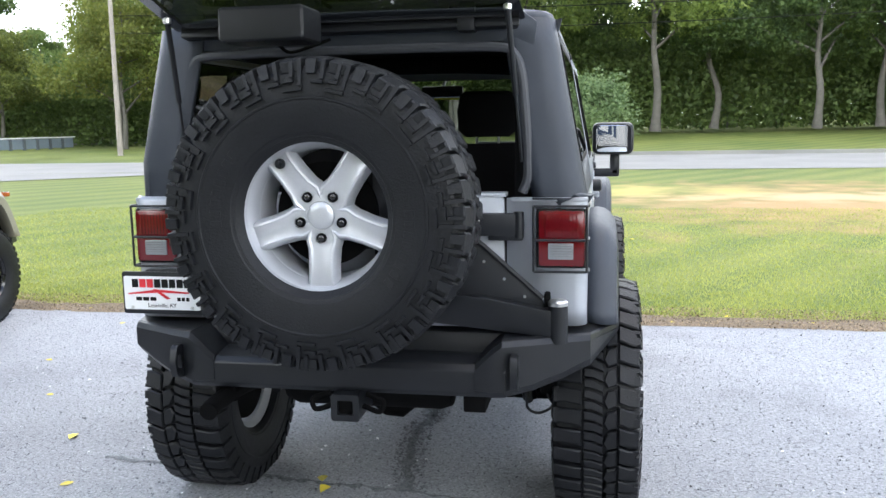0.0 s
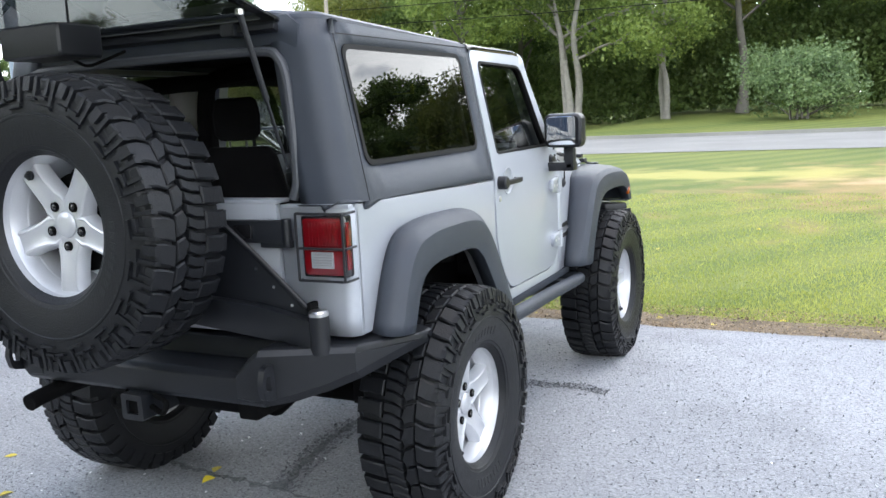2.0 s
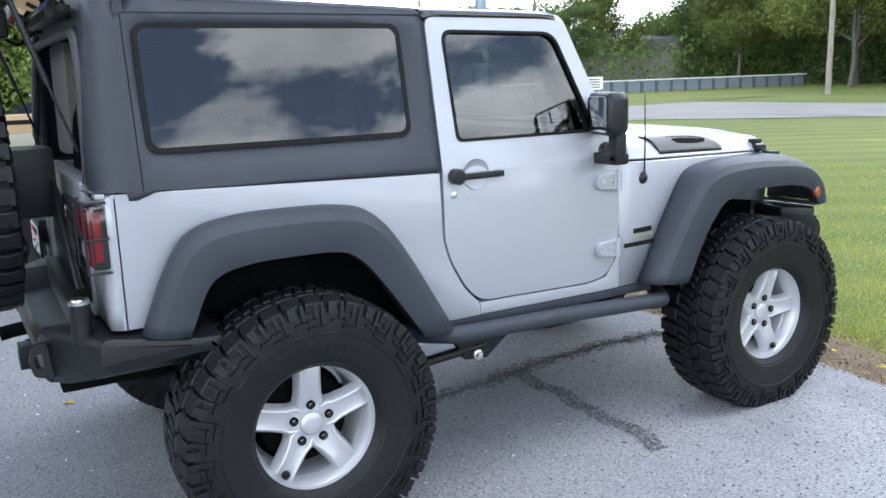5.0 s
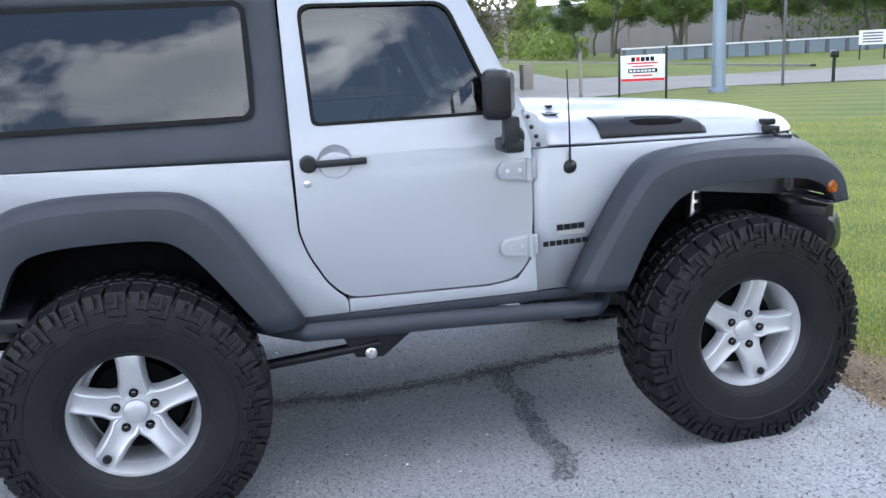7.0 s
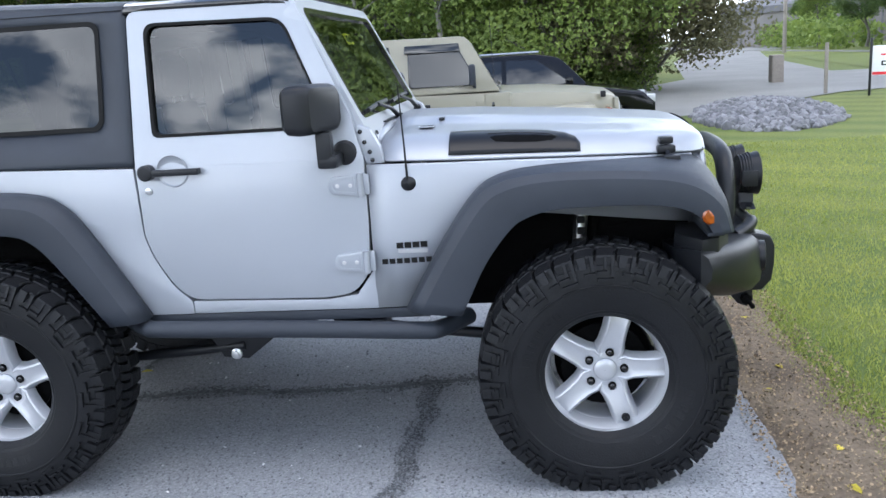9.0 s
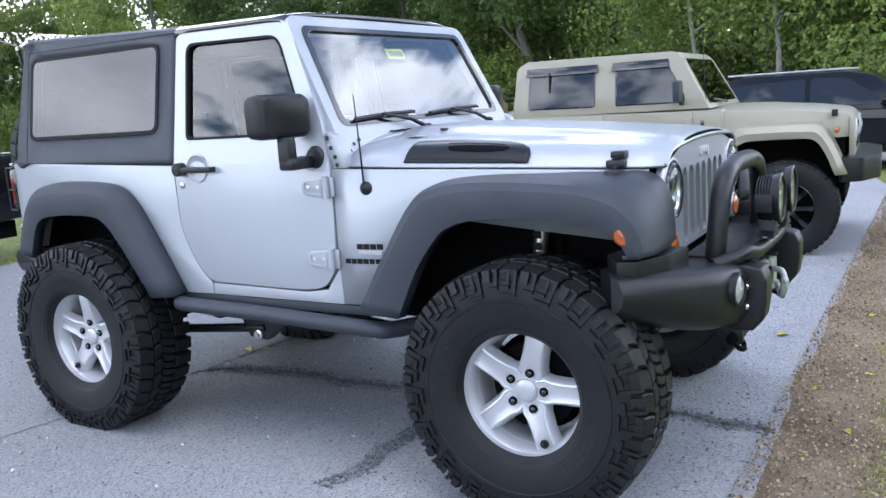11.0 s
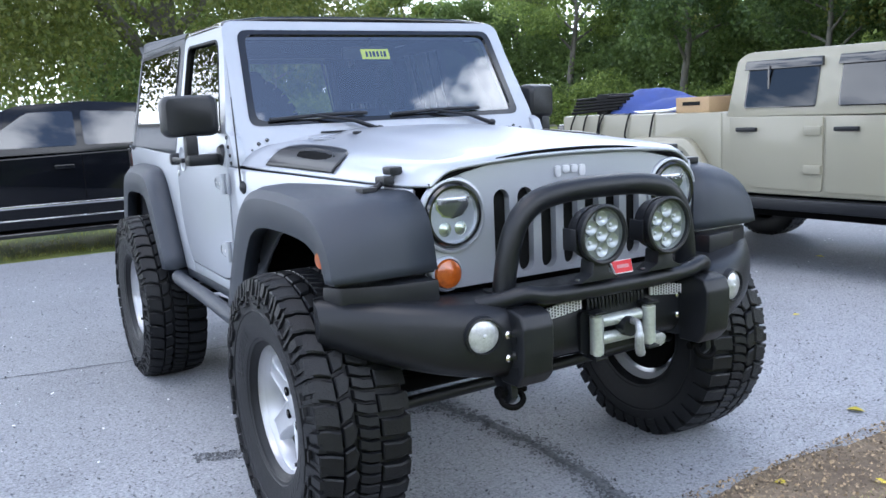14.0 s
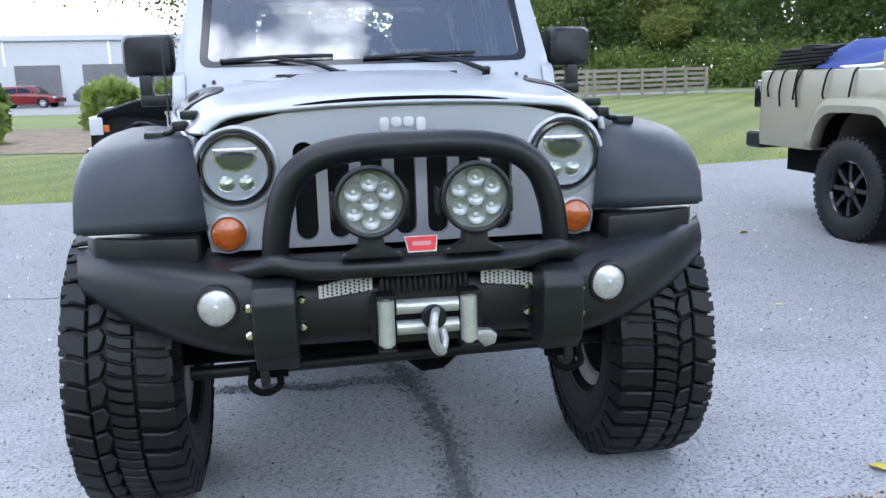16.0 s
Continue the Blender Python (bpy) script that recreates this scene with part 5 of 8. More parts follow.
    # model badges: plain dark and bright bars
    for i in range(8):
        x = body_x(1.60 + i * 0.029) + 0.004
        part("badge_bar", prism(bmesh.new(), [(1.585 + i * 0.0285, 0.876), (1.607 + i * 0.0285, 0.8755), (1.607 + i * 0.0285, 0.895), (1.585 + i * 0.0285, 0.8955)], "x", s * (x - 0.004), s * (x + 0.003)), INK, suv)
    for i in range(4):
        x = body_x(1.66 + i * 0.03) + 0.004
        part("badge_bar", prism(bmesh.new(), [(1.645 + i * 0.031, 0.936), (1.671 + i * 0.031, 0.936), (1.671 + i * 0.031, 0.958), (1.645 + i * 0.031, 0.958)], "x", s * (x - 0.004), s * (x + 0.003)), INK, suv)
    part("badge_strip", prism(bmesh.new(), [(1.65, 0.917), (1.765, 0.915), (1.765, 0.929), (1.65, 0.931)], "x", s * (body_x(1.70) - 0.008), s * (body_x(1.70) + 0.006)), STEEL, suv)
    # bonnet latch
    bm = bmesh.new()
    box(bm, s * 0.635, s * 0.675, 2.66, 2.73, 1.232, 1.262, 0.008)
    latch = part("bonnet_latch", bm, BLACK, suv, "black rubber bonnet latch")
    part("latch_strap", tube(bmesh.new(), [(s * 0.655, 2.695, 1.25), (s * 0.685, 2.70, 1.228), (s * 0.72, 2.705, 1.222)], 0.010, 8), BLACK, latch)
    part("latch_foot", box(bmesh.new(), s * 0.70, s * 0.755, 2.68, 2.735, 1.205, 1.232, 0.006), BLACK, latch)
    part("latch_top", box(bmesh.new(), s * 0.60, s * 0.65, 2.67, 2.725, 1.265, 1.292, 0.008), BLACK, latch)
    # bonnet scoop: a dark lens-shaped insert with a mouth
    def on_skin(y, u, up):
        p, q, r = bonnet_point(y, u), bonnet_point(y, min(1, u + 0.01)), bonnet_point(y + 0.02, u)
        nrm = (q - p).cross(r - p).normalized()
        p = p + nrm * (up if nrm.z > 0 else -up)
        return (s * p.x, p.y, p.z)
    rows = []
    for y, top in ((1.862, 0.80), (1.868, 0.785), (1.95, 0.77), (2.05, 0.765), (2.15, 0.775), (2.24, 0.80), (2.31, 0.85), (2.35, 0.90), (2.366, 0.945)):
        rows.append([on_skin(y, top + (0.985 - top) * t, 0.005 * math.sin(math.pi * (0.06 + 0.88 * t)) + 0.002) for t in np.linspace(0, 1, 12)])
    bm = bmesh.new()
    loft(bm, rows)
    scoop = solid(part("bonnet_scoop", bm, SATIN, suv, "gloss black bonnet scoop insert"), 0.004, 0)
    bm = bmesh.new()
    loft(bm, [[on_skin(y, c + h * v, 0.010 - 0.002 * abs(v)) for v in (-1, -0.4, 0.4, 1)] for y, c, h in ((2.02, 0.90, 0.006), (2.04, 0.90, 0.03), (2.12, 0.90, 0.036), (2.20, 0.905, 0.032), (2.26, 0.91, 0.02), (2.275, 0.912, 0.004))])
    part("scoop_mouth", bm, DARK, scoop)
    part("scoop_lip", tube(bmesh.new(), [on_skin(y, c, 0.008) for y, c in ((2.01, 0.865), (2.08, 0.858), (2.16, 0.860), (2.24, 0.875), (2.285, 0.905))], 0.004, 6), SATIN, scoop)
for s in (1, -1):
    c = bonnet_point(1.752, 0.60)
    slope = bonnet_point(1.752, 0.66) - bonnet_point(1.752, 0.54)
    m = Matrix.Translation((s * c.x, c.y, c.z + 0.004)) @ Matrix.Rotation(-s * math.atan2(slope.z, slope.x) * -1, 4, "Y")
    vent = part("bonnet_vent", box(bmesh.new(), -0.055, 0.055, -0.03, 0.03, -0.004, 0.002, 0.0015, m), SILVER, bonnet, "small pierced bonnet vent")
    for i in range(6):
        for j in range(3):
            o = m @ Vector((-0.043 + i * 0.0165 + (0.008 if j % 2 else 0), -0.018 + j * 0.018, 0.002))
            disc_part("vent_hole", DARK, vent, o, (0, 0, 1), [(0.0062, 0.0), (0.0062, 0.0012), (0.0002, 0.0012)], 6)
    p = bonnet_point(1.80, 0.42)
    part("washer_jet", box(bmesh.new(), s * p.x - 0.018, s * p.x + 0.018, p.y - 0.012, p.y + 0.012, p.z - 0.002, p.z + 0.010, 0.004), BLACK, bonnet)
# antenna
base = disc_part("antenna", BLACK, suv, (0.818, 1.706, 1.187), (1, 0, 0.15), [(0.031, 0.0), (0.030, 0.006), (0.016, 0.02), (0.0003, 0.024)], 24, "thin whip antenna on a round base")
part("mast", tube(bmesh.new(), [(0.834, 1.706, 1.19), (0.838, 1.703, 1.35), (0.842, 1.695, 1.56)], [0.005, 0.0035, 0.002], 8), BLACK, base)
# wipers, washer grille, sticker, inside mirror
for x0, x1 in ((0.63, 0.13), (0.02, -0.50)):
    piv = SCREEN @ Vector((x1 - 0.02, 0.025, -0.005))
    bm = bmesh.new()
    tube(bm, [piv, SCREEN @ Vector((x1 + 0.10, 0.03, 0.045)), SCREEN @ Vector(((x0 + x1) / 2 + 0.05, 0.026, 0.085))], [0.012, 0.009, 0.006], 8)
    wiper = part("wiper", bm, BLACK, suv, "black windscreen wiper")
    bm = bmesh.new()
    tube(bm, [SCREEN @ Vector((x0, 0.014, 0.075)), SCREEN @ Vector(((x0 + x1) / 2, 0.016, 0.088)), SCREEN @ Vector((x1 + 0.02, 0.014, 0.090))], 0.009, 8)
    part("wiper_blade", bm, BLACK, wiper)
    part("wiper_hub", lathe(bmesh.new(), [(0.018, -0.02), (0.018, 0.012), (0.010, 0.018), (0.0003, 0.019)], 14, aim(piv, (0, 0.5, 1))), BLACK, wiper)
part("cowl_vent", box(bmesh.new(), -0.05, 0.40, 1.556, 1.572, 1.392, 1.3965, 0.001), BLACK, cowl)
stick = part("price_sticker", prism(bmesh.new(), [(-0.075, 0.395), (0.075, 0.395), (0.075, 0.45), (-0.075, 0.45)], "y", -0.020, -0.0235, 0, SCREEN), YELLOW, suv, "fluorescent yellow price sticker")
for i, w in enumerate((0.014, 0.010, 0.012, 0.014, 0.010, 0.012)):
    part("sticker_bar", prism(bmesh.new(), rrect(-0.058 + i * 0.020, -0.058 + i * 0.020 + w, 0.407, 0.437, 0.003), "y", -0.0185, -0.0195, 0, SCREEN), INK, stick)
    part("sticker_bar", prism(bmesh.new(), rrect(-0.058 + i * 0.020, -0.058 + i * 0.020 + w, 0.407, 0.437, 0.003), "y", -0.024, -0.025, 0, SCREEN), INK, stick)
bm = box(bmesh.new(), -0.12, 0.12, 1.20, 1.235, 1.735, 1.80, 0.02)
rear_mirror = part("inside_mirror", bm, BLACK, suv)
part("mirror_stalk", tube(bmesh.new(), [(0, 1.23, 1.78), (0, 1.30, 1.83)], 0.01, 8), BLACK, rear_mirror)

# ---- cabin ----
bm = bmesh.new()
prism(bm, [(1.50, 1.02), (1.50, 1.37), (1.40, 1.385), (1.28, 1.34), (1.22, 1.20), (1.24, 1.0)], "x", -0.74, 0.74, 0.02)
part("dashboard", bm, CARPET, suv)
bm = bmesh.new()
tube(bm, [Vector((-0.37, 1.08, 1.25)) + Matrix.Rotation(radians(-25), 3, "X") @ Vector((0.185 * math.cos(t), 0, 0.185 * math.sin(t))) for t in np.linspace(0, 2 * math.pi, 33)], 0.015, 10, cap=False)
wheel_s = part("steering_wheel", bm, BLACK, suv)
bm = bmesh.new()
for a in (0.1, math.pi - 0.1, -math.pi / 2):
    rod(bm, (-0.37, 1.09, 1.25), Vector((-0.37, 1.08, 1.25)) + Matrix.Rotation(radians(-25), 3, "X") @ Vector((0.18 * math.cos(a), 0, 0.18 * math.sin(a))), 0.016, 8)
rod(bm, (-0.37, 1.07, 1.25), (-0.37, 1.28, 1.18), 0.05, 14)
part("steering_spokes", bm, BLACK, wheel_s)


def seat(x):
    bm = bmesh.new()
    rows = []
    for z, y, w, d in ((0.98, 0.46, 0.23, 0.07), (1.10, 0.43, 0.24, 0.075), (1.28, 0.39, 0.235, 0.07), (1.45, 0.35, 0.21, 0.06), (1.50, 0.34, 0.17, 0.05)):
        rows.append([(x + w * math.cos(t) * (abs(math.cos(t)) ** -0.35 if abs(math.cos(t)) > 0.05 else 1), y + d * math.sin(t), z) for t in np.linspace(0, 2 * math.pi, 21)[:-1]])
    loft(bm, rows, close=True, cap=True)
    back = part("front_seat", bm, CARPET, suv, "black cloth front seat")
    part("cushion", box(bmesh.new(), x - 0.25, x + 0.25, 0.42, 0.95, 0.88, 1.02, 0.05, seg=3), CARPET, back)
    rows = []
    for z, w, d in ((1.53, 0.10, 0.035), (1.56, 0.135, 0.05), (1.65, 0.14, 0.055), (1.72, 0.125, 0.045), (1.735, 0.10, 0.03)):
        rows.append([(x + w * math.cos(t), 0.335 + d * math.sin(t), z) for t in np.linspace(0, 2 * math.pi, 17)[:-1]])
    bm = bmesh.new()
    loft(bm, rows, close=True, cap=True)
    part("headrest", bm, CARPET, back)
    for dx in (-0.05, 0.05):
        part("headrest_post", tube(bmesh.new(), [(x + dx, 0.335, 1.48), (x + dx, 0.335, 1.56)], 0.006, 8), STEEL, back)


seat(0.37)
seat(-0.37)
# padded roll cage
for s in (1, -1):
    bm = bmesh.new()
    tube(bm, spline([(s * 0.66, 0.45, 0.95), (s * 0.66, 0.44, 1.40), (s * 0.63, 0.43, 1.72), (s * 0.56, 0.43, 1.83), (s * 0.30, 0.43, 1.86), (0, 0.43, 1.865)], 5), 0.042, 12)
    cage = part("roll_bar", bm, CARPET, suv, "black padded roll bar")
    bm = bmesh.new()
    tube(bm, spline([(s * 0.57, 0.43, 1.82), (s * 0.585, 0.1, 1.80), (s * 0.60, -0.25, 1.74), (s * 0.61, -0.42, 1.58), (s * 0.61, -0.46, 1.28)], 5), 0.040, 12)
    part("rear_bar", bm, CARPET, cage)
    bm = bmesh.new()
    tube(bm, spline([(s * 0.57, 0.43, 1.82), (s * 0.60, 0.8, 1.835), (s * 0.62, 1.15, 1.81), (s * 0.66, 1.32, 1.62), (s * 0.70, 1.44, 1.38)], 5), 0.032, 12)
    part("front_bar", bm, CARPET, cage)
    part("belt_strap", box(bmesh.new(), s * 0.585, s * 0.59, 0.40, 0.45, 1.0, 1.75), CARPET, cage)
    # pale inner lining round the side window
    bm = ring(bmesh.new(), rrect(-0.53, 0.60, 1.36, 1.88, 0.04, 6), rrect(-0.435, 0.507, 1.465, 1.852, 0.035, 6), "x", s * 0.80, s * 0.808)
    part("window_lining", lean(bm, s), WHITE, hard_top, "pale grey inner lining")
part("roof_lining", box(bmesh.new(), -0.66, 0.66, -0.55, 1.24, 1.898, 1.905), CARPET, hard_top)
part("cargo_floor", box(bmesh.new(), -0.58, 0.58, -0.57, 0.55, 0.84, 0.86), CARPET, suv)
part("rear_seat", box(bmesh.new(), -0.48, 0.48, -0.05, 0.12, 0.86, 1.28, 0.05), CARPET, suv)

# pale lining inside the hard top, a sheet of paper hanging in the far window
LINING = material("pale_lining", (0.50, 0.49, 0.45), 0.8, 0, 0.1, 6, 200, 0.1)
PAPER = material("paper_sheet", (0.55, 0.55, 0.54), 0.8, 0, 0.05, 4, 60)
for s in (1, -1):
    bm = ring(bmesh.new(), rrect(-0.47, 0.58, 1.25, 1.875, 0.03), rrect(-0.44, 0.515, 1.452, 1.858, 0.05), "x", s * 0.778, s * 0.789)
    part("top_lining", lean(bm, s), LINING, suv, "pale lining inside the hard top")
bm = bmesh.new()
loft(bm, [[(-0.775 + 0.02 * math.sin(3 * u), 0.24 + 0.20 * u + 0.02 * v, 1.80 - 0.30 * v + 0.02 * u) for v in np.linspace(0, 1, 7)] for u in np.linspace(0, 1, 6)])
solid(part("paper_sheet", lean(bm, -1), PAPER, suv, "loose sheet of paper in the side window"), 0.002)

SEAL = material("grey_rubber", (0.04, 0.043, 0.05), 0.5, 0, 0.2)
GREY_LENS = material("grey_lens", (0.26, 0.265, 0.28), 0.2, 0, 0.15, 20, 200, 0.05, coat=0.6)
GREY_RIB = material("grey_rib", (0.16, 0.16, 0.17), 0.4, 0, 0.1)

# ---- rear of the car ----
for s in (1, -1):
    bm = box(bmesh.new(), s * 0.662, s * 0.834, -0.652, -0.60, 1.092, 1.302, 0.012)
    tail = part("tail_light", bm, GLOSS, suv, "red and white tail light behind a wire guard")
    bm = box(bmesh.new(), s * 0.672, s * 0.830, -0.660, -0.61, 1.10, 1.294, 0.012)
    part("red_lens", bm, RED, tail)
    part("inner_lens", box(bmesh.new(), s * 0.694, s * 0.812, -0.664, -0.64, 1.20, 1.282, 0.004), RED, tail)
    part("reverse_lens", box(bmesh.new(), s * 0.706, s * 0.792, -0.6665, -0.64, 1.126, 1.182, 0.004), GREY_LENS, tail)
    for k in range(9):
        part("lens_rib", box(bmesh.new(), s * (0.70 + k * 0.0125), s * (0.704 + k * 0.0125), -0.668, -0.662, 1.205, 1.278), RED, tail)
    for k in range(5):
        part("lens_rib", box(bmesh.new(), s * 0.715, s * 0.79, -0.669, -0.665, 1.137 + k * 0.009, 1.140 + k * 0.009), GREY_RIB, tail)
    part("side_reflector", box(bmesh.new(), s * 0.828, s * 0.836, -0.645, -0.62, 1.12, 1.28, 0.002), RED, tail)
    bm = bmesh.new()
    g = [(s * 0.658, -0.655, 1.085), (s * 0.658, -0.672, 1.085), (s * 0.658, -0.672, 1.310), (s * 0.658, -0.655, 1.310)]
    tube(bm, g, 0.0045, 8)
    tube(bm, [(s * x, -0.672, z) for x, z in ((0.658, 1.310), (0.832, 1.310))], 0.0045, 8)
    tube(bm, [(s * x, -0.672, z) for x, z in ((0.658, 1.085), (0.832, 1.085))], 0.0045, 8)
    tube(bm, [(s * 0.658, -0.672, 1.194), (s * 0.832, -0.672, 1.194), (s * 0.843, -0.660, 1.194), (s * 0.843, -0.60, 1.194)], 0.0045, 8)
    tube(bm, [(s * 0.832, -0.672, 1.085), (s * 0.843, -0.660, 1.085), (s * 0.843, -0.60, 1.085)], 0.0045, 8)
    tube(bm, [(s * 0.832, -0.672, 1.310), (s * 0.843, -0.660, 1.310), (s * 0.843, -0.60, 1.310)], 0.0045, 8)
    tube(bm, [(s * 0.837, -0.670, 1.085), (s * 0.837, -0.670, 1.310)], 0.0045, 8)
    part("light_guard", bm, BLACK, tail, "black wire light guard")
    # drip rail along the belt of the corner
    part("belt_trim", box(bmesh.new(), s * 0.575, s * 0.84, -0.628, -0.60, 1.322, 1.336, 0.003), SILVER, suv)

# tailgate hinge bar and latch
bm = bmesh.new()
box(bm, 0.22, 0.60, -0.668, -0.634, 1.205, 1.285, 0.010)
hinge_bar = part("tailgate_hinge", bm, BLACK, tailgate, "black tailgate hinge bracket")
part("hinge_pad", box(bmesh.new(), 0.40, 0.475, -0.680, -0.666, 1.222, 1.270, 0.006), GLOSS, hinge_bar)
part("hinge_knuckle", tube(bmesh.new(), [(0.605, -0.652, 1.20), (0.605, -0.652, 1.29)], 0.018, 14), BLACK, hinge_bar)
part("lower_knuckle", box(bmesh.new(), 0.50, 0.62, -0.665, -0.634, 1.19, 1.215, 0.005), BLACK, hinge_bar)

# steel bumper: high swept ends and a lower stepped middle
rear_bumper = part("rear_bumper", prism(bmesh.new(), [(-0.80, 0.672), (-0.815, 0.69), (-0.815, 0.765), (-0.795, 0.785), (-0.70, 0.795), (-0.52, 0.795), (-0.52, 0.672)], "x", -0.56, 0.575, 0.006), BLACK, suv, "black stepped steel rear bumper")
part("step_wall", prism(bmesh.new(), [(-0.675, 0.79), (-0.66, 0.862), (-0.55, 0.866), (-0.55, 0.79)], "x", -0.56, 0.56, 0.006), BLACK, rear_bumper)
for s in (1, -1):
    rows = []
    for a, yr, zt, zb in ((0.47, -0.818, 0.79, 0.672), (0.525, -0.820, 0.845, 0.668), (0.562, -0.815, 0.872, 0.668), (0.66, -0.772, 0.872, 0.685), (0.76, -0.715, 0.870, 0.715), (0.852, -0.665, 0.868, 0.752), (0.945, -0.40, 0.848, 0.80), (0.955, -0.335, 0.842, 0.805)):
        rows.append([(s * a, y, z) for y, z in ((-0.30, zb), (yr + 0.03, zb), (yr, zb + 0.03), (yr, zt - 0.022), (yr + 0.014, zt - 0.004), (yr + 0.028, zt), (-0.30, zt))])
    bm = bmesh.new()
    loft(bm, rows, close=True, cap=True)
    part("bumper_end", bm, BLACK, rear_bumper, angle=16)
    ring_pts = round_poly([(-0.79, 0.70), (-0.85, 0.715), (-0.862, 0.77), (-0.845, 0.825), (-0.80, 0.83)], 0.015, 3)
    inner_pts = [(-0.835 + (y + 0.835) * 0.42, 0.768 + (z - 0.768) * 0.42) for y, z in ring_pts]
    bm = ring(bmesh.new(), ring_pts, inner_pts, "x", s * 0.605 + 0.012, s * 0.605 - 0.012)
    part("recovery_tab", bm, BLACK, rear_bumper)
receiver = part("hitch_receiver", ring(bmesh.new(), rrect(-0.025, 0.075, 0.585, 0.68, 0.01), rrect(-0.003, 0.053, 0.607, 0.658, 0.004), "y", -0.86, -0.68), BLACK, suv)
part("receiver_cover", box(bmesh.new(), -0.015, 0.065, -0.845, -0.835, 0.595, 0.67, 0.004), DARK, receiver)
part("chain_loop", tube(bmesh.new(), spline([(0.08, -0.82, 0.63), (0.14, -0.83, 0.615), (0.15, -0.82, 0.65), (0.09, -0.81, 0.67)], 4), 0.010, 8), DARK, receiver)
part("chain_loop", tube(bmesh.new(), spline([(-0.03, -0.82, 0.63), (-0.09, -0.83, 0.615), (-0.10, -0.82, 0.65), (-0.04, -0.81, 0.67)], 4), 0.010, 8), DARK, receiver)
bm = bmesh.new()
lathe(bm, [(0.0004, -0.33), (0.085, -0.31), (0.1, -0.27), (0.1, 0.27), (0.085, 0.31), (0.0004, 0.33)], 20, Matrix.Translation((0.05, -0.60, 0.66)))
muffler = part("exhaust_muffler", bm, DARK, suv)
part("tail_pipe", tube(bmesh.new(), spline([(-0.30, -0.60, 0.66), (-0.42, -0.66, 0.64), (-0.46, -0.82, 0.62), (-0.46, -0.90, 0.61)], 4), 0.032, 14), DARK, muffler)

# swing-out spare carrier
carrier = part("tyre_carrier", tube(bmesh.new(), [(0.742, -0.70, 0.845), (0.742, -0.70, 0.975)], 0.034, 20), BLACK, suv, "black swing-out spare wheel carrier")
disc_part("pivot_cap", STEEL, carrier, (0.742, -0.70, 0.975), (0, 0, 1), [(0.034, 0.0), (0.034, 0.012), (0.028, 0.018), (0.0004, 0.019)], 24)
part("carrier_arm", prism(bmesh.new(), [(0.735, 0.868), (0.70, 0.868), (0.10, 0.93), (0.10, 1.03), (0.50, 1.0), (0.70, 0.962), (0.735, 0.958)], "y", -0.675, -0.725, 0.006), BLACK, carrier)
part("gusset", prism(bmesh.new(), [(0.70, 0.955), (0.685, 1.0), (0.50, 1.165), (0.32, 1.31), (0.10, 1.34), (0.10, 1.0), (0.50, 0.985)], "y", -0.672, -0.684, 0.002), BLACK, carrier)
part("gusset_lip", tube(bmesh.new(), [(0.69, -0.688, 0.995), (0.50, -0.688, 1.165), (0.32, -0.688, 1.31)], 0.009, 8), BLACK, carrier)
for x, z in ((0.64, 1.045), (0.57, 1.105), (0.50, 1.165)):
    disc_part("gusset_hole", STEEL, carrier, (x - 0.012, -0.685, z - 0.045), (0, -1, 0), [(0.0055, 0), (0.0055, 0.002), (0.0002, 0.002)], 10)
part("mount_plate", box(bmesh.new(), -0.10, 0.16, -0.90, -0.66, 1.19, 1.45, 0.01), BLACK, carrier)
part("latch_handle", box(bmesh.new(), 0.695, 0.715, -0.70, -0.655, 0.965, 1.015, 0.006), DARK, carrier)
bm = bmesh.new()
rod(bm, (0.665, -0.30, 0.78), (0.70, -0.36, 0.60), 0.012, 10)
box(bm, 0.66, 0.74, -0.40, -0.32, 0.56, 0.70, 0.01)
part("brake_bracket", bm, DARK, suv)
part("brake_hose", tube(bmesh.new(), spline([(0.60, -0.45, 0.76), (0.56, -0.50, 0.66), (0.60, -0.48, 0.63), (0.67, -0.40, 0.66)], 5), 0.006, 6), DARK, suv)

# licence plate frame on the left corner
PLATE_Y = -0.685
plate = part("licence_plate", prism(bmesh.new(), rrect(-0.885, -0.565, 0.905, 1.065, 0.01), "y", PLATE_Y, PLATE_Y + 0.012, 0.002), BLACK, suv, "white dealer plate in a black frame")
part("plate_sheet", prism(bmesh.new(), rrect(-0.877, -0.573, 0.922, 1.048, 0.006), "y", PLATE_Y - 0.003, PLATE_Y), WHITE, plate)
PB = PLATE_Y - 0.0035
for u0, u1, v0, v1, mt in ((-0.845, -0.605, 1.006, 1.038, INK), (-0.832, -0.745, 0.956, 0.970, INK), (-0.665, -0.612, 0.956, 0.970, INK)):
    n = max(3, int((u1 - u0) / 0.03))
    for i in range(n):
        w = (u1 - u0) / n
        part("plate_bar", prism(bmesh.new(), rrect(u0 + i * w + 0.002, u0 + (i + 1) * w - 0.003, v0, v1, 0.002), "y", PB - 0.001, PB + 0.001), RED_INK if (mt is INK and v0 > 1.0 and i in (1, 2)) else mt, plate)
part("plate_swoosh", prism(bmesh.new(), [(-0.86, 0.984), (-0.74, 0.999), (-0.615, 0.990), (-0.615, 0.984), (-0.73, 0.988), (-0.86, 0.979)], "y", PB - 0.001, PB + 0.001), RED_INK, plate)
part("plate_swoosh", prism(bmesh.new(), [(-0.76, 1.0), (-0.745, 1.0), (-0.69, 0.965), (-0.705, 0.962)], "y", PB - 0.0014, PB + 0.001), RED_INK, plate)
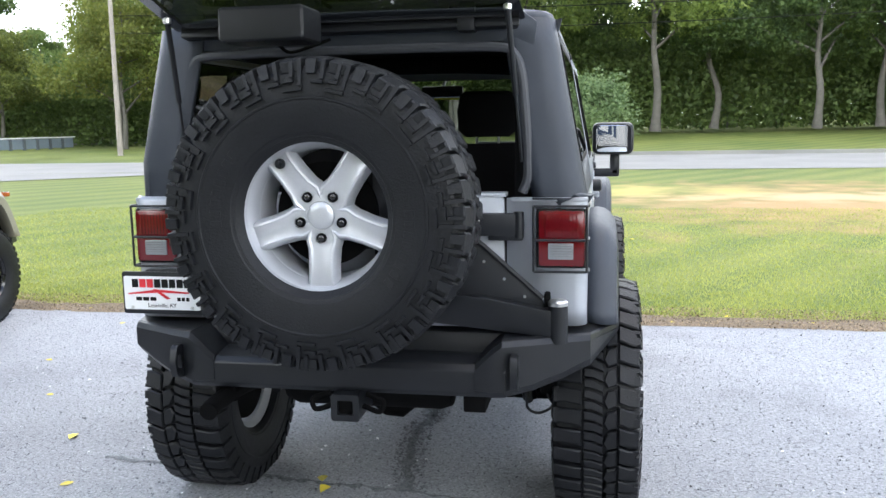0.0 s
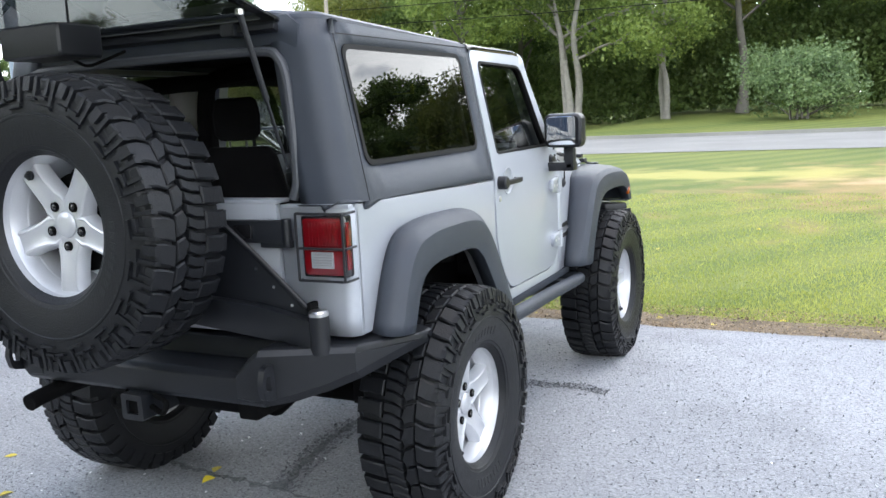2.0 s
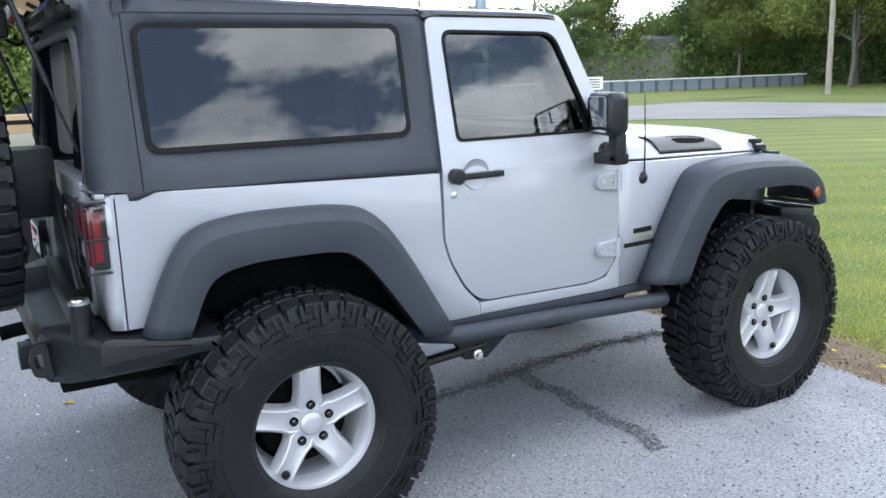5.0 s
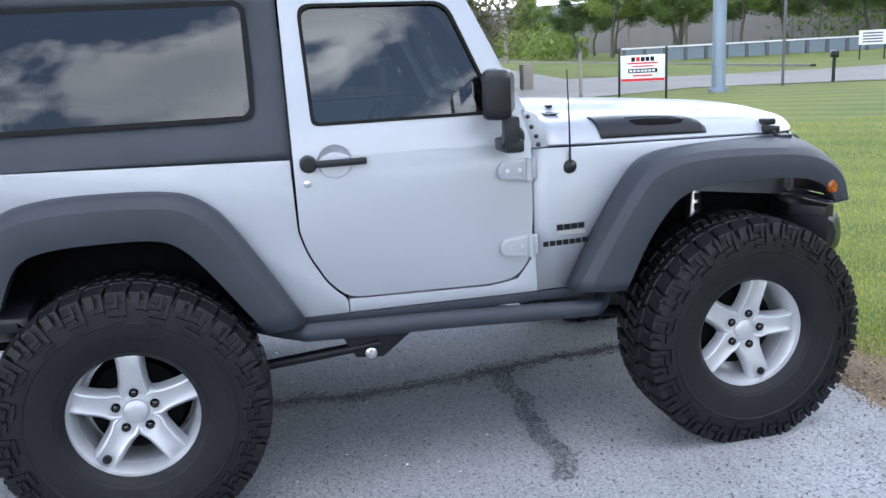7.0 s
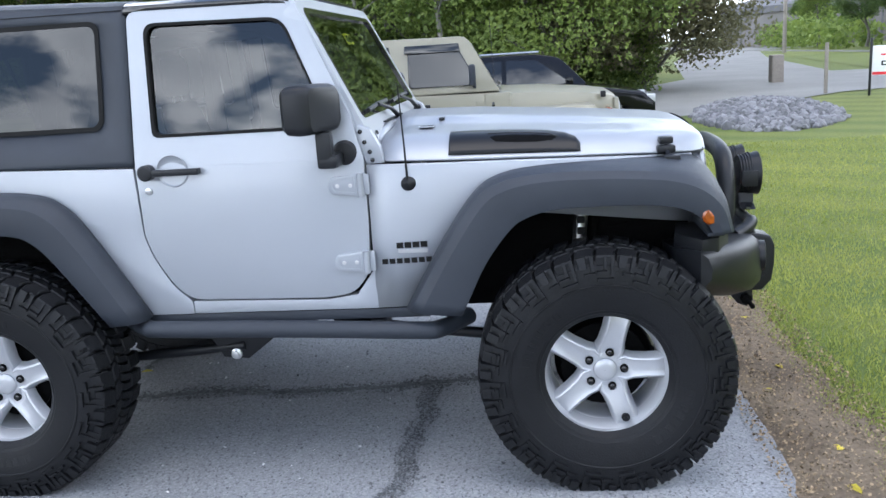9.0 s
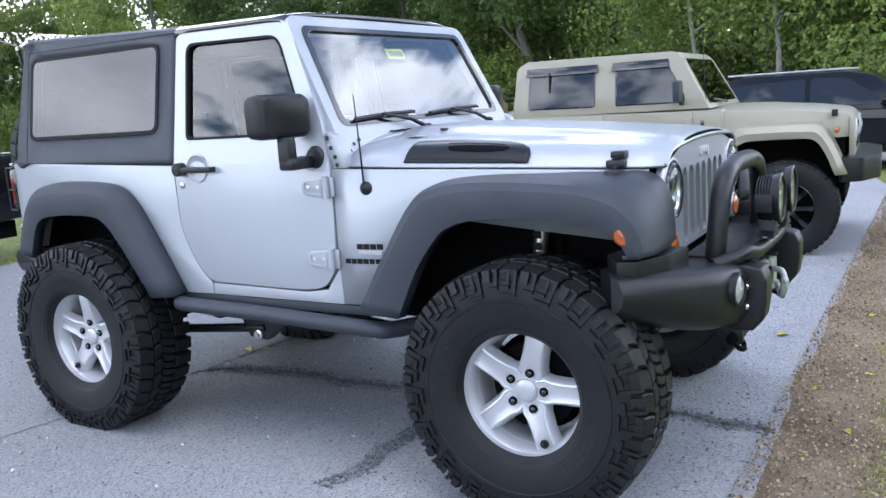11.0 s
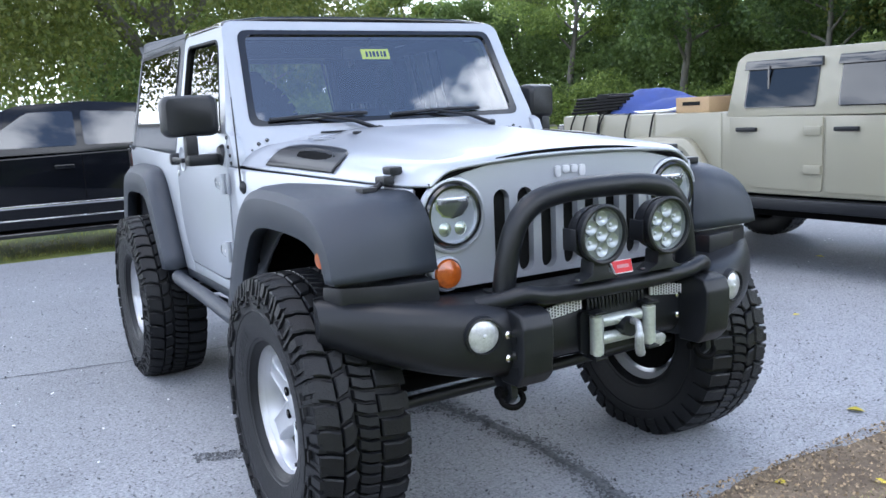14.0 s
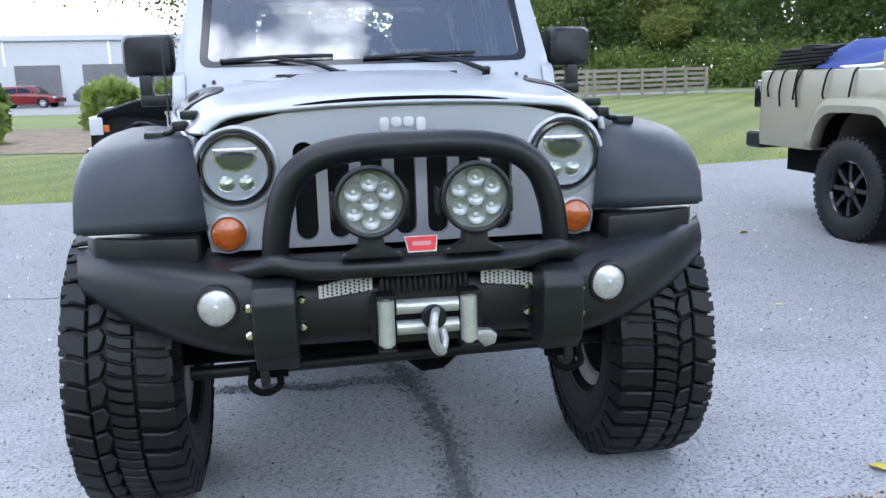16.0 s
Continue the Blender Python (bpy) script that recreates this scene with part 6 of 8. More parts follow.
word = bpy.data.curves.new("plate_town", "FONT")
word.body, word.size, word.extrude, word.align_x = "Louisville, KY", 0.021, 0.0005, "CENTER"
town = new("plate_town", word)
town.data.materials.append(INK)
town.matrix_basis = Matrix.Translation((-0.725, PB - 0.001, 0.932)) @ Matrix.Rotation(radians(90), 4, "X")
town.parent = plate
part("plate_mount", box(bmesh.new(), -0.80, -0.65, -0.672, -0.60, 0.96, 1.07, 0.01), BLACK, plate)
for x in (-0.845, -0.605):
    disc_part("plate_bolt", STEEL, plate, (x, PLATE_Y - 0.003, 0.93), (0, -1, 0), [(0.007, 0), (0.007, 0.003), (0.0002, 0.004)], 10)

# raised rear window with struts and wiper motor
TILT_G = Matrix.Translation((0, -0.618, 1.938)) @ Matrix.Rotation(radians(15), 4, "X").inverted()
pane_out = round_poly([(-0.63, 0.0), (0.63, 0.0), (0.60, -0.56), (-0.60, -0.56)], [0.03, 0.03, 0.07, 0.07], 5)
pane_in = round_poly([(-0.585, -0.04), (0.585, -0.04), (0.56, -0.52), (-0.56, -0.52)], [0.03, 0.03, 0.06, 0.06], 5)
bm = bmesh.new()
bm.faces.new([bm.verts.new(TILT_G @ Vector((u, v, 0.004))) for u, v in pane_out])
rear_window = part("rear_window", bm, TINT, suv, "dark rear window raised open on two struts")
rear_window.visible_shadow = False
part("pane_border", ring(bmesh.new(), pane_out, pane_in, "z", -0.004, 0.002, TILT_G), GLOSS, rear_window)
part("window_rail", prism(bmesh.new(), [(-0.61, -0.02), (0.61, -0.02), (0.60, 0.02), (-0.60, 0.02)], "z", -0.03, 0.0, 0.006, TILT_G), BLACK, rear_window)
for s in (1, -1):
    part("window_hinge", box(bmesh.new(), s * 0.40, s * 0.46, -0.66, -0.58, 1.90, 1.945, 0.008), BLACK, rear_window)
    a, b = Vector((s * 0.585, -0.78, 1.955)), Vector((s * 0.615, -0.632, 1.46))
    strut = part("gas_strut", tube(bmesh.new(), [a, a.lerp(b, 0.55)], 0.010, 10), BLACK, rear_window)
    part("strut_rod", tube(bmesh.new(), [a.lerp(b, 0.5), b], 0.005, 8), BLACK, strut)
    disc_part("strut_ball", STEEL, strut, a, (0, 0, 1), [(0.0004, -0.012), (0.014, -0.006), (0.014, 0.01), (0.0004, 0.016)], 12)
motor = part("wiper_motor", box(bmesh.new(), -0.335, -0.045, -0.93, -0.74, 1.862, 1.975, 0.02, seg=3), BLACK, rear_window, "black wiper motor cover")
part("motor_wire", tube(bmesh.new(), spline([(-0.20, -0.75, 1.87), (-0.18, -0.70, 1.845), (-0.12, -0.68, 1.86), (-0.05, -0.64, 1.89)], 5), 0.006, 6), DARK, motor)
# rubber seal round the opening
seal = [(0.615, -0.615, 1.352), (0.635, -0.612, 1.42), (0.628, -0.605, 1.60), (0.612, -0.60, 1.76), (0.585, -0.60, 1.825), (0.53, -0.60, 1.848), (0.3, -0.60, 1.853), (0, -0.60, 1.854)]
seal += [(-x, y, z) for x, y, z in seal[:-1][::-1]]
part("opening_seal", tube(bmesh.new(), spline(seal, 5), 0.017, 10), SEAL, suv, "black rubber opening seal")
part("sill_trim", box(bmesh.new(), -0.56, 0.56, -0.635, -0.56, 1.338, 1.352, 0.004), SILVER, suv)

# loose trailer cable hanging behind the bumper
loop = spline([(0.57, -0.24, 0.66), (0.594, -0.25, 0.504), (0.601, -0.25, 0.45), (0.646, -0.25, 0.432), (0.703, -0.25, 0.467), (0.682, -0.25, 0.51), (0.65, -0.24, 0.66)], 5)
part("cable", tube(bmesh.new(), loop, 0.006, 8), BLACK, suv, "loose black trailer cable loop")

# ---- trees and woods ----
BARK = material("bark", (0.10, 0.093, 0.08), 0.9, 0, 0.35, 3, 25, 0.8)
PALE_BARK = material("pale_bark", (0.19, 0.18, 0.16), 0.85, 0, 0.3, 3, 25, 0.6)
LEAF = leafy("leaf", (0.068, 0.12, 0.029), (0.25, 0.325, 0.075), 0.5)
LEAF_DARK = leafy("leaf_dark", (0.042, 0.08, 0.024), (0.145, 0.21, 0.055), 0.5)
LEAF_LIGHT = leafy("leaf_light", (0.07, 0.10, 0.018), (0.20, 0.22, 0.045), 0.45)
LEAF_SILVER = leafy("leaf_silver", (0.09, 0.15, 0.06), (0.25, 0.34, 0.15), 0.4)
rng = np.random.default_rng(11)


def leaves(name, centres, size, mat, parent=None, droop=0.0, label=""):
    """Many small pointed leaves round the given places, as one mesh."""
    c = np.asarray(centres, float)
    n = len(c)
    d = rng.normal(size=(n, 3))
    d[:, 2] = d[:, 2] * (1 - droop) - droop * 1.5
    d /= np.linalg.norm(d, axis=1)[:, None]
    s = rng.normal(size=(n, 3))
    s -= d * (s * d).sum(1)[:, None]
    s /= np.linalg.norm(s, axis=1)[:, None]
    k = np.cross(d, s)
    L = size * rng.uniform(0.6, 1.35, n)[:, None]
    W = L * rng.uniform(0.32, 0.55, n)[:, None]
    v = np.stack([c + s * W, c + d * L, c - s * W + k * W * 0.4], 1).reshape(-1, 3)
    f = np.arange(3 * n).reshape(-1, 3)
    me = bpy.data.meshes.new(name)
    me.from_pydata(v.tolist(), [], f.tolist())
    me.materials.append(mat)
    ob = new(name, me)
    if parent:
        ob.parent = parent
    return tagged(ob, label)


def tree(name, height, spread, girth, count, size, leaf, bark, label, fork=0.35, low=0.3, limbs=9, droop=0.0, seed=0, at=None, group="", trunks=1):
    """Tapered trunk, limbs that divide, and a loose crown of leaf clumps."""
    r = random.Random(seed)
    root = thing(name, label, "tree", group, at)
    ends = []
    wood = bmesh.new()
    for k in range(trunks):
        lx, ly = (r.uniform(-0.1, 0.1), r.uniform(-0.1, 0.1)) if trunks == 1 else (r.uniform(-0.35, 0.35), r.uniform(-0.3, 0.3))
        pts = [Vector((0.25 * k * (trunks > 1), 0, -0.1))]
        for i in range(1, 6):
            pts.append(Vector((pts[0].x + lx * height * 0.5 * (i / 5) ** 1.4 + r.uniform(-1, 1) * 0.02 * height, ly * height * 0.5 * (i / 5) ** 1.4 + r.uniform(-1, 1) * 0.02 * height, height * 0.86 * i / 5)))
        line = spline(pts, 4)
        m = len(line) - 1
        tube(wood, line, [girth * (1.35 if i == 0 else 1.1 if i == 1 else 1) * (1 - 0.86 * i / m) for i in range(m + 1)], 9)
        for i in range(limbs):
            t = fork + (0.98 - fork) * (i + r.random()) / limbs
            p = line[min(m, int(t * m))]
            a = i * 2.4 + r.uniform(-0.4, 0.4)
            reach = spread * (1.05 - 0.55 * (t - fork) / (1 - fork)) * r.uniform(0.7, 1.1)
            up = r.uniform(0.25, 0.75) * reach
            q = p + Vector((math.cos(a) * reach * 0.55, math.sin(a) * reach * 0.55, up * 0.7))
            e = p + Vector((math.cos(a) * reach, math.sin(a) * reach, up))
            rad = girth * (1 - 0.86 * t) * 0.55
            tube(wood, spline([p, q, e], 4), [rad * (1 - 0.1 * j) + 0.006 for j in range(9)], 6)
            ends += [e, q.lerp(e, 0.5), q]
            for j in range(3):
                b = a + r.uniform(-1.1, 1.1)
                g = q.lerp(e, r.random()) + Vector((math.cos(b), math.sin(b), r.uniform(-0.1, 0.7))) * reach * 0.42
                tube(wood, [q.lerp(e, 0.3 * j), g], [rad * 0.45, 0.006], 5)
                ends.append(g)
        ends.append(line[-1])
    part("trunk", wood, bark, root, angle=60)
    per = max(6, count // len(ends))
    cs = []
    for e in ends:
        if e.z < low * height:
            continue
        rr = spread * r.uniform(0.20, 0.36)
        pts = np.clip(rng.normal(size=(per, 3)), -1.5, 1.5) * (rr * 0.66, rr * 0.66, rr * 0.48) + np.array(e)
        if droop:
            pts[:, 2] -= rng.uniform(0, 1.3, per) * droop * spread * 0.35
        cs.append(pts)
    leaves("crown", np.concatenate(cs), size, leaf, root, droop * 0.7)
    return root


def turn_at(x, y, z, a, k=1.0):
    return Matrix.Translation((x, y, z)) @ Matrix.Rotation(a, 4, "Z") @ Matrix.Scale(k, 4)


# raised bank beyond the road, under the woods
def bank(name, xs, ys, z0, z1, label):
    bm = bmesh.new()
    loft(bm, [[(float(x), float(y), z0 + (z1 - z0) * (i / (len(ys) - 1)) ** 1.3 + 0.12 * noise.noise(Vector((x * 0.05, y * 0.05, 1))) * (i > 0)) for x in xs] for i, y in enumerate(ys)])
    tagged(part(name, bm, LAWN, flip=False, angle=80), label, "lawn", "", "structure")


bank("ground_bank", np.linspace(-12, 160, 30), [40, 44, 50, 56, 62, 70, 95, 140], -0.06, 0.95, "grass bank rising beyond the road to the trees")

tall = [tree("tree", 17, 4.6, 0.34, 23000, 0.225, LEAF, BARK, "tall broadleaf tree with a bare lower trunk", 0.38, 0.28, 10, seed=1, group="trees along the road", at=turn_at(4.8, 62, 0.8, 0)),
        tree("tree", 15, 4.2, 0.30, 23000, 0.225, LEAF_DARK, BARK, "tall dark broadleaf tree with a bare lower trunk", 0.30, 0.22, 11, seed=2, group="trees along the road", at=turn_at(15.9, 61, 0.9, 1)),
        tree("tree", 18, 5.0, 0.30, 23000, 0.225, LEAF, PALE_BARK, "tall pale-barked tree with several stems", 0.34, 0.26, 8, seed=3, group="trees along the road", at=turn_at(-15.5, 54.6, 0, 0), trunks=3),
        tree("tree", 13, 4.4, 0.22, 23000, 0.21, LEAF_LIGHT, BARK, "light green broadleaf tree", 0.25, 0.15, 12, seed=4, group="trees along the road", at=turn_at(26, 58, 0.9, 2))]
spots = [(-22.6, 53, 0, 0), (-21.4, 62, 1, 0), (-27, 60, 2, 0), (-10, 60, 2, 0.3), (-5, 63, 0, 0.6), (9.5, 66, 1, 0.9), (21, 64, 0, 0.9), (32, 62, 1, 0.9), (38, 60, 0, 0.9), (46, 63, 3, 0.9), (55, 60, 1, 0.9), (-33, 66, 1, 0),
         (-36, 58, 3, 0), (-41, 66, 0, 0), (0, 70, 1, 0.7), (-14, 70, 1, 0.4), (-24, 74, 0, 0), (12, 74, 0, 0.9), (24, 74, 1, 0.9), (36, 75, 0, 0.9), (-50, 62, 3, 0), (-58, 70, 1, 0), (64, 66, 0, 0.9), (74, 62, 1, 0.9), (-46, 80, 0, 0), (-68, 60, 3, 0), (-62, 84, 1, 0), (-7, 76, 3, 0.6), (17, 80, 1, 0.9), (-19, 82, 1, 0.1)]
for i, (x, y, k, z) in enumerate(spots):
    copy_thing(tall[k], turn_at(x, y, z, i * 1.7, 0.85 + 0.3 * ((i * 37) % 10) / 10))
# woods to the side and behind the lot
side = [(-34, -2, 1), (-38, -8, 0), (-33, -13, 1), (-40, -17, 3), (-36, -22, 1), (-42, -27, 0), (-37, -32, 1), (-44, -37, 3), (-46, -44, 1), (-38, -44, 0), (-34, -52, 1), (-28, -58, 3), (-22, -62, 1), (-16, -66, 0), (-33, -60, 0), (-26, -68, 1), (-10, -70, 1),
        (-48, -12, 1), (-50, -24, 1), (-30, 3.5, 3), (-28.5, -3, 0), (-52, -34, 1), (-45, 0, 1), (-24, -72, 0), (-50, 6, 0), (-40, -54, 1)]
for i, (x, y, k) in enumerate(side):
    copy_thing(tall[k], turn_at(x, y, -0.03, i * 2.1 + 0.4, 0.7 + 0.28 * ((i * 53) % 10) / 10))
# avenue beyond the drive
for i, (x, y, k, f) in enumerate([(-74, 33, 1, 0.42), (-82, 29.5, 0, 0.40), (-66, 28, 1, 0.40), (-63, 30, 0, 0.46), (-78, 37, 1, 0.5), (-60, 34, 1, 0.44), (-76, 43, 0, 0.5), (-97, 33, 1, 0.42), (-56, 41, 1, 0.5), (-52, 35, 0, 0.42), (-58, 37, 1, 0.46), (-64, 36, 0, 0.44), (-53, 46, 1, 0.5), (-70, 40, 1, 0.46), (-51, 40.5, 1, 0.44)]):
    copy_thing(tall[k], turn_at(x, y, 0.2, i * 1.9, f))
# trees on the far side of the lot, which the windows mirror
for i, (x, y, k) in enumerate([(40, 4, 0), (37, 12, 1), (44, 18, 0), (52, 30, 1), (46, 8, 1), (54, 50, 0), (50, 57, 1), (60, 49, 0), (46, -2, 1)]):
    copy_thing(tall[k], turn_at(x, y, -0.03, i * 1.3, (1.12 if y > 40 else 0.55) + 0.2 * ((i * 29) % 10) / 10))

bush = tree("bush", 3.3, 2.2, 0.07, 16000, 0.13, LEAF_SILVER, BARK, "rounded silvery green shrub with thin stems", 0.12, 0.22, 14, seed=7, at=turn_at(-1.0, 51, -0.05, 0, 1.2), trunks=4)
tree("birch", 11, 1.6, 0.10, 260, 0.25, LEAF, PALE_BARK, "thin bare pale birch among the woods", 0.3, 0.4, 14, seed=8, at=turn_at(-22, -0.6, -0.03, 0))
tree("birch", 12, 1.7, 0.10, 240, 0.25, LEAF, PALE_BARK, "thin bare pale birch among the woods", 0.3, 0.4, 14, seed=9, at=turn_at(-24, -3.2, -0.03, 1))
# two weeping trees behind the black pickup
tree("willow", 9.5, 4.0, 0.34, 70000, 0.07, LEAF_LIGHT, BARK, "weeping yellow-green willow with a dark trunk", 0.30, 0.12, 14, 1.0, seed=12, at=turn_at(-1.7, -11.0, -0.03, 0.6))
tree("willow", 8.5, 3.0, 0.24, 60000, 0.07, LEAF_LIGHT, BARK, "weeping yellow-green willow with a slim trunk", 0.30, 0.14, 13, 1.0, seed=13, at=turn_at(1.75, -13.5, -0.03, 2.0))
# roadside thicket by the drive
tree("thicket_tree", 8.5, 4.2, 0.20, 60000, 0.125, LEAF, BARK, "dense green roadside tree with low branches", 0.04, 0.0, 26, seed=15, at=turn_at(-24.8, 3.2, -0.03, 0))
tree("thicket_tree", 6.6, 2.9, 0.12, 42000, 0.115, leafy("leaf_dusty", (0.06, 0.07, 0.03), (0.17, 0.16, 0.08)), BARK, "brownish dusty roadside tree with low branches", 0.04, 0.0, 24, seed=16, at=turn_at(-26.0, 6.0, -0.03, 1))
tree("thicket_tree", 9.5, 4.6, 0.22, 60000, 0.125, LEAF, BARK, "dense green roadside tree with low branches", 0.04, 0.0, 26, seed=17, at=turn_at(-27.0, -1.5, -0.03, 2))


def thicket(name, count, size, mat, label, fn):
    cs = np.array([fn(random.random(), random.random(), random.random()) for _ in range(count)])
    ob = leaves(name, cs, size, mat)
    return tagged(ob, label, "undergrowth", "", "stuff")


def belt(path, depth, h0, h1):
    """Places in a ragged hedge along a line."""
    P = [Vector((*p, 0)) for p in path]
    seg = [(b - a).length for a, b in zip(P, P[1:])]
    total = sum(seg)

    def fn(u, v, w):
        d = u * total
        for a, b, s in zip(P, P[1:], seg):
            if d <= s:
                break
            d -= s
        p = a.lerp(b, min(1, d / s))
        nrm = Vector((-(b - a).y, (b - a).x, 0)).normalized()
        top = h0 + (h1 - h0) * (0.5 + 0.5 * noise.noise(Vector((p.x * 0.22, p.y * 0.22, 5)))) + 0.8 * noise.noise(Vector((p.x * 0.9, p.y * 0.9, 2)))
        off = (v - 0.5) * depth
        z = max(0.05, top * w ** 0.75 * (1 - 0.5 * abs(v - 0.5)))
        q = p + nrm * off
        return (q.x, q.y, z + (0.8 if q.y > 56 and q.x > -12 else 0))
    return fn


thicket("undergrowth", 230000, 0.30, LEAF_DARK, "dark undergrowth at the foot of the woods", belt([(-75, 72), (-30, 70), (-12, 68), (8, 69), (80, 67)], 6, 4.5, 11.0))
thicket("undergrowth", 140000, 0.24, LEAF_DARK, "dark undergrowth along the side woods", belt([(-34, 2), (-36, -12), (-42, -28), (-40, -46), (-26, -62), (-8, -72)], 5, 4, 9.0))
thicket("undergrowth", 40000, 0.18, LEAF, "brighter leafy edge of the side woods", belt([(-32, 2), (-33, -14), (-38, -30), (-36, -46), (-22, -60)], 3, 1.5, 5.0))
thicket("undergrowth", 5000, 0.4, LEAF_DARK, "distant tree belt across the lot", belt([(33, -50), (36, -10), (44, 30)], 5, 1.0, 3.2))
thicket("undergrowth", 6000, 0.4, LEAF, "distant tree line beyond the road", belt([(-170, 62), (-120, 60), (-70, 58), (-52, 60)], 6, 3, 8))
thicket("undergrowth", 6000, 0.45, LEAF, "distant avenue of trees beside the far road", belt([(-150, 40), (-95, 31), (-70, 29)], 5, 1.5, 4.5))
thicket("undergrowth", 80000, 0.12, LEAF, "leafy roadside undergrowth beside the drive", belt([(-31, -5), (-28.5, 0), (-26.5, 4), (-27, 6.2)], 3.4, 2.5, 5.0))
thicket("far_woods", 85000, 0.7, LEAF, "deep woods behind the roadside trees", belt([(-80, 92), (-20, 89), (30, 88), (95, 87)], 4, 8.0, 14.0))
thicket("far_woods", 42000, 0.5, LEAF, "deep woods behind the side trees", belt([(-54, 8), (-58, -30), (-52, -56), (-22, -82), (-2, -86)], 4, 8.0, 15.0))

# ---- drive, signs, poles, buildings, fence ----
GREY_POLE = material("blue_grey_pole", (0.25, 0.31, 0.38), 0.45, 0.2, 0.1, 2, 20)
WOOD = material("weathered_wood", (0.27, 0.24, 0.21), 0.85, 0, 0.25, 3, 30, 0.4)
CARD = material("cardboard", (0.42, 0.29, 0.16), 0.8, 0, 0.12, 6, 60, 0.1)
CLOTH = material("blue_cloth", (0.025, 0.05, 0.20), 0.8, 0, 0.25, 5, 120, 0.3)
PAINTED = material("pale_cladding", (0.43, 0.45, 0.47), 0.6, 0, 0.06, 0.6, 8, 0.05)
ROOFING = material("dark_roof", (0.13, 0.13, 0.14), 0.7, 0, 0.12, 0.8, 8)
CLADDING = material("grey_cladding", (0.185, 0.175, 0.17), 0.7, 0, 0.1, 0.6, 8, 0.05)
BLUE = material("blue_panel", (0.19, 0.235, 0.28), 0.5, 0, 0.1)

flat("drive", [(-12.4, 2.3), (-16.2, 6.4), (-20.3, 10.6), (-21.6, 14.5), (-19.5, 19.5), (-13, 24.6), (-36, 25.5), (-31, 19.5), (-33, 14.5), (-60, 19), (-150, 40), (-150, 31), (-60, 12.5), (-33, 8.6), (-26, 5.0), (-21.5, 1.3)], -0.008, ROAD, "pale side drive joining the road", "road")
flat("side_verge", [(-29.5, 17.6), (-33, 16.2), (-46.7, 18.2), (-60, 20.5), (-90, 27), (-90, 60), (-30, 42), (-28.3, 32), (-28, 28), (-27.7, 23.8), (-28.2, 20.3)][::-1], -0.002, LAWN, "mown verge between the drive and the panel fence", "lawn")
flat("far_verge", [(-12, 38.2), (160, 40), (160, 39.3), (-12, 37.6)], -0.004, SOIL, "worn soil strip along the far kerb", "verge")


def kerb(name, pts, w, h, label):
    bm = bmesh.new()
    rows = []
    P = [Vector((*p, 0)) for p in pts]
    for i, p in enumerate(P):
        d = (P[min(i + 1, len(P) - 1)] - P[max(i - 1, 0)]).normalized()
        n = Vector((-d.y, d.x, 0)) * w / 2
        rows.append([p - n + Vector((0, 0, -0.05)), p - n + Vector((0, 0, h)), p + n + Vector((0, 0, h)), p + n + Vector((0, 0, -0.05))])
    loft(bm, rows)
    tagged(part(name, bm, ROAD), label, "kerb", "", "structure")


kerb("kerb", [(-14, 36.9), (40, 37.9), (160, 38.6)], 0.3, 0.13, "pale concrete kerb along the far side of the road")
kerb("kerb", [(-110, 24.9), (-30, 25.0)], 0.3, 0.10, "pale concrete kerb along the near side of the road")

# dealer's sign on two posts
sign = thing("roadside_sign", "white and red roadside sign board on two black posts", "sign", at=turn_at(-18.3, 11.2, -0.03, radians(67)))
for x in (-0.74, 0.74):
    part("post", box(bmesh.new(), x - 0.035, x + 0.035, -0.035, 0.035, 0, 1.42, 0.006), BLACK, sign)
board = part("board", box(bmesh.new(), -0.70, 0.70, -0.02, 0.02, 0.42, 1.34, 0.004), WHITE, sign)
for y in (-0.024, 0.021):
    part("board_foot", box(bmesh.new(), -0.69, 0.69, y, y + 0.003, 0.43, 0.52), RED_INK, board)
    for i in range(5):
        part("board_bar", box(bmesh.new(), -0.36 + i * 0.15, -0.24 + i * 0.15, y, y + 0.003, 1.12, 1.27), RED_INK if i == 1 else INK, board)
    part("board_bar", box(bmesh.new(), -0.48, 0.48, y, y + 0.003, 1.03, 1.08), RED_INK, board)
    part("board_bar", box(bmesh.new(), -0.32, 0.34, y, y + 0.003, 0.93, 0.97), RED_INK, board)
    part("board_bar", box(bmesh.new(), -0.46, 0.46, y, y + 0.003, 0.72, 0.86), INK, board)
    part("board_bar", box(bmesh.new(), -0.30, 0.30, y, y + 0.003, 0.60, 0.65), RED_INK, board)
    for i in range(7):
        part("board_bar", box(bmesh.new(), -0.42 + i * 0.12, -0.33 + i * 0.12, y - 0.001, y + 0.004, 0.755, 0.825), WHITE, board)
second = thing("small_sign", "small white sign board on two dark posts", "sign", at=turn_at(-33.5, 30.8, -0.03, radians(52)))
for x in (-0.55, 0.55):
    part("post", box(bmesh.new(), x - 0.03, x + 0.03, -0.03, 0.03, 0, 1.5), BLACK, second)
part("board", box(bmesh.new(), -0.62, 0.62, -0.04, -0.015, 0.75, 1.45), WHITE, second)
for k in range(4):
    part("board_bar", box(bmesh.new(), -0.45, 0.45, -0.046, -0.041, 0.85 + k * 0.14, 0.92 + k * 0.14), ROOFING, second)

for ob in sign.children:
    for piece in (ob, *ob.children):
        for v in piece.data.vertices:
            v.co.x *= 0.86
            if ob.name.startswith("board"):
                v.co.z = 0.50 + (v.co.z - 0.42) * 0.78

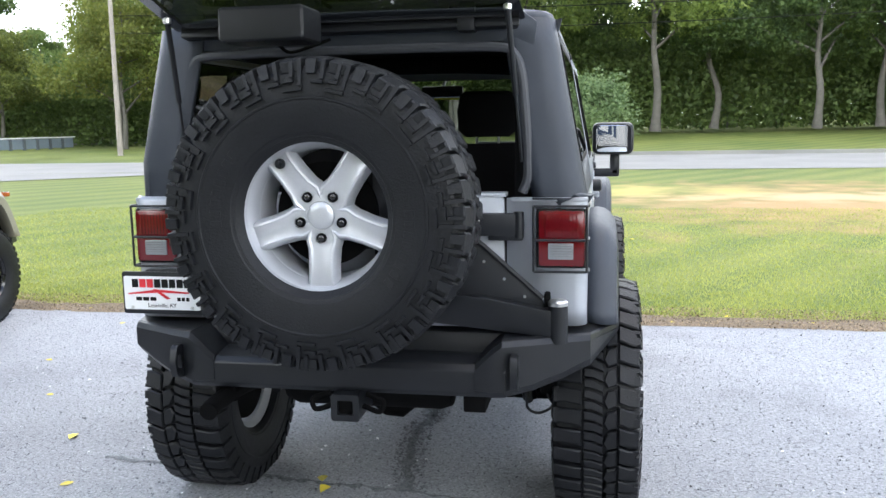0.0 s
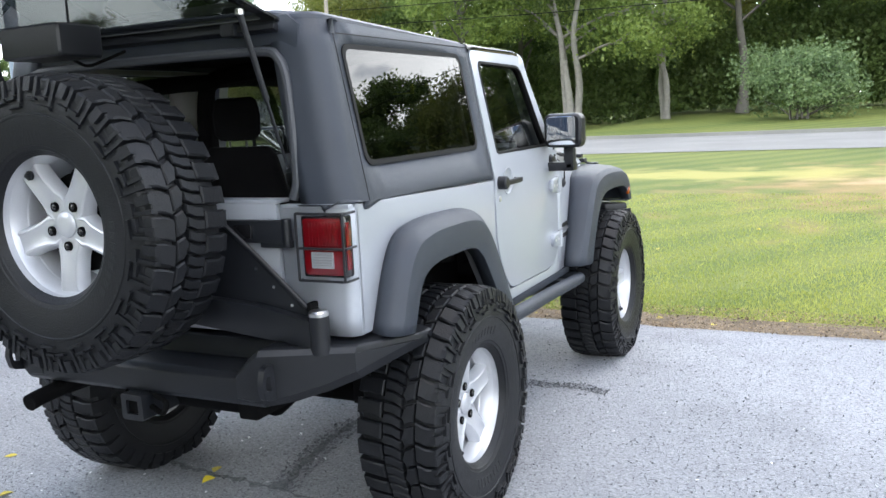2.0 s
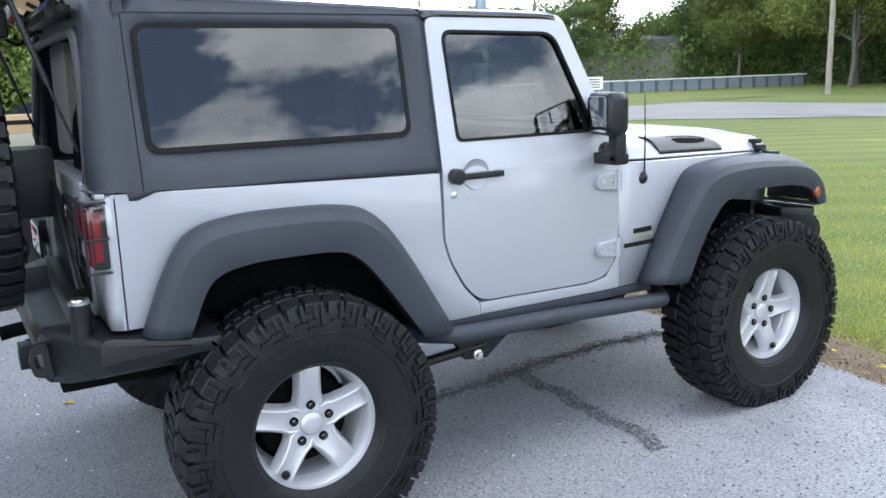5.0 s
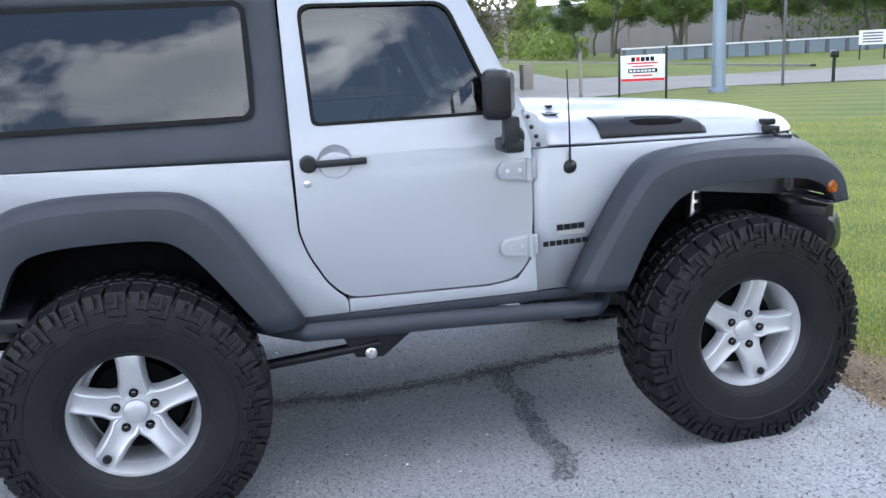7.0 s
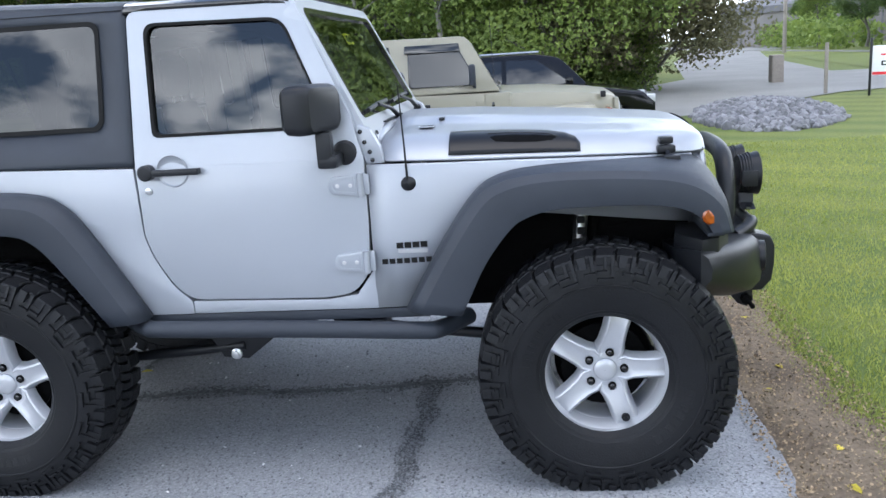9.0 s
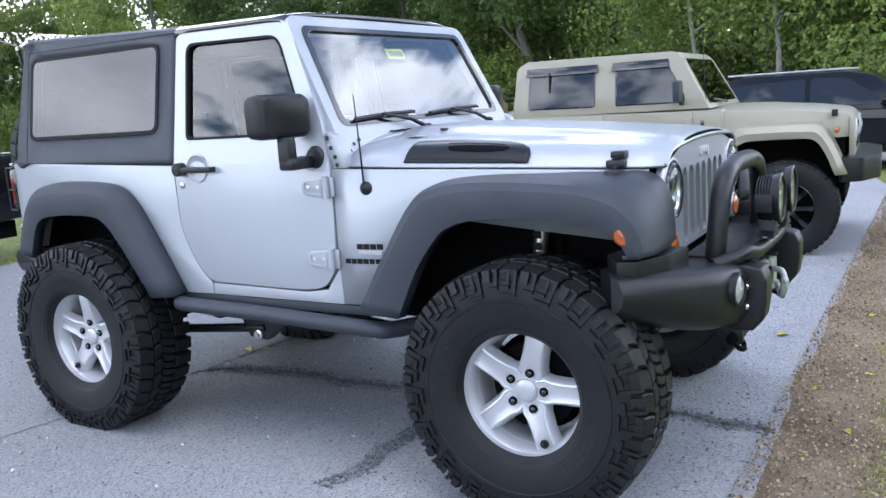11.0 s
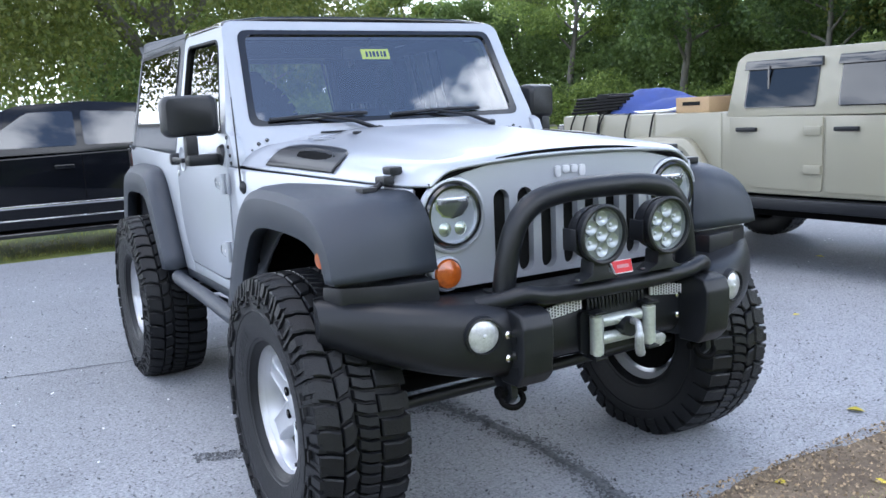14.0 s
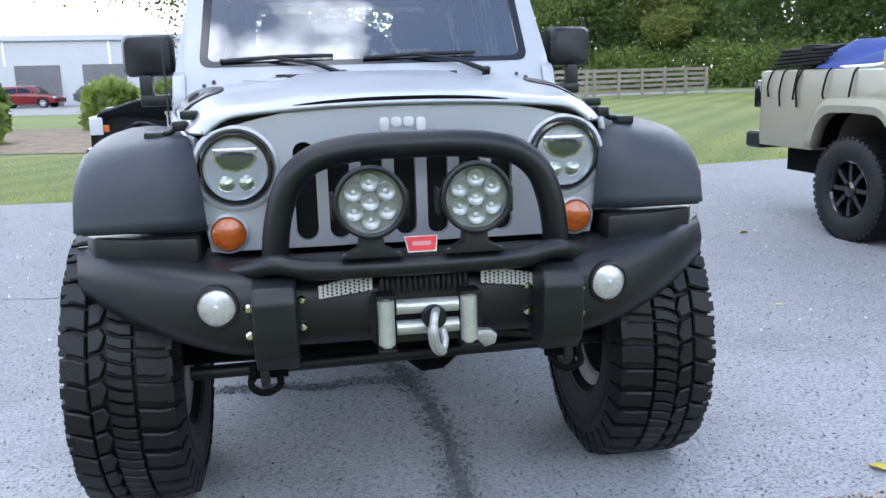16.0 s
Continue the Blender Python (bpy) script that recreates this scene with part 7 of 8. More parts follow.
# poles
big = thing("flag_pole", "thick blue-grey steel pole on the lawn", "pole", at=turn_at(-19.1, 14.0, -0.03, 0))
part("shaft", tube(bmesh.new(), [(0, 0, 0), (0, 0, 12)], [0.195, 0.16], 20), GREY_POLE, big)
part("base", tube(bmesh.new(), [(0, 0, 0), (0, 0, 0.12)], 0.28, 20), GREY_POLE, big)
thin = thing("sign_pole", "thin dark steel pole on the lawn", "pole", at=turn_at(-19.8, 16.6, -0.03, 0))
part("shaft", tube(bmesh.new(), [(0, 0, 0), (0, 0, 7)], [0.045, 0.04], 10), ROOFING, thin)
stub = thing("marker_post", "thin wooden marker post by the drive", "post", at=turn_at(-19.9, 10.0, -0.03, 0))
part("shaft", box(bmesh.new(), -0.04, 0.04, -0.04, 0.04, 0, 1.35, 0.01), WOOD, stub)
post_box = thing("letter_box", "black letter box on a post", "mailbox", at=turn_at(-20.1, 18.6, -0.03, radians(60)))
part("post", box(bmesh.new(), -0.05, 0.05, -0.05, 0.05, 0, 0.75), BLACK, post_box)
part("box", box(bmesh.new(), -0.12, 0.12, -0.24, 0.24, 0.75, 0.98, 0.05), BLACK, post_box)
bin_ = thing("litter_bin", "grey concrete litter bin by the drive", "bin", at=turn_at(-26.8, 10.6, -0.03, 0))
part("drum", box(bmesh.new(), -0.25, 0.25, -0.2, 0.2, 0, 0.95, 0.05), WOOD, bin_)


def utility_pole(x, y, h, lines, arm=True):
    p = thing("utility_pole", "weathered wooden utility pole with wires", "utility pole", "utility poles", turn_at(x, y, -0.03, 0))
    part("shaft", tube(bmesh.new(), [(0, 0, 0), (0.05, 0, h)], [0.17, 0.11], 12), WOOD, p)
    if arm:
        part("cross_arm", box(bmesh.new(), -0.06, 0.06, -1.1, 1.1, h - 0.7, h - 0.58), WOOD, p)
        for k in (-1, -0.4, 0.4, 1):
            part("insulator", tube(bmesh.new(), [(0, k, h - 0.58), (0, k, h - 0.45)], 0.04, 8), STEEL, p)
    return p


utility_pole(-27.6, 43.4, 12, 2)
utility_pole(28, 44.5, 12, 2)
utility_pole(-62, 36, 10, 2)
utility_pole(-84, 41, 10, 2)
utility_pole(-70, 23, 10, 2)
utility_pole(19, -42, 10, 2)
for z, sag, y in ((7.2, 0.5, 43.6), (8.2, 0.45, 43.7), (11.4, 0.5, 43.2)):
    bm = tube(bmesh.new(), [(-27.6 + 55.6 * t, y + 0.9 * t, z - sag * 4 * t * (1 - t)) for t in np.linspace(0, 1, 17)], 0.022, 5)
    w = part("overhead_wire", bm, INK)
    tagged(w, "dark overhead wire between utility poles", "wire", "overhead wires")
bm = tube(bmesh.new(), [(28 + 60 * t, 44.5, 7.4 - 2 * t * (1 - t)) for t in np.linspace(0, 1, 13)], 0.022, 5)
tagged(part("overhead_wire", bm, INK), "dark overhead wire between utility poles", "wire", "overhead wires")


# long low works building across the road
works = thing("works_building", "long grey works building with a pale base", "building", at=turn_at(-86, 62, 0, radians(38)))
part("wall", box(bmesh.new(), -45, 45, -8, 8, 0, 4.2), CLADDING, works)
part("roof", prism(bmesh.new(), [(-8.4, 4.2), (8.4, 4.2), (8.4, 5.0), (0, 6.6), (-8.4, 5.0)], "x", -45.5, 45.5), ROOFING, works)
for k in range(14):
    part("wall_rib", box(bmesh.new(), -42 + k * 6.4, -41.8 + k * 6.4, -8.06, -7.98, 0, 4.2), ROOFING, works)
part("roof_unit", box(bmesh.new(), -6, -3, -4, -1, 5.6, 7.2, 0.05), PAINTED, works, "pale box on the roof")
# panel fence along the far verge
GREY_POST = material("grey_post", (0.10, 0.115, 0.13), 0.6, 0, 0.1)
rail = thing("guard_fence", "pale blue panel fence with dark posts and a white rail", "fence", at=turn_at(-48.6, 38, -0.03, radians(82)))
part("top_rail", box(bmesh.new(), -13, 27, -0.08, 0.08, 0.93, 1.03), WHITE, rail)
for k in range(28):
    part("post", box(bmesh.new(), -13 + k * 1.42, -12.78 + k * 1.42, -0.10, 0.10, 0, 0.93), GREY_POST, rail)
    part("panel", box(bmesh.new(), -12.76 + k * 1.42, -11.60 + k * 1.42, -0.02, 0.02, 0.08, 0.90), BLUE, rail)

# white workshop behind the lot
shop = thing("workshop", "low white metal workshop with dark bay doors", "building", at=turn_at(30, -66, -0.03, radians(8)))
part("wall", box(bmesh.new(), -24, 24, -7, 7, 0, 4.6), PAINTED, shop)
part("roof", box(bmesh.new(), -24.3, 24.3, -7.3, 7.3, 4.6, 5.0), PAINTED, shop)
for k, x in enumerate((-19, -14.5, -10, -5.5, 4, 9)):
    part("bay_door", box(bmesh.new(), x - 1.5, x + 1.5, 6.95, 7.08, 0, 2.9), ROOFING, shop)
for k in range(7):
    part("panel_rib", box(bmesh.new(), -22 + k * 7, -21.85 + k * 7, 7.0, 7.06, 2.9, 4.6), WHITE, shop)

# rail fence beyond the back lawn
fence = thing("rail_fence", "weathered grey wooden five-rail fence", "fence", at=turn_at(-17.3, -38.0, -0.03, math.atan2(-4.84, -9.38)))
for k in range(7):
    part("post", box(bmesh.new(), -5.4 + k * 1.8 - 0.06, -5.4 + k * 1.8 + 0.06, -0.06, 0.06, 0, 1.5), WOOD, fence)
for k in range(5):
    part("rail", box(bmesh.new(), -5.4, 5.4, 0.06, 0.10, 0.25 + k * 0.27, 0.40 + k * 0.27), WOOD, fence)
fence2 = thing("rail_fence", "weathered grey wooden five-rail fence", "fence", at=turn_at(-9.5, -34.6, -0.03, math.atan2(-1.2, -9.38)))
for k in range(5):
    part("post", box(bmesh.new(), -3.4 + k * 1.8 - 0.06, -3.4 + k * 1.8 + 0.06, -0.06, 0.06, 0, 1.5), WOOD, fence2)
for k in range(5):
    part("rail", box(bmesh.new(), -3.4, 3.9, 0.06, 0.10, 0.25 + k * 0.27, 0.40 + k * 0.27), WOOD, fence2)
flat("back_path", [(-60, -42), (-15, -42), (4, -38), (40, -44), (40, -62), (4, -62), (-15, -46), (-60, -46)], -0.014, ROAD, "pale gravel yard behind the lawn", "path")
flat("planting_bed", [(4.4, -13.4), (9, -14.6), (15, -17), (16, -25), (8, -25), (3.6, -20)], -0.016, SOIL, "brown mulched planting bed in the lawn", "bed")
for i, (x, y, h) in enumerate(((8.7, -17.4, 1.2), (10.6, -24, 1.5), (6.4, -23.4, 1.5), (4.4, -22.5, 1.4))):
    n = 2600
    ang, rad = rng.uniform(0, 2 * math.pi, n), np.sqrt(rng.uniform(0, 1, n)) * 0.8
    cs = np.stack([x + rad * np.cos(ang), y + rad * np.sin(ang), rng.uniform(0.05, h, n) * (1 - 0.3 * rad)], 1)
    tagged(leaves("grass_clump", cs, 0.32, LEAF, None, -0.6), "tall green ornamental grass clump", "plant", "grass clumps")

# stone bed beside the drive
bm = bmesh.new()
rs = random.Random(5)
placed = 0
while placed < 1500:
    a, q = rs.uniform(0, 2 * math.pi), math.sqrt(rs.random())
    x, y = -14.8 + 3.4 * q * math.cos(a) * 1.0 - 0.2 * q * math.sin(a), 7.1 + 1.5 * q * math.sin(a) + 1.2 * q * math.cos(a) * -0.35
    s = rs.uniform(0.05, 0.13)
    z = -0.03 + 0.22 * (1 - q * q)
    m = Matrix.Translation((x, y, z)) @ Euler((rs.uniform(0, 3), rs.uniform(0, 3), rs.uniform(0, 3))).to_matrix().to_4x4() @ Matrix.Diagonal((s * 1.4, s, s * 0.7, 1))
    vs = bmesh.ops.create_icosphere(bm, subdivisions=1, radius=1, matrix=m)["verts"]
    placed += 1
tagged(part("stone_bed", bm, STONE, angle=10), "heap of grey broken stones beside the drive", "stones", "", "stuff")

# cracks sealed with tar in the asphalt
def crack(pts, w, seed, label):
    r = random.Random(seed)
    P = spline([(x, y, 0) for x, y in pts], 30)
    rows = []
    for i, p in enumerate(P):
        d = (P[min(i + 1, len(P) - 1)] - P[max(i - 1, 0)]).normalized()
        n = Vector((-d.y, d.x, 0))
        o = n * 0.03 * noise.noise(Vector((i * 0.21, seed, 0)))
        ww = w * max(0.12, 0.62 + 1.1 * noise.noise(Vector((i * 0.33, seed, 5)))) / 2 * (0.3 if i in (0, len(P) - 1) else 1)
        rows.append([p + o - n * ww + Vector((0, 0, 0.003)), p + o + Vector((0, 0, 0.006)), p + o + n * ww + Vector((0, 0, 0.003))])
    bm = bmesh.new()
    loft(bm, rows)
    tagged(part("crack", bm, TAR, flip=False, angle=80), label, "crack", "cracks in the asphalt")


crack([(0.06, -0.12), (-0.04, 0.45), (-0.02, 1.05), (-0.10, 1.65), (-0.18, 2.1), (-0.16, 2.85), (-0.10, 3.1)], 0.065, 1, "dark tar-filled crack running along the asphalt")
crack([(0.06, -0.12), (-0.45, -0.08), (-0.8, -0.02), (-1.5, 0.05)], 0.045, 2, "dark tar-filled crack across the asphalt")
crack([(0.06, -0.12), (0.55, -0.2), (1.0, -0.26), (1.6, -0.36), (2.6, -0.5), (4.5, -0.7)], 0.02, 3, "thin dark crack across the asphalt")

# ---- other parked vehicles ----
TAN = material("tan_paint", (0.285, 0.268, 0.20), 0.42, 0.0, 0.05, 2, 300, 0, coat=0.35)
NIGHT = material("black_paint", (0.003, 0.0036, 0.0055), 0.12, 0.0, 0.1, 2, 300, 0, coat=0.1, spec=0.3)
PALE_TINT = glass("reflecting_glass", (0.5, 0.55, 0.58), 0.0, 0.12, 0.13)
GREY_TRIM = material("grey_trim", (0.05, 0.052, 0.056), 0.5, 0, 0.15)


def road_wheel(parent, x, y, r, w, rim_r, rim_mat, spokes, out, tyre_label, lug=0):
    """A plain wheel with spokes; out is +1 or -1, the side its face looks to."""
    m = Matrix.Translation((x, y, r - 0.012)) @ (Matrix() if out > 0 else Matrix.Rotation(math.pi, 4, "Z"))
    bm = lathe(bmesh.new(), [(rim_r, -w * 0.40), (rim_r, w * 0.36), (rim_r + 0.012, w * 0.40), (rim_r - 0.004, w * 0.415), (rim_r - 0.02, w * 0.30), (rim_r - 0.03, 0)], 40)
    lathe(bm, [(0.06, w * 0.2), (0.058, w * 0.34), (0.03, w * 0.37), (0.0004, w * 0.375)], 20)
    wheel = part("wheel", bm, rim_mat, parent)
    wheel.matrix_basis = m
    for k in range(spokes):
        turn = Matrix.Rotation(2 * math.pi * k / spokes, 4, "X")
        rows = []
        for rr, ww, f in ((0.02, 0.028, 0.30), (0.06, 0.026, 0.32), (rim_r * 0.6, 0.020, 0.35), (rim_r - 0.012, 0.026, 0.34)):
            rows.append([turn @ Vector((xx * w, yy, rr)) for yy, xx in ((-ww, f - 0.12), (-ww * 0.8, f), (ww * 0.8, f), (ww, f - 0.12))])
        bm = bmesh.new()
        loft(bm, rows)
        part("spoke", bm, rim_mat, wheel)
    t = lathe(bmesh.new(), [(rim_r, -w * 0.42), (rim_r + 0.03, -w * 0.48), (r * 0.86, -w * 0.5), (r - 0.025, -w * 0.46), (r - 0.006, -w * 0.36), (r - 0.006, w * 0.36), (r - 0.025, w * 0.46), (r * 0.86, w * 0.5), (rim_r + 0.03, w * 0.48), (rim_r, w * 0.42)], 48)
    if lug:
        carcass, t = t, bmesh.new()
        n = 44
        for i in range(n):
            for x0, x1, o in ((-0.46, -0.18, 0), (-0.14, 0.14, 0.5), (0.18, 0.46, 0)):
                a0, a1 = 2 * math.pi * (i + o) / n, 2 * math.pi * (i + o + 0.72) / n
                lo = [t.verts.new((xx * w, (r - 0.02) * math.cos(a), (r - 0.02) * math.sin(a))) for xx, a in ((x0, a0), (x1, a0), (x1, a1), (x0, a1))]
                hi = [t.verts.new((xx * w * 0.98, r * math.cos(a), r * math.sin(a))) for xx, a in ((x0, a0 + 0.006), (x1, a0 + 0.006), (x1, a1 - 0.006), (x0, a1 - 0.006))]
                t.faces.new(hi)
                for k in range(4):
                    t.faces.new((lo[k], lo[(k + 1) % 4], hi[(k + 1) % 4], hi[k]))
    if lug:
        tagged(part("tyre_tread", t, RUBBER, wheel), kind="stuff")
        t = carcass
    part("tyre", t, RUBBER, wheel, tyre_label)
    part("hub_dark", lathe(bmesh.new(), [(rim_r - 0.02, 0.0), (0.0004, 0.0)], 24), DARK, wheel)
    return wheel


def side_panel(parent, name, pts, x, s, mat, out=0.006, radii=0.02, lean_from=None, bev=0.004):
    bm = prism(bmesh.new(), round_poly(pts, radii, 3), "x", s * (x - 0.03), s * (x + out), bev)
    if lean_from:
        for v in bm.verts:
            v.co.x -= s * 0.19 * max(0, v.co.z - lean_from)
    return part(name, bm, mat, parent)


# tan four-door off-road pickup
TAN_AT = Matrix.Translation((-4.84, -0.77, 0)) @ Matrix.Rotation(radians(3.2), 4, "Z")
tan = thing("tan_pickup", "tan four-door off-road pickup with a loaded bed and black wheels", "pickup truck", at=TAN_AT)
TANW, BELT = 0.86, 1.30
body_pts = [(-1.38, 0.66), (-1.38, 1.335), (0.70, 1.335), (0.74, 1.30), (3.02, 1.275), (3.02, 0.64), (0.60, 0.64), (0.52, 0.76), (0.36, 1.02), (-0.36, 1.02), (-0.54, 0.74), (-0.60, 0.66)]
part("body", prism(bmesh.new(), body_pts, "x", -TANW, TANW, 0.02), TAN, tan)
bm = prism(bmesh.new(), round_poly([(0.74, 1.29), (0.78, 1.765), (0.88, 1.825), (2.30, 1.812), (2.42, 1.76), (2.93, 1.29)], [0, 0.04, 0.05, 0.06, 0.05, 0], 4), "x", -TANW, TANW, 0.03)
for v in bm.verts:
    v.co.x -= math.copysign(0.19 * max(0, v.co.z - BELT), v.co.x)
part("cab", bm, TAN, tan)
for s in (1, -1):
    side_panel(tan, "bed_side", [(-1.37, 0.70), (-1.37, 1.33), (0.69, 1.33), (0.69, 0.66), (0.58, 0.66), (0.38, 1.0), (-0.38, 1.0), (-0.58, 0.70)], TANW, s, TAN)
    for name, pts in (("rear_door", [(0.78, 1.285), (0.80, 0.95), (0.90, 0.76), (1.0, 0.695), (1.655, 0.685), (1.655, 1.28)]), ("front_door", [(1.685, 1.28), (1.685, 0.685), (2.48, 0.68), (2.62, 0.74), (2.64, 1.275)])):
        door = side_panel(tan, name, pts, TANW, s, TAN, 0.014, [0.01, 0.02, 0.06, 0.05, 0.03, 0.01] if name == "rear_door" else [0.01, 0.03, 0.06, 0.06, 0.01])
        y = 0.86 if name == "rear_door" else 1.76
        part("handle", box(bmesh.new(), s * (TANW + 0.014), s * (TANW + 0.045), y, y + 0.20, 1.165, 1.20, 0.01), BLACK, door)
        for z in (1.17, 0.86):
            yy = 1.60 if name == "rear_door" else 2.58
            part("hinge", box(bmesh.new(), s * (TANW + 0.01), s * (TANW + 0.034), yy - 0.10, yy + 0.05, z - 0.035, z + 0.035, 0.006), TAN, door)
    for name, pts in (("rear_window", [(0.905, 1.36), (0.915, 1.72), (1.575, 1.72), (1.575, 1.355)]), ("front_window", [(1.765, 1.355), (1.765, 1.72), (2.235, 1.715), (2.50, 1.41), (2.50, 1.355)])):
        fr = side_panel(tan, name, pts, TANW + 0.005, s, GLOSS, 0.004, 0.025, BELT)
        c = (sum(p[0] for p in pts) / len(pts), sum(p[1] for p in pts) / len(pts))
        bm = bmesh.new()
        bm.faces.new([bm.verts.new((s * (TANW + 0.0105 - 0.19 * max(0, v - BELT)), u, v)) for u, v in round_poly([(c[0] + (u - c[0]) * 0.955, c[1] + (v - c[1]) * 0.94) for u, v in pts], 0.02, 3)])
        part("pane", bm, TINT, fr)
        vis = [(pts[1][0] - 0.03, 1.675), (pts[1][0] - 0.02, 1.75), (pts[2][0] + 0.02, 1.75), (pts[2][0] + 0.03, 1.675)]
        side_panel(tan, "wind_visor", vis, TANW + 0.012, s, GLOSS, 0.018, 0.01, BELT)
        if name == "rear_window":
            part("division", box(bmesh.new(), s * (TANW - 0.04), s * (TANW - 0.03), 1.12, 1.135, 1.36, 1.70), GLOSS, fr)
    # fender flares
    for yc, top in ((0.0, 1.10), (3.487, 1.10)):
        po = spline([(0, yc + a, z) for a, z in ((-0.60, 0.70), (-0.50, 0.93), (-0.36, top - 0.02), (-0.18, top), (0.2, top), (0.36, top - 0.02), (0.50, 0.93), (0.64, 0.69))], 3)
        pi = spline([(0, yc + a, z) for a, z in ((-0.50, 0.70), (-0.43, 0.88), (-0.32, 0.985), (-0.16, 1.01), (0.17, 1.01), (0.32, 0.985), (0.43, 0.88), (0.54, 0.69))], 3)
        bm = bmesh.new()
        loft(bm, [[(s * 0.86, q.y, q.z), (s * 0.955, q.y, q.z), (s * 0.965, o.lerp(q, 0.5).y, o.lerp(q, 0.5).z), (s * 0.93, o.y, o.z), (s * (0.84 if yc == 0 else 0.62), o.y, o.z + 0.012)] for o, q in zip(po, pi)])
        solid(part("flare", bm, TAN, tan), 0.012, 1 if s > 0 else -1)
        bm = bmesh.new()
        loft(bm, [[(s * 0.70, q.y, q.z - 0.012), (s * 0.953, q.y, q.z - 0.004)] for q in pi])
        part("flare_liner", bm, DARK, tan)
    part("step_bar", box(bmesh.new(), s * 0.80, s * 0.92, 0.62, 2.95, 0.52, 0.62, 0.02), BLACK, tan)
    part("mirror", box(bmesh.new(), s * 0.90, s * 1.08, 2.38, 2.50, 1.36, 1.55, 0.03), CHARCOAL, tan)
    part("mirror_arm", box(bmesh.new(), s * 0.84, s * 0.95, 2.44, 2.50, 1.33, 1.38, 0.01), CHARCOAL, tan)
    part("tail_light", box(bmesh.new(), s * 0.70, s * 0.875, -1.47, -1.36, 1.0, 1.25, 0.02), GLOSS, tan, "smoked dark tail light")
    part("headlight", lathe(bmesh.new(), [(0.11, 0), (0.10, 0.03), (0.0004, 0.05)], 24, aim((s * 0.50, 4.18, 1.03), (0, 1, 0))), WHITE_LENS, tan)
    part("marker", box(bmesh.new(), s * 0.70, s * 0.93, 4.00, 4.05, 1.035, 1.075, 0.01), AMBER, tan)
    part("antenna_base", lathe(bmesh.new(), [(0.03, 0.0), (0.028, 0.01), (0.0003, 0.016)], 18, aim((s * 0.862, 2.80, 1.16), (s, 0, 0))), GLOSS, tan)
    part("bonnet_latch", box(bmesh.new(), s * 0.62, s * 0.68, 3.95, 4.02, 1.16, 1.22, 0.01), BLACK, tan)
    for k in range(6):
        part("badge_bar", box(bmesh.new(), s * 0.858, s * 0.866, 2.69 + k * 0.032, 2.713 + k * 0.032, 0.875, 0.90), INK, tan)
    for y in (0, 3.487):
        road_wheel(tan, s * 0.83, y, 0.415, 0.27, 0.225, GLOSS, 8, s, "black all-terrain tyre", 1)
# nose
bm = bmesh.new()
rows = []
for y, xe, zt in ((2.95, 0.80, 1.285), (3.3, 0.74, 1.275), (3.8, 0.65, 1.235), (4.12, 0.60, 1.20), (4.18, 0.58, 1.17)):
    rows.append([(-xe, y, 0.98), (-xe, y, zt - 0.10), (-xe * 0.95, y, zt - 0.03), (-xe * 0.7, y, zt), (0, y, zt + 0.02), (xe * 0.7, y, zt), (xe * 0.95, y, zt - 0.03), (xe, y, zt - 0.10), (xe, y, 0.98)])
loft(bm, rows, cap=True)
part("bonnet", bm, TAN, tan)
part("fender_side", box(bmesh.new(), -0.60, 0.60, 3.0, 4.10, 0.62, 1.05), DARK, tan)
gr2 = part("grille", box(bmesh.new(), -0.62, 0.62, 4.14, 4.20, 0.80, 1.15, 0.02), TAN, tan)
for k in range(7):
    part("slot", box(bmesh.new(), -0.30 + k * 0.088, -0.245 + k * 0.088, 4.195, 4.204, 0.86, 1.08, 0.004), DARK, gr2)
part("front_bumper", prism(bmesh.new(), round_poly([(-0.90, 4.05), (-0.85, 4.26), (-0.5, 4.40), (0.5, 4.40), (0.85, 4.26), (0.90, 4.05)], 0.05, 3), "z", 0.62, 0.82, 0.03), BLACK, tan)
part("rear_bumper", box(bmesh.new(), -0.86, 0.86, -1.62, -1.36, 0.62, 0.78, 0.05, seg=3), BLACK, tan)
part("tailgate", box(bmesh.new(), -0.68, 0.68, -1.42, -1.36, 0.78, 1.33, 0.02), TAN, tan)
bm = bmesh.new()
bm.faces.new([bm.verts.new(p) for p in ((-0.72, 2.90, 1.335), (0.72, 2.90, 1.335), (0.64, 2.45, 1.745), (-0.64, 2.45, 1.745))])
part("windscreen", bm, TINT, tan)
part("wiper", tube(bmesh.new(), [(0.1, 2.95, 1.33), (0.6, 2.90, 1.37)], 0.012, 6), BLACK, tan)
part("antenna", tube(bmesh.new(), [(0.80, 2.85, 1.25), (0.80, 2.80, 1.95)], 0.005, 6), BLACK, tan)
part("underbody", box(bmesh.new(), -0.6, 0.6, -1.3, 4.1, 0.42, 0.66), DARK, tan)
for y in (0, 3.487):
    part("axle", tube(bmesh.new(), [(-0.75, y, 0.43), (0.75, y, 0.43)], 0.05, 12), DARK, tan)

# short nose: the screen's foot, the front axle and the grille stand closer to the cab
for ob in tan.children:
    if ob.location.length > 0.01:
        if ob.location.y > 3:
            ob.location.y = 3.26
        continue
    for piece in (ob, *ob.children):
        for v in piece.data.vertices:
            v.co.y = float(np.interp(v.co.y, [-9, 2.30, 2.93, 3.487, 4.18, 5], [-9, 2.30, 2.62, 3.26, 3.75, 4.57]))

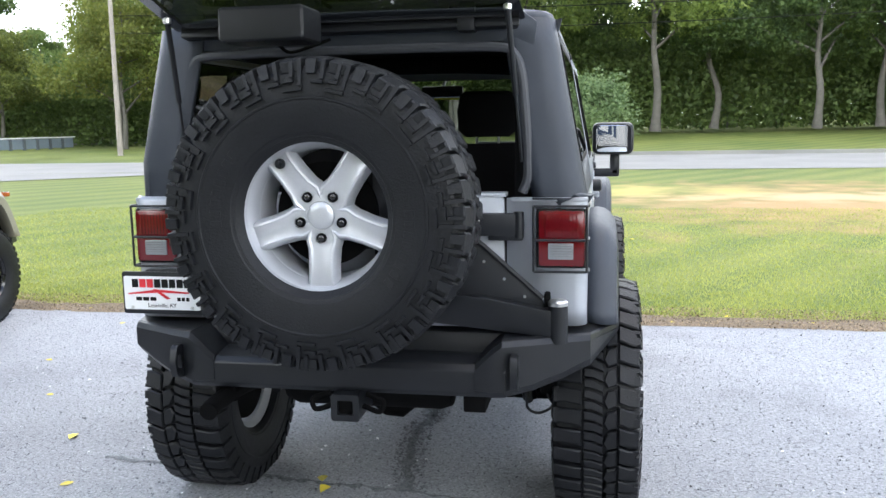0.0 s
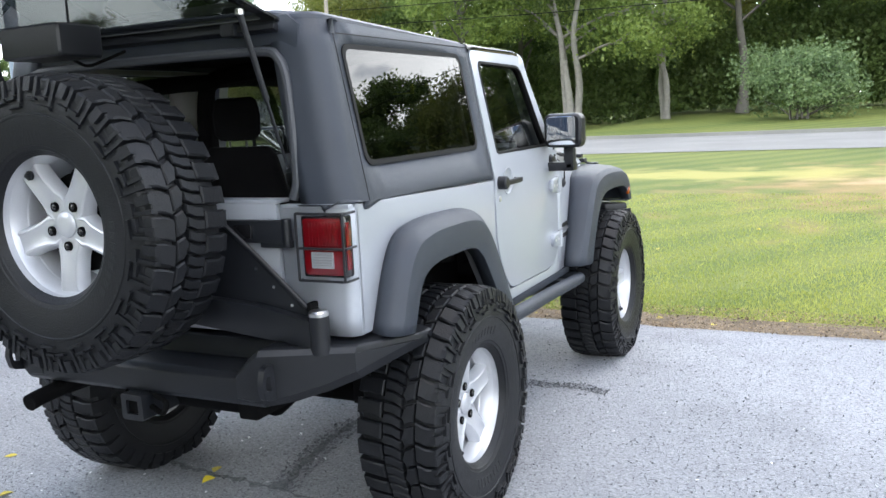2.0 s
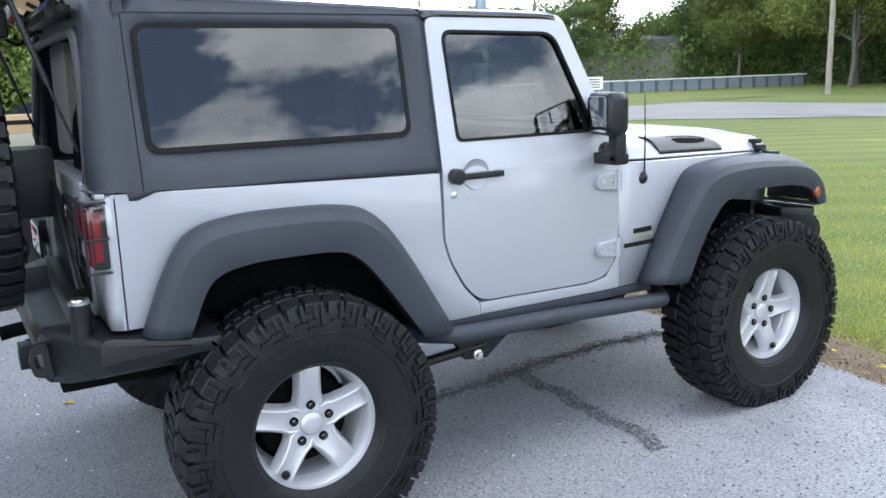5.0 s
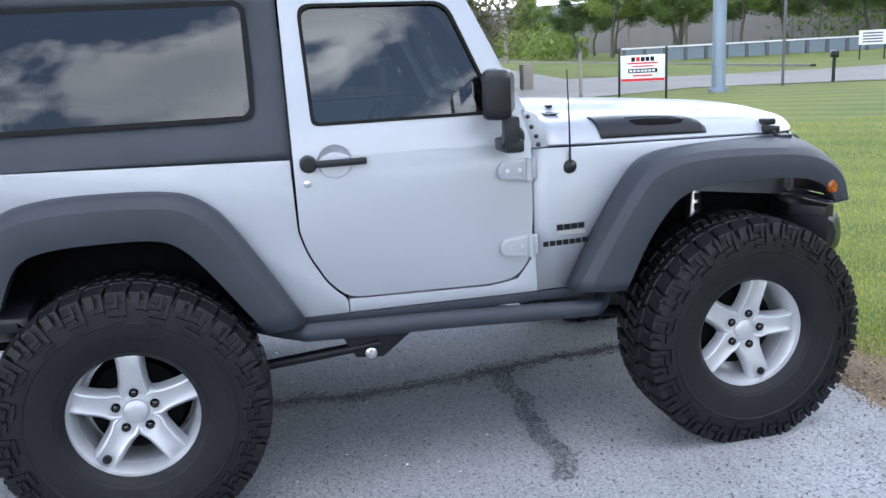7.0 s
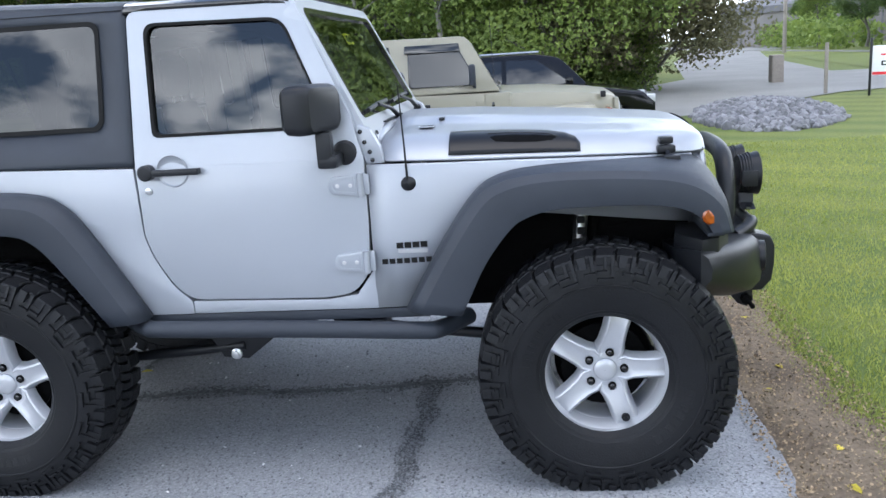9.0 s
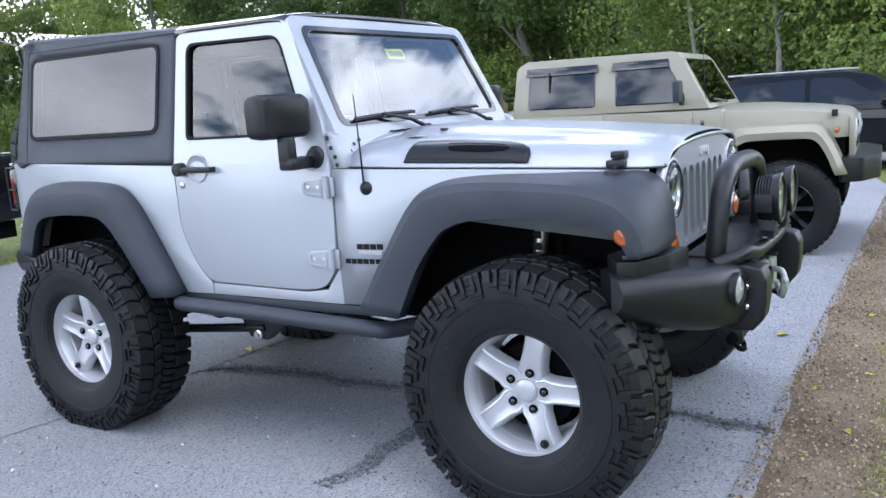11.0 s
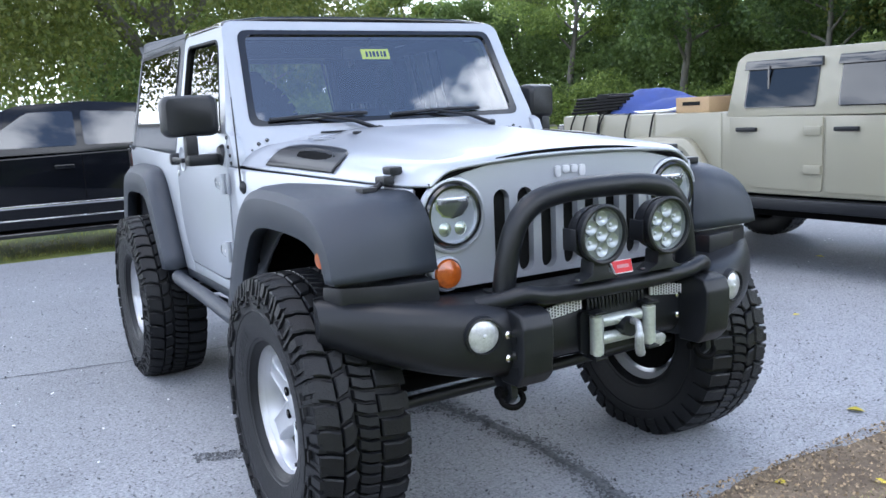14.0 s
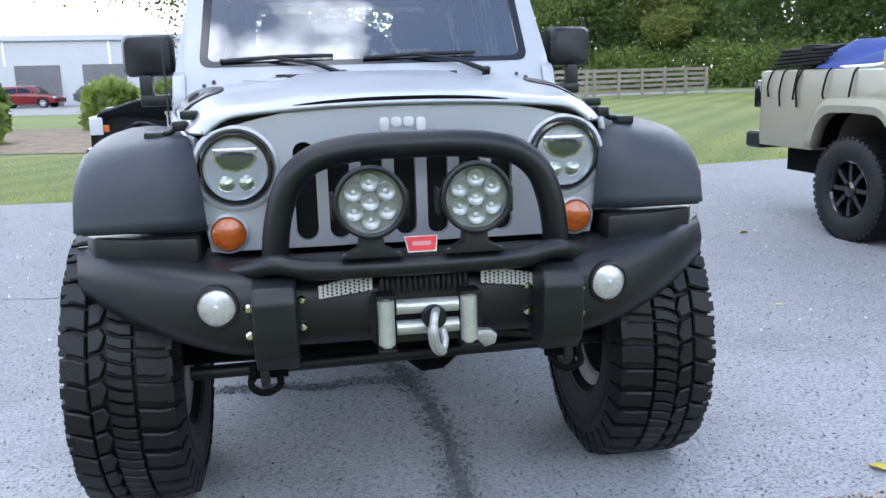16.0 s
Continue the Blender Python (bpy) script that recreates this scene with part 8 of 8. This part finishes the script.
# load in its bed
cloth = thing("cargo_cover", "bright blue cloth cover over cargo in the bed", "cover", at=TAN_AT)
bm = bmesh.new()
rows = []
for i, y in enumerate(np.linspace(-1.05, 0.05, 15)):
    t = i / 14
    h = 0.25 * math.sin(math.pi * min(1, t * 1.5 + 0.12)) ** 0.7 * (1 - 0.55 * max(0, t - 0.35)) if t < 0.55 else 0.25 * (0.62 - 0.55 * (t - 0.55))
    h = max(h, 0.03)
    rows.append([(0.10 + 0.66 * u * (0.7 + 0.3 * math.sin(math.pi * min(1, t * 1.2))), float(y), 1.345 + h * (1 - abs(u) ** 2.4) + 0.018 * noise.noise(Vector((u * 5, y * 7, 2)))) for u in np.linspace(-1, 1, 15)])
loft(bm, rows)
part("cover", bm, CLOTH, cloth, angle=60)
part("white_edge", tube(bmesh.new(), [(0.70, -0.50, 1.35), (0.74, -0.05, 1.36), (0.62, 0.16, 1.40)], 0.015, 6), WHITE, cloth)
for k, y in enumerate((-1.20, -1.02, -0.82, -0.78, -0.42, -0.10)):
    part("strap", tube(bmesh.new(), spline([(0.84, y, 1.345), (0.885, y + 0.01, 1.30), (0.89, y - 0.03, 1.20 - 0.05 * (k % 3)), (0.885, y - 0.02, 1.10 - 0.08 * (k % 2))], 4), 0.009, 6), INK, cloth)
rack = thing("folded_rack", "black folded rack lying in the pickup bed", "rack", at=TAN_AT)
for k in range(5):
    part("bar", tube(bmesh.new(), [(0.78 - k * 0.02, -1.32, 1.36 + k * 0.035), (0.70, -0.72 + 0.05 * k, 1.40 + k * 0.03)], 0.016, 6), INK, rack)
part("bar", tube(bmesh.new(), [(0.45, 0.15, 1.46), (0.45, 0.72, 1.47)], 0.02, 6), INK, rack)
part("frame", box(bmesh.new(), 0.25, 0.72, -1.02, -0.86, 1.34, 1.55, 0.02), INK, rack)
carton = thing("carton", "brown cardboard carton on the bed rail", "box", at=TAN_AT)
part("box", box(bmesh.new(), 0.40, 0.80, 0.12, 0.50, 1.335, 1.475, 0.005), CARD, carton)
part("tape", box(bmesh.new(), 0.802, 0.8035, 0.20, 0.40, 1.40, 1.435), INK, carton)

# black crew-cab pickup, nose to the right of the lot's back edge
blk = thing("black_pickup", "black crew-cab pickup with silver wheels on the grass edge", "pickup truck", at=Matrix.Translation((-1.38, -6.56, -0.03)) @ Matrix.Rotation(radians(-90), 4, "Z"))
W = 0.96
pts = [(-1.22, 0.55), (-1.24, 1.20), (0.92, 1.20), (0.92, 1.16), (3.05, 1.12), (3.7, 1.16), (4.35, 1.05), (4.52, 0.90), (4.55, 0.50), (4.25, 0.40), (4.18, 0.62), (4.02, 0.84), (3.68, 0.93), (3.34, 0.84), (3.18, 0.62), (3.14, 0.36), (0.50, 0.36), (0.48, 0.62), (0.34, 0.84), (0.0, 0.92), (-0.34, 0.84), (-0.48, 0.62), (-0.52, 0.50)]
part("body", prism(bmesh.new(), pts, "x", -W, W, 0.04, seg=3), NIGHT, blk)
bm = prism(bmesh.new(), round_poly([(0.95, 1.15), (1.00, 1.62), (1.12, 1.78), (1.7, 1.83), (2.45, 1.80), (2.62, 1.75), (3.40, 1.14)], [0, 0.05, 0.08, 0.1, 0.1, 0.08, 0], 4), "x", -W, W, 0.05, seg=3)
for v in bm.verts:
    v.co.x -= math.copysign(0.30 * max(0, v.co.z - 1.16), v.co.x)
part("cab", bm, NIGHT, blk)
bm = prism(bmesh.new(), [(3.1, 1.12), (4.30, 1.08), (4.30, 1.03), (3.1, 1.03)], "x", -0.80, 0.80, 0.03)
part("bonnet", bm, NIGHT, blk)
for s in (1, -1):
    for name, q in (("rear_window", [(1.12, 1.22), (1.18, 1.66), (1.82, 1.70), (1.82, 1.22)]), ("front_window", [(1.90, 1.22), (1.90, 1.70), (2.40, 1.69), (2.98, 1.24), (2.98, 1.22)])):
        bm = bmesh.new()
        bm.faces.new([bm.verts.new((s * (W + 0.004 - 0.30 * max(0, v - 1.16)), u, v)) for u, v in round_poly(q, 0.05, 4)])
        part(name, bm, PALE_TINT, blk)
    for y in (1.02, 1.86, 2.98):
        part("door_gap", box(bmesh.new(), s * (W - 0.01), s * (W + 0.0015), y, y + 0.008, 0.50, 1.14), DARK, blk)
    for y in (1.10, 1.96):
        part("handle", box(bmesh.new(), s * W, s * (W + 0.035), y, y + 0.22, 1.0, 1.04, 0.012), NIGHT, blk)
    part("side_strip", box(bmesh.new(), s * W, s * (W + 0.012), 0.56, 3.08, 0.60, 0.635, 0.003), CHROME, blk)
    part("lower_strip", box(bmesh.new(), s * W, s * (W + 0.012), 0.56, 3.05, 0.46, 0.475, 0.003), CHROME, blk)
    part("step_bar", box(bmesh.new(), s * 0.86, s * 1.02, 0.6, 3.0, 0.27, 0.33, 0.02), GLOSS, blk)
    part("mirror", box(bmesh.new(), s * 0.97, s * 1.17, 2.78, 2.90, 1.16, 1.36, 0.04, seg=3), GLOSS, blk)
    part("headlight", box(bmesh.new(), s * 0.70, s * 0.968, 4.30, 4.535, 0.80, 1.00, 0.03), WHITE_LENS, blk)
    part("corner_lamp", box(bmesh.new(), s * 0.90, s * 0.972, 4.20, 4.30, 0.84, 0.92, 0.01), AMBER, blk)
    part("tail_light", box(bmesh.new(), s * 0.86, s * 0.965, -1.26, -1.12, 0.80, 1.14, 0.02), RED, blk)
    for k in range(5):
        part("badge_bar", box(bmesh.new(), s * W, s * (W + 0.006), 3.12 + k * 0.055, 3.16 + k * 0.055, 1.00, 1.035), CHROME, blk)
    for yc in (0.0, 3.68):
        arch = spline([(s * 0.97, yc + 0.50 * math.cos(a) * 1.02, 0.40 + 0.53 * math.sin(a)) for a in np.linspace(0.05, math.pi - 0.05, 9)], 3)
        part("arch_trim", tube(bmesh.new(), arch, 0.025, 8), NIGHT, blk)
        road_wheel(blk, s * 0.83, yc, 0.40, 0.28, 0.255, ALLOY, 12, s, "black road tyre", 0)
        part("wheel_housing", lathe(bmesh.new(), [(0.45, -0.10), (0.45, 0.10), (0.0004, 0.10)], 24, Matrix.Translation((s * 0.76, yc, 0.40))), DARK, blk)
bm = bmesh.new()
bm.faces.new([bm.verts.new(p) for p in ((-0.84, 3.36, 1.185), (0.84, 3.36, 1.185), (0.745, 2.655, 1.735), (-0.745, 2.655, 1.735))])
part("windscreen", bm, TINT, blk)
part("front_grille", box(bmesh.new(), -0.68, 0.68, 4.52, 4.58, 0.66, 1.0, 0.03), GLOSS, blk)
part("front_bumper", box(bmesh.new(), -0.93, 0.93, 4.40, 4.66, 0.42, 0.64, 0.05, seg=3), NIGHT, blk)
part("rear_bumper", box(bmesh.new(), -0.93, 0.93, -1.42, -1.20, 0.48, 0.66, 0.04), CHROME, blk)
part("underbody", box(bmesh.new(), -0.62, 0.62, -1.1, 4.3, 0.28, 0.48), DARK, blk)
part("bed_cover", box(bmesh.new(), -0.88, 0.88, -1.2, 0.88, 1.19, 1.225, 0.01), GLOSS, blk)
# a tall bonnet and waistline
for ob in blk.children:
    if not ob.children:
        for v in ob.data.vertices:
            v.co.z = float(np.interp(v.co.z, [-1, 0.9, 1.1, 1.2, 1.83, 3], [-1, 0.9, 1.15, 1.27, 1.80, 3]))
            v.co.y -= 0.3 * max(0.0, v.co.y - 3.68)


def passenger_car(name, label, at, paint, length=4.6, height=1.5, glassy=True):
    car = thing(name, label, "car", at=at)
    L = length / 2
    pts = [(-L, 0.45), (-L + 0.03, 0.85), (-L + 0.25, 0.98), (L - 1.25, 0.98), (L - 0.2, 0.80), (L, 0.62), (L, 0.35), (L - 0.45, 0.28), (L - 0.5, 0.55), (L - 0.85, 0.68), (L - 1.2, 0.55), (L - 1.25, 0.26), (-L + 1.25, 0.26), (-L + 1.2, 0.55), (-L + 0.85, 0.68), (-L + 0.5, 0.55), (-L + 0.45, 0.3)]
    part("body", prism(bmesh.new(), pts, "x", -0.88, 0.88, 0.06, seg=3), paint, car)
    bm = prism(bmesh.new(), round_poly([(-L + 0.12, 0.97), (-L + 0.55, height - 0.1), (-L + 1.1, height), (0.25, height), (0.7, height - 0.08), (L - 1.15, 0.97)], 0.12, 4), "x", -0.84, 0.84, 0.06, seg=3)
    for v in bm.verts:
        v.co.x -= math.copysign(0.30 * max(0, v.co.z - 0.97), v.co.x)
    part("cabin", bm, paint, car)
    for s in (1, -1):
        for q in ([(-L + 0.42, 1.02), (-L + 0.75, height - 0.16), (-0.32, height - 0.09), (-0.32, 1.02)], [(-0.24, 1.02), (-0.24, height - 0.09), (0.30, height - 0.11), (L - 1.45, 1.02)]):
            bm = bmesh.new()
            bm.faces.new([bm.verts.new((s * (0.847 - 0.30 * max(0, v - 0.97)), u, v)) for u, v in round_poly(q, 0.05, 3)])
            part("window", bm, TINT, car)
        part("mirror", box(bmesh.new(), s * 0.86, s * 1.0, L - 1.55, L - 1.42, 1.0, 1.13, 0.03), paint, car)
        part("headlight", box(bmesh.new(), s * 0.55, s * 0.86, L - 0.2, L + 0.005, 0.62, 0.76, 0.03), WHITE_LENS, car)
        part("tail_light", box(bmesh.new(), s * 0.60, s * 0.87, -L - 0.004, -L + 0.12, 0.72, 0.88, 0.02), RED, car)
        part("roof_rail", tube(bmesh.new(), [(s * 0.62, -L + 0.8, height + 0.03), (s * 0.62, 0.35, height + 0.03)], 0.016, 8), STEEL, car)
        for y in (-L + 0.85, L - 0.85):
            road_wheel(car, s * 0.77, y, 0.34, 0.22, 0.22, ALLOY, 10, s, "black road tyre", 0)
    bm = bmesh.new()
    bm.faces.new([bm.verts.new(p) for p in ((-0.74, L - 1.13, 1.0), (0.74, L - 1.13, 1.0), (0.66, 0.66, height - 0.09), (-0.66, 0.66, height - 0.09))])
    part("windscreen", bm, TINT, car)
    return car


passenger_car("dark_suv", "dark blue-black crossover with roof rails", Matrix.Translation((-12.2, 2.0, 0)), NIGHT, 4.7, 1.56)
passenger_car("red_car", "red car parked before the workshop", turn_at(19, -57, -0.03, radians(80)), RED, 4.6, 1.45)
passenger_car("red_car", "red car parked before the workshop", turn_at(25, -57, -0.03, radians(100)), RED, 4.6, 1.45)
passenger_car("grey_car", "grey car parked before the workshop", turn_at(13.5, -57, -0.03, radians(85)), GREY_TRIM, 4.6, 1.45)
passenger_car("pale_car", "pale van parked before the workshop", turn_at(5, -56, -0.03, radians(95)), WHITE, 4.8, 1.7)

# ---- grass blades, leaf mould, fallen leaves ----
def blades(name, n, fn, h0, h1, mat, label, category):
    r = np.random.default_rng(21)
    P = np.array([fn(*r.random(2)) for _ in range(n)])
    a = r.uniform(0, 2 * math.pi, n)
    h = r.uniform(h0, h1, n)
    w = h * 0.10 + 0.002
    lean_ = r.uniform(0.1, 0.9, n) * h
    b = r.uniform(0, 2 * math.pi, n)
    z = P[:, 2]
    v = np.stack([np.stack([P[:, 0] - np.cos(a) * w, P[:, 1] - np.sin(a) * w, z], 1), np.stack([P[:, 0] + np.cos(a) * w, P[:, 1] + np.sin(a) * w, z], 1), np.stack([P[:, 0] + np.cos(b) * lean_, P[:, 1] + np.sin(b) * lean_, z + h], 1)], 1).reshape(-1, 3)
    me = bpy.data.meshes.new(name)
    me.from_pydata(v.tolist(), [], np.arange(3 * n).reshape(-1, 3).tolist())
    me.materials.append(mat)
    tagged(new(name, me), label, category, "", "stuff")


BLADE = leafy("grass_blade", (0.17, 0.25, 0.045), (0.47, 0.48, 0.125), 0.5)


def mulch_edge(x):
    return 3.42 + 0.16 * noise.noise(Vector((x * 0.7, 0, 3))) + 0.08 * noise.noise(Vector((x * 2.5, 0, 9)))


blades("grass", 170000, lambda u, v: (-10 + 17 * u, mulch_edge(-10 + 17 * u) + 9 * v ** 2.4, -0.028), 0.014, 0.036, BLADE, "short mown grass beside the asphalt", "grass")
blades("grass", 30000, lambda u, v: (-26 + 40 * u, -5.7 - 0.6 * abs(u - 0.6) - 7 * v ** 1.5, -0.028), 0.018, 0.045, BLADE, "short mown grass behind the lot", "grass")
bm = bmesh.new()
loft(bm, [[(float(x), 3.02 + (mulch_edge(float(x)) + 0.16 - 3.02) * t, -0.012 + 0.028 * math.sin(math.pi * t) * (1 + noise.noise(Vector((x * 3, t * 4, 1)))) - 0.012 * t) for t in np.linspace(0, 1, 8)] for x in np.arange(-16, 12, 0.12)])
tagged(part("mulch_strip", bm, SOIL, flip=False, angle=80), "brown soil strip with leaf litter along the asphalt", "soil", "", "structure")

DRY = material("dry_litter", (0.25, 0.185, 0.11), 0.85, 0, 0.6, 3, 40, island=0.9)
LEAF_Y = material("yellow_leaf", (0.62, 0.50, 0.04), 0.6, 0, 0.35, 8, 60, random_shift=0.4)


def chips(name, n, fn, size, mat, label, flatten=0.35):
    r = np.random.default_rng(5)
    c = np.array([fn(*r.random(2)) for _ in range(n)])
    d = r.normal(size=(n, 3)) * (1, 1, flatten)
    d /= np.linalg.norm(d, axis=1)[:, None]
    s = np.cross(d, r.normal(size=(n, 3)) * (0.2, 0.2, 1))
    s /= np.linalg.norm(s, axis=1)[:, None]
    L = size * r.uniform(0.4, 1.4, n)[:, None]
    W = L * r.uniform(0.2, 0.6, n)[:, None]
    v = np.stack([c - d * L * 0.5, c + s * W, c + d * L * 0.5 + (0, 0, 0.004), c - s * W], 1).reshape(-1, 3)
    v[:, 2] = np.maximum(v[:, 2], 0.001)
    me = bpy.data.meshes.new(name)
    me.from_pydata(v.tolist(), [], np.arange(4 * n).reshape(-1, 4).tolist())
    me.materials.append(mat)
    tagged(new(name, me), label, "litter", "", "stuff")


chips("leaf_litter", 48000, lambda u, v: (-13 + 21 * u, 3.06 + (0.60 * v ** 1.2), 0.012 + 0.02 * v), 0.013, DRY, "dry brown leaves and chips on the soil strip")
chips("petals", 1500, lambda u, v: (-9 + 16 * u, -5.0 + 6.5 * v, 0.004), 0.015, WHITE, "scattered pale petals on the asphalt", 0.05)
chips("grit", 26000, lambda u, v: (-4.5 + 9.5 * u, -4.4 + 7.4 * v, 0.003), 0.011, TAR, "dark grit scattered over the asphalt", 0.1)



def along_seam(u, v):
    """A spot beside the tar seam that runs lengthwise under the car."""
    y = -0.12 + 3.2 * u
    x = float(np.interp(y, [-0.12, 0.45, 1.05, 1.65, 2.1, 2.85, 3.1], [0.06, -0.04, -0.02, -0.10, -0.18, -0.16, -0.10]))
    return x + 0.16 * (v - 0.5) ** 3 * 4 + 0.05 * noise.noise(Vector((y * 4, 0, 2))), y, 0.003


def across_seam(u, v):
    """A spot in the worn dark band that runs sideways from the seam."""
    x = -0.1 + 1.2 * u
    return x, 1.63 - 0.03 * x + 0.10 * (v - 0.5) + 0.05 * noise.noise(Vector((x * 5, 0, 4))), 0.003


chips("seam_grit", 1500, across_seam, 0.013, TAR, "dark crumbs of tar in a worn band", 0.08)
chips("seam_grit", 4200, along_seam, 0.017, TAR, "dark crumbs of tar along the sealed seam", 0.08)


def fallen_leaf(x, y, s, a, curl):
    bm = bmesh.new()
    outline = [(0, -0.5), (0.22, -0.28), (0.36, 0.02), (0.24, 0.30), (0.0, 0.55), (-0.24, 0.30), (-0.36, 0.02), (-0.22, -0.28)]
    mid = [bm.verts.new((0, t, 0.05)) for t in (-0.5, -0.15, 0.2, 0.55)]
    right = [bm.verts.new((u, v, 0.05 + curl * abs(u) * 2)) for u, v in ((0.24, -0.26), (0.36, 0.02), (0.22, 0.32))]
    left = [bm.verts.new((-u, v, 0.05 + curl * abs(u) * 1.4)) for u, v in ((0.24, -0.26), (0.36, 0.02), (0.22, 0.32))]
    for side_ in (right, left):
        bm.faces.new((mid[0], mid[1], side_[0]))
        bm.faces.new((mid[1], mid[2], side_[1], side_[0]))
        bm.faces.new((mid[2], mid[3], side_[2], side_[1]))
    ob = part("fallen_leaf", bm, LEAF_Y, angle=80)
    ob.matrix_basis = Matrix.Translation((x, y, 0.002)) @ Matrix.Rotation(a, 4, "Z") @ Matrix.Scale(s, 4)
    return tagged(ob, "yellow fallen leaf lying on the asphalt", "leaf", "fallen leaves")


rl = random.Random(9)
for x, y in [(-1.49, -0.27), (-1.82, 0.27), (-1.60, 2.90), (-0.35, -0.05), (-0.30, -0.16), (-2.4, 0.9), (-1.1, -0.6), (1.05, 3.3), (1.9, 3.45), (0.7, 3.36), (-2.9, 1.6), (-3.3, -1.2), (-4.8, 0.4), (2.5, 3.28), (3.1, 3.4), (-0.7, 3.2), (-1.5, 3.3), (-3.0, 2.7), (-2.1, -2.3), (-2.6, -3.6), (1.3, 8.0), (0.4, 6.4), (-2.2, 3.34), (-3.6, 3.2), (0.1, 3.25), (-1.0, 3.4), (-2.75, 3.28), (-0.2, 3.38), (1.45, 3.22), (2.1, 3.3)]:
    fallen_leaf(x, y, rl.uniform(0.045, 0.08), rl.uniform(0, 6.3), rl.uniform(0, 0.5))
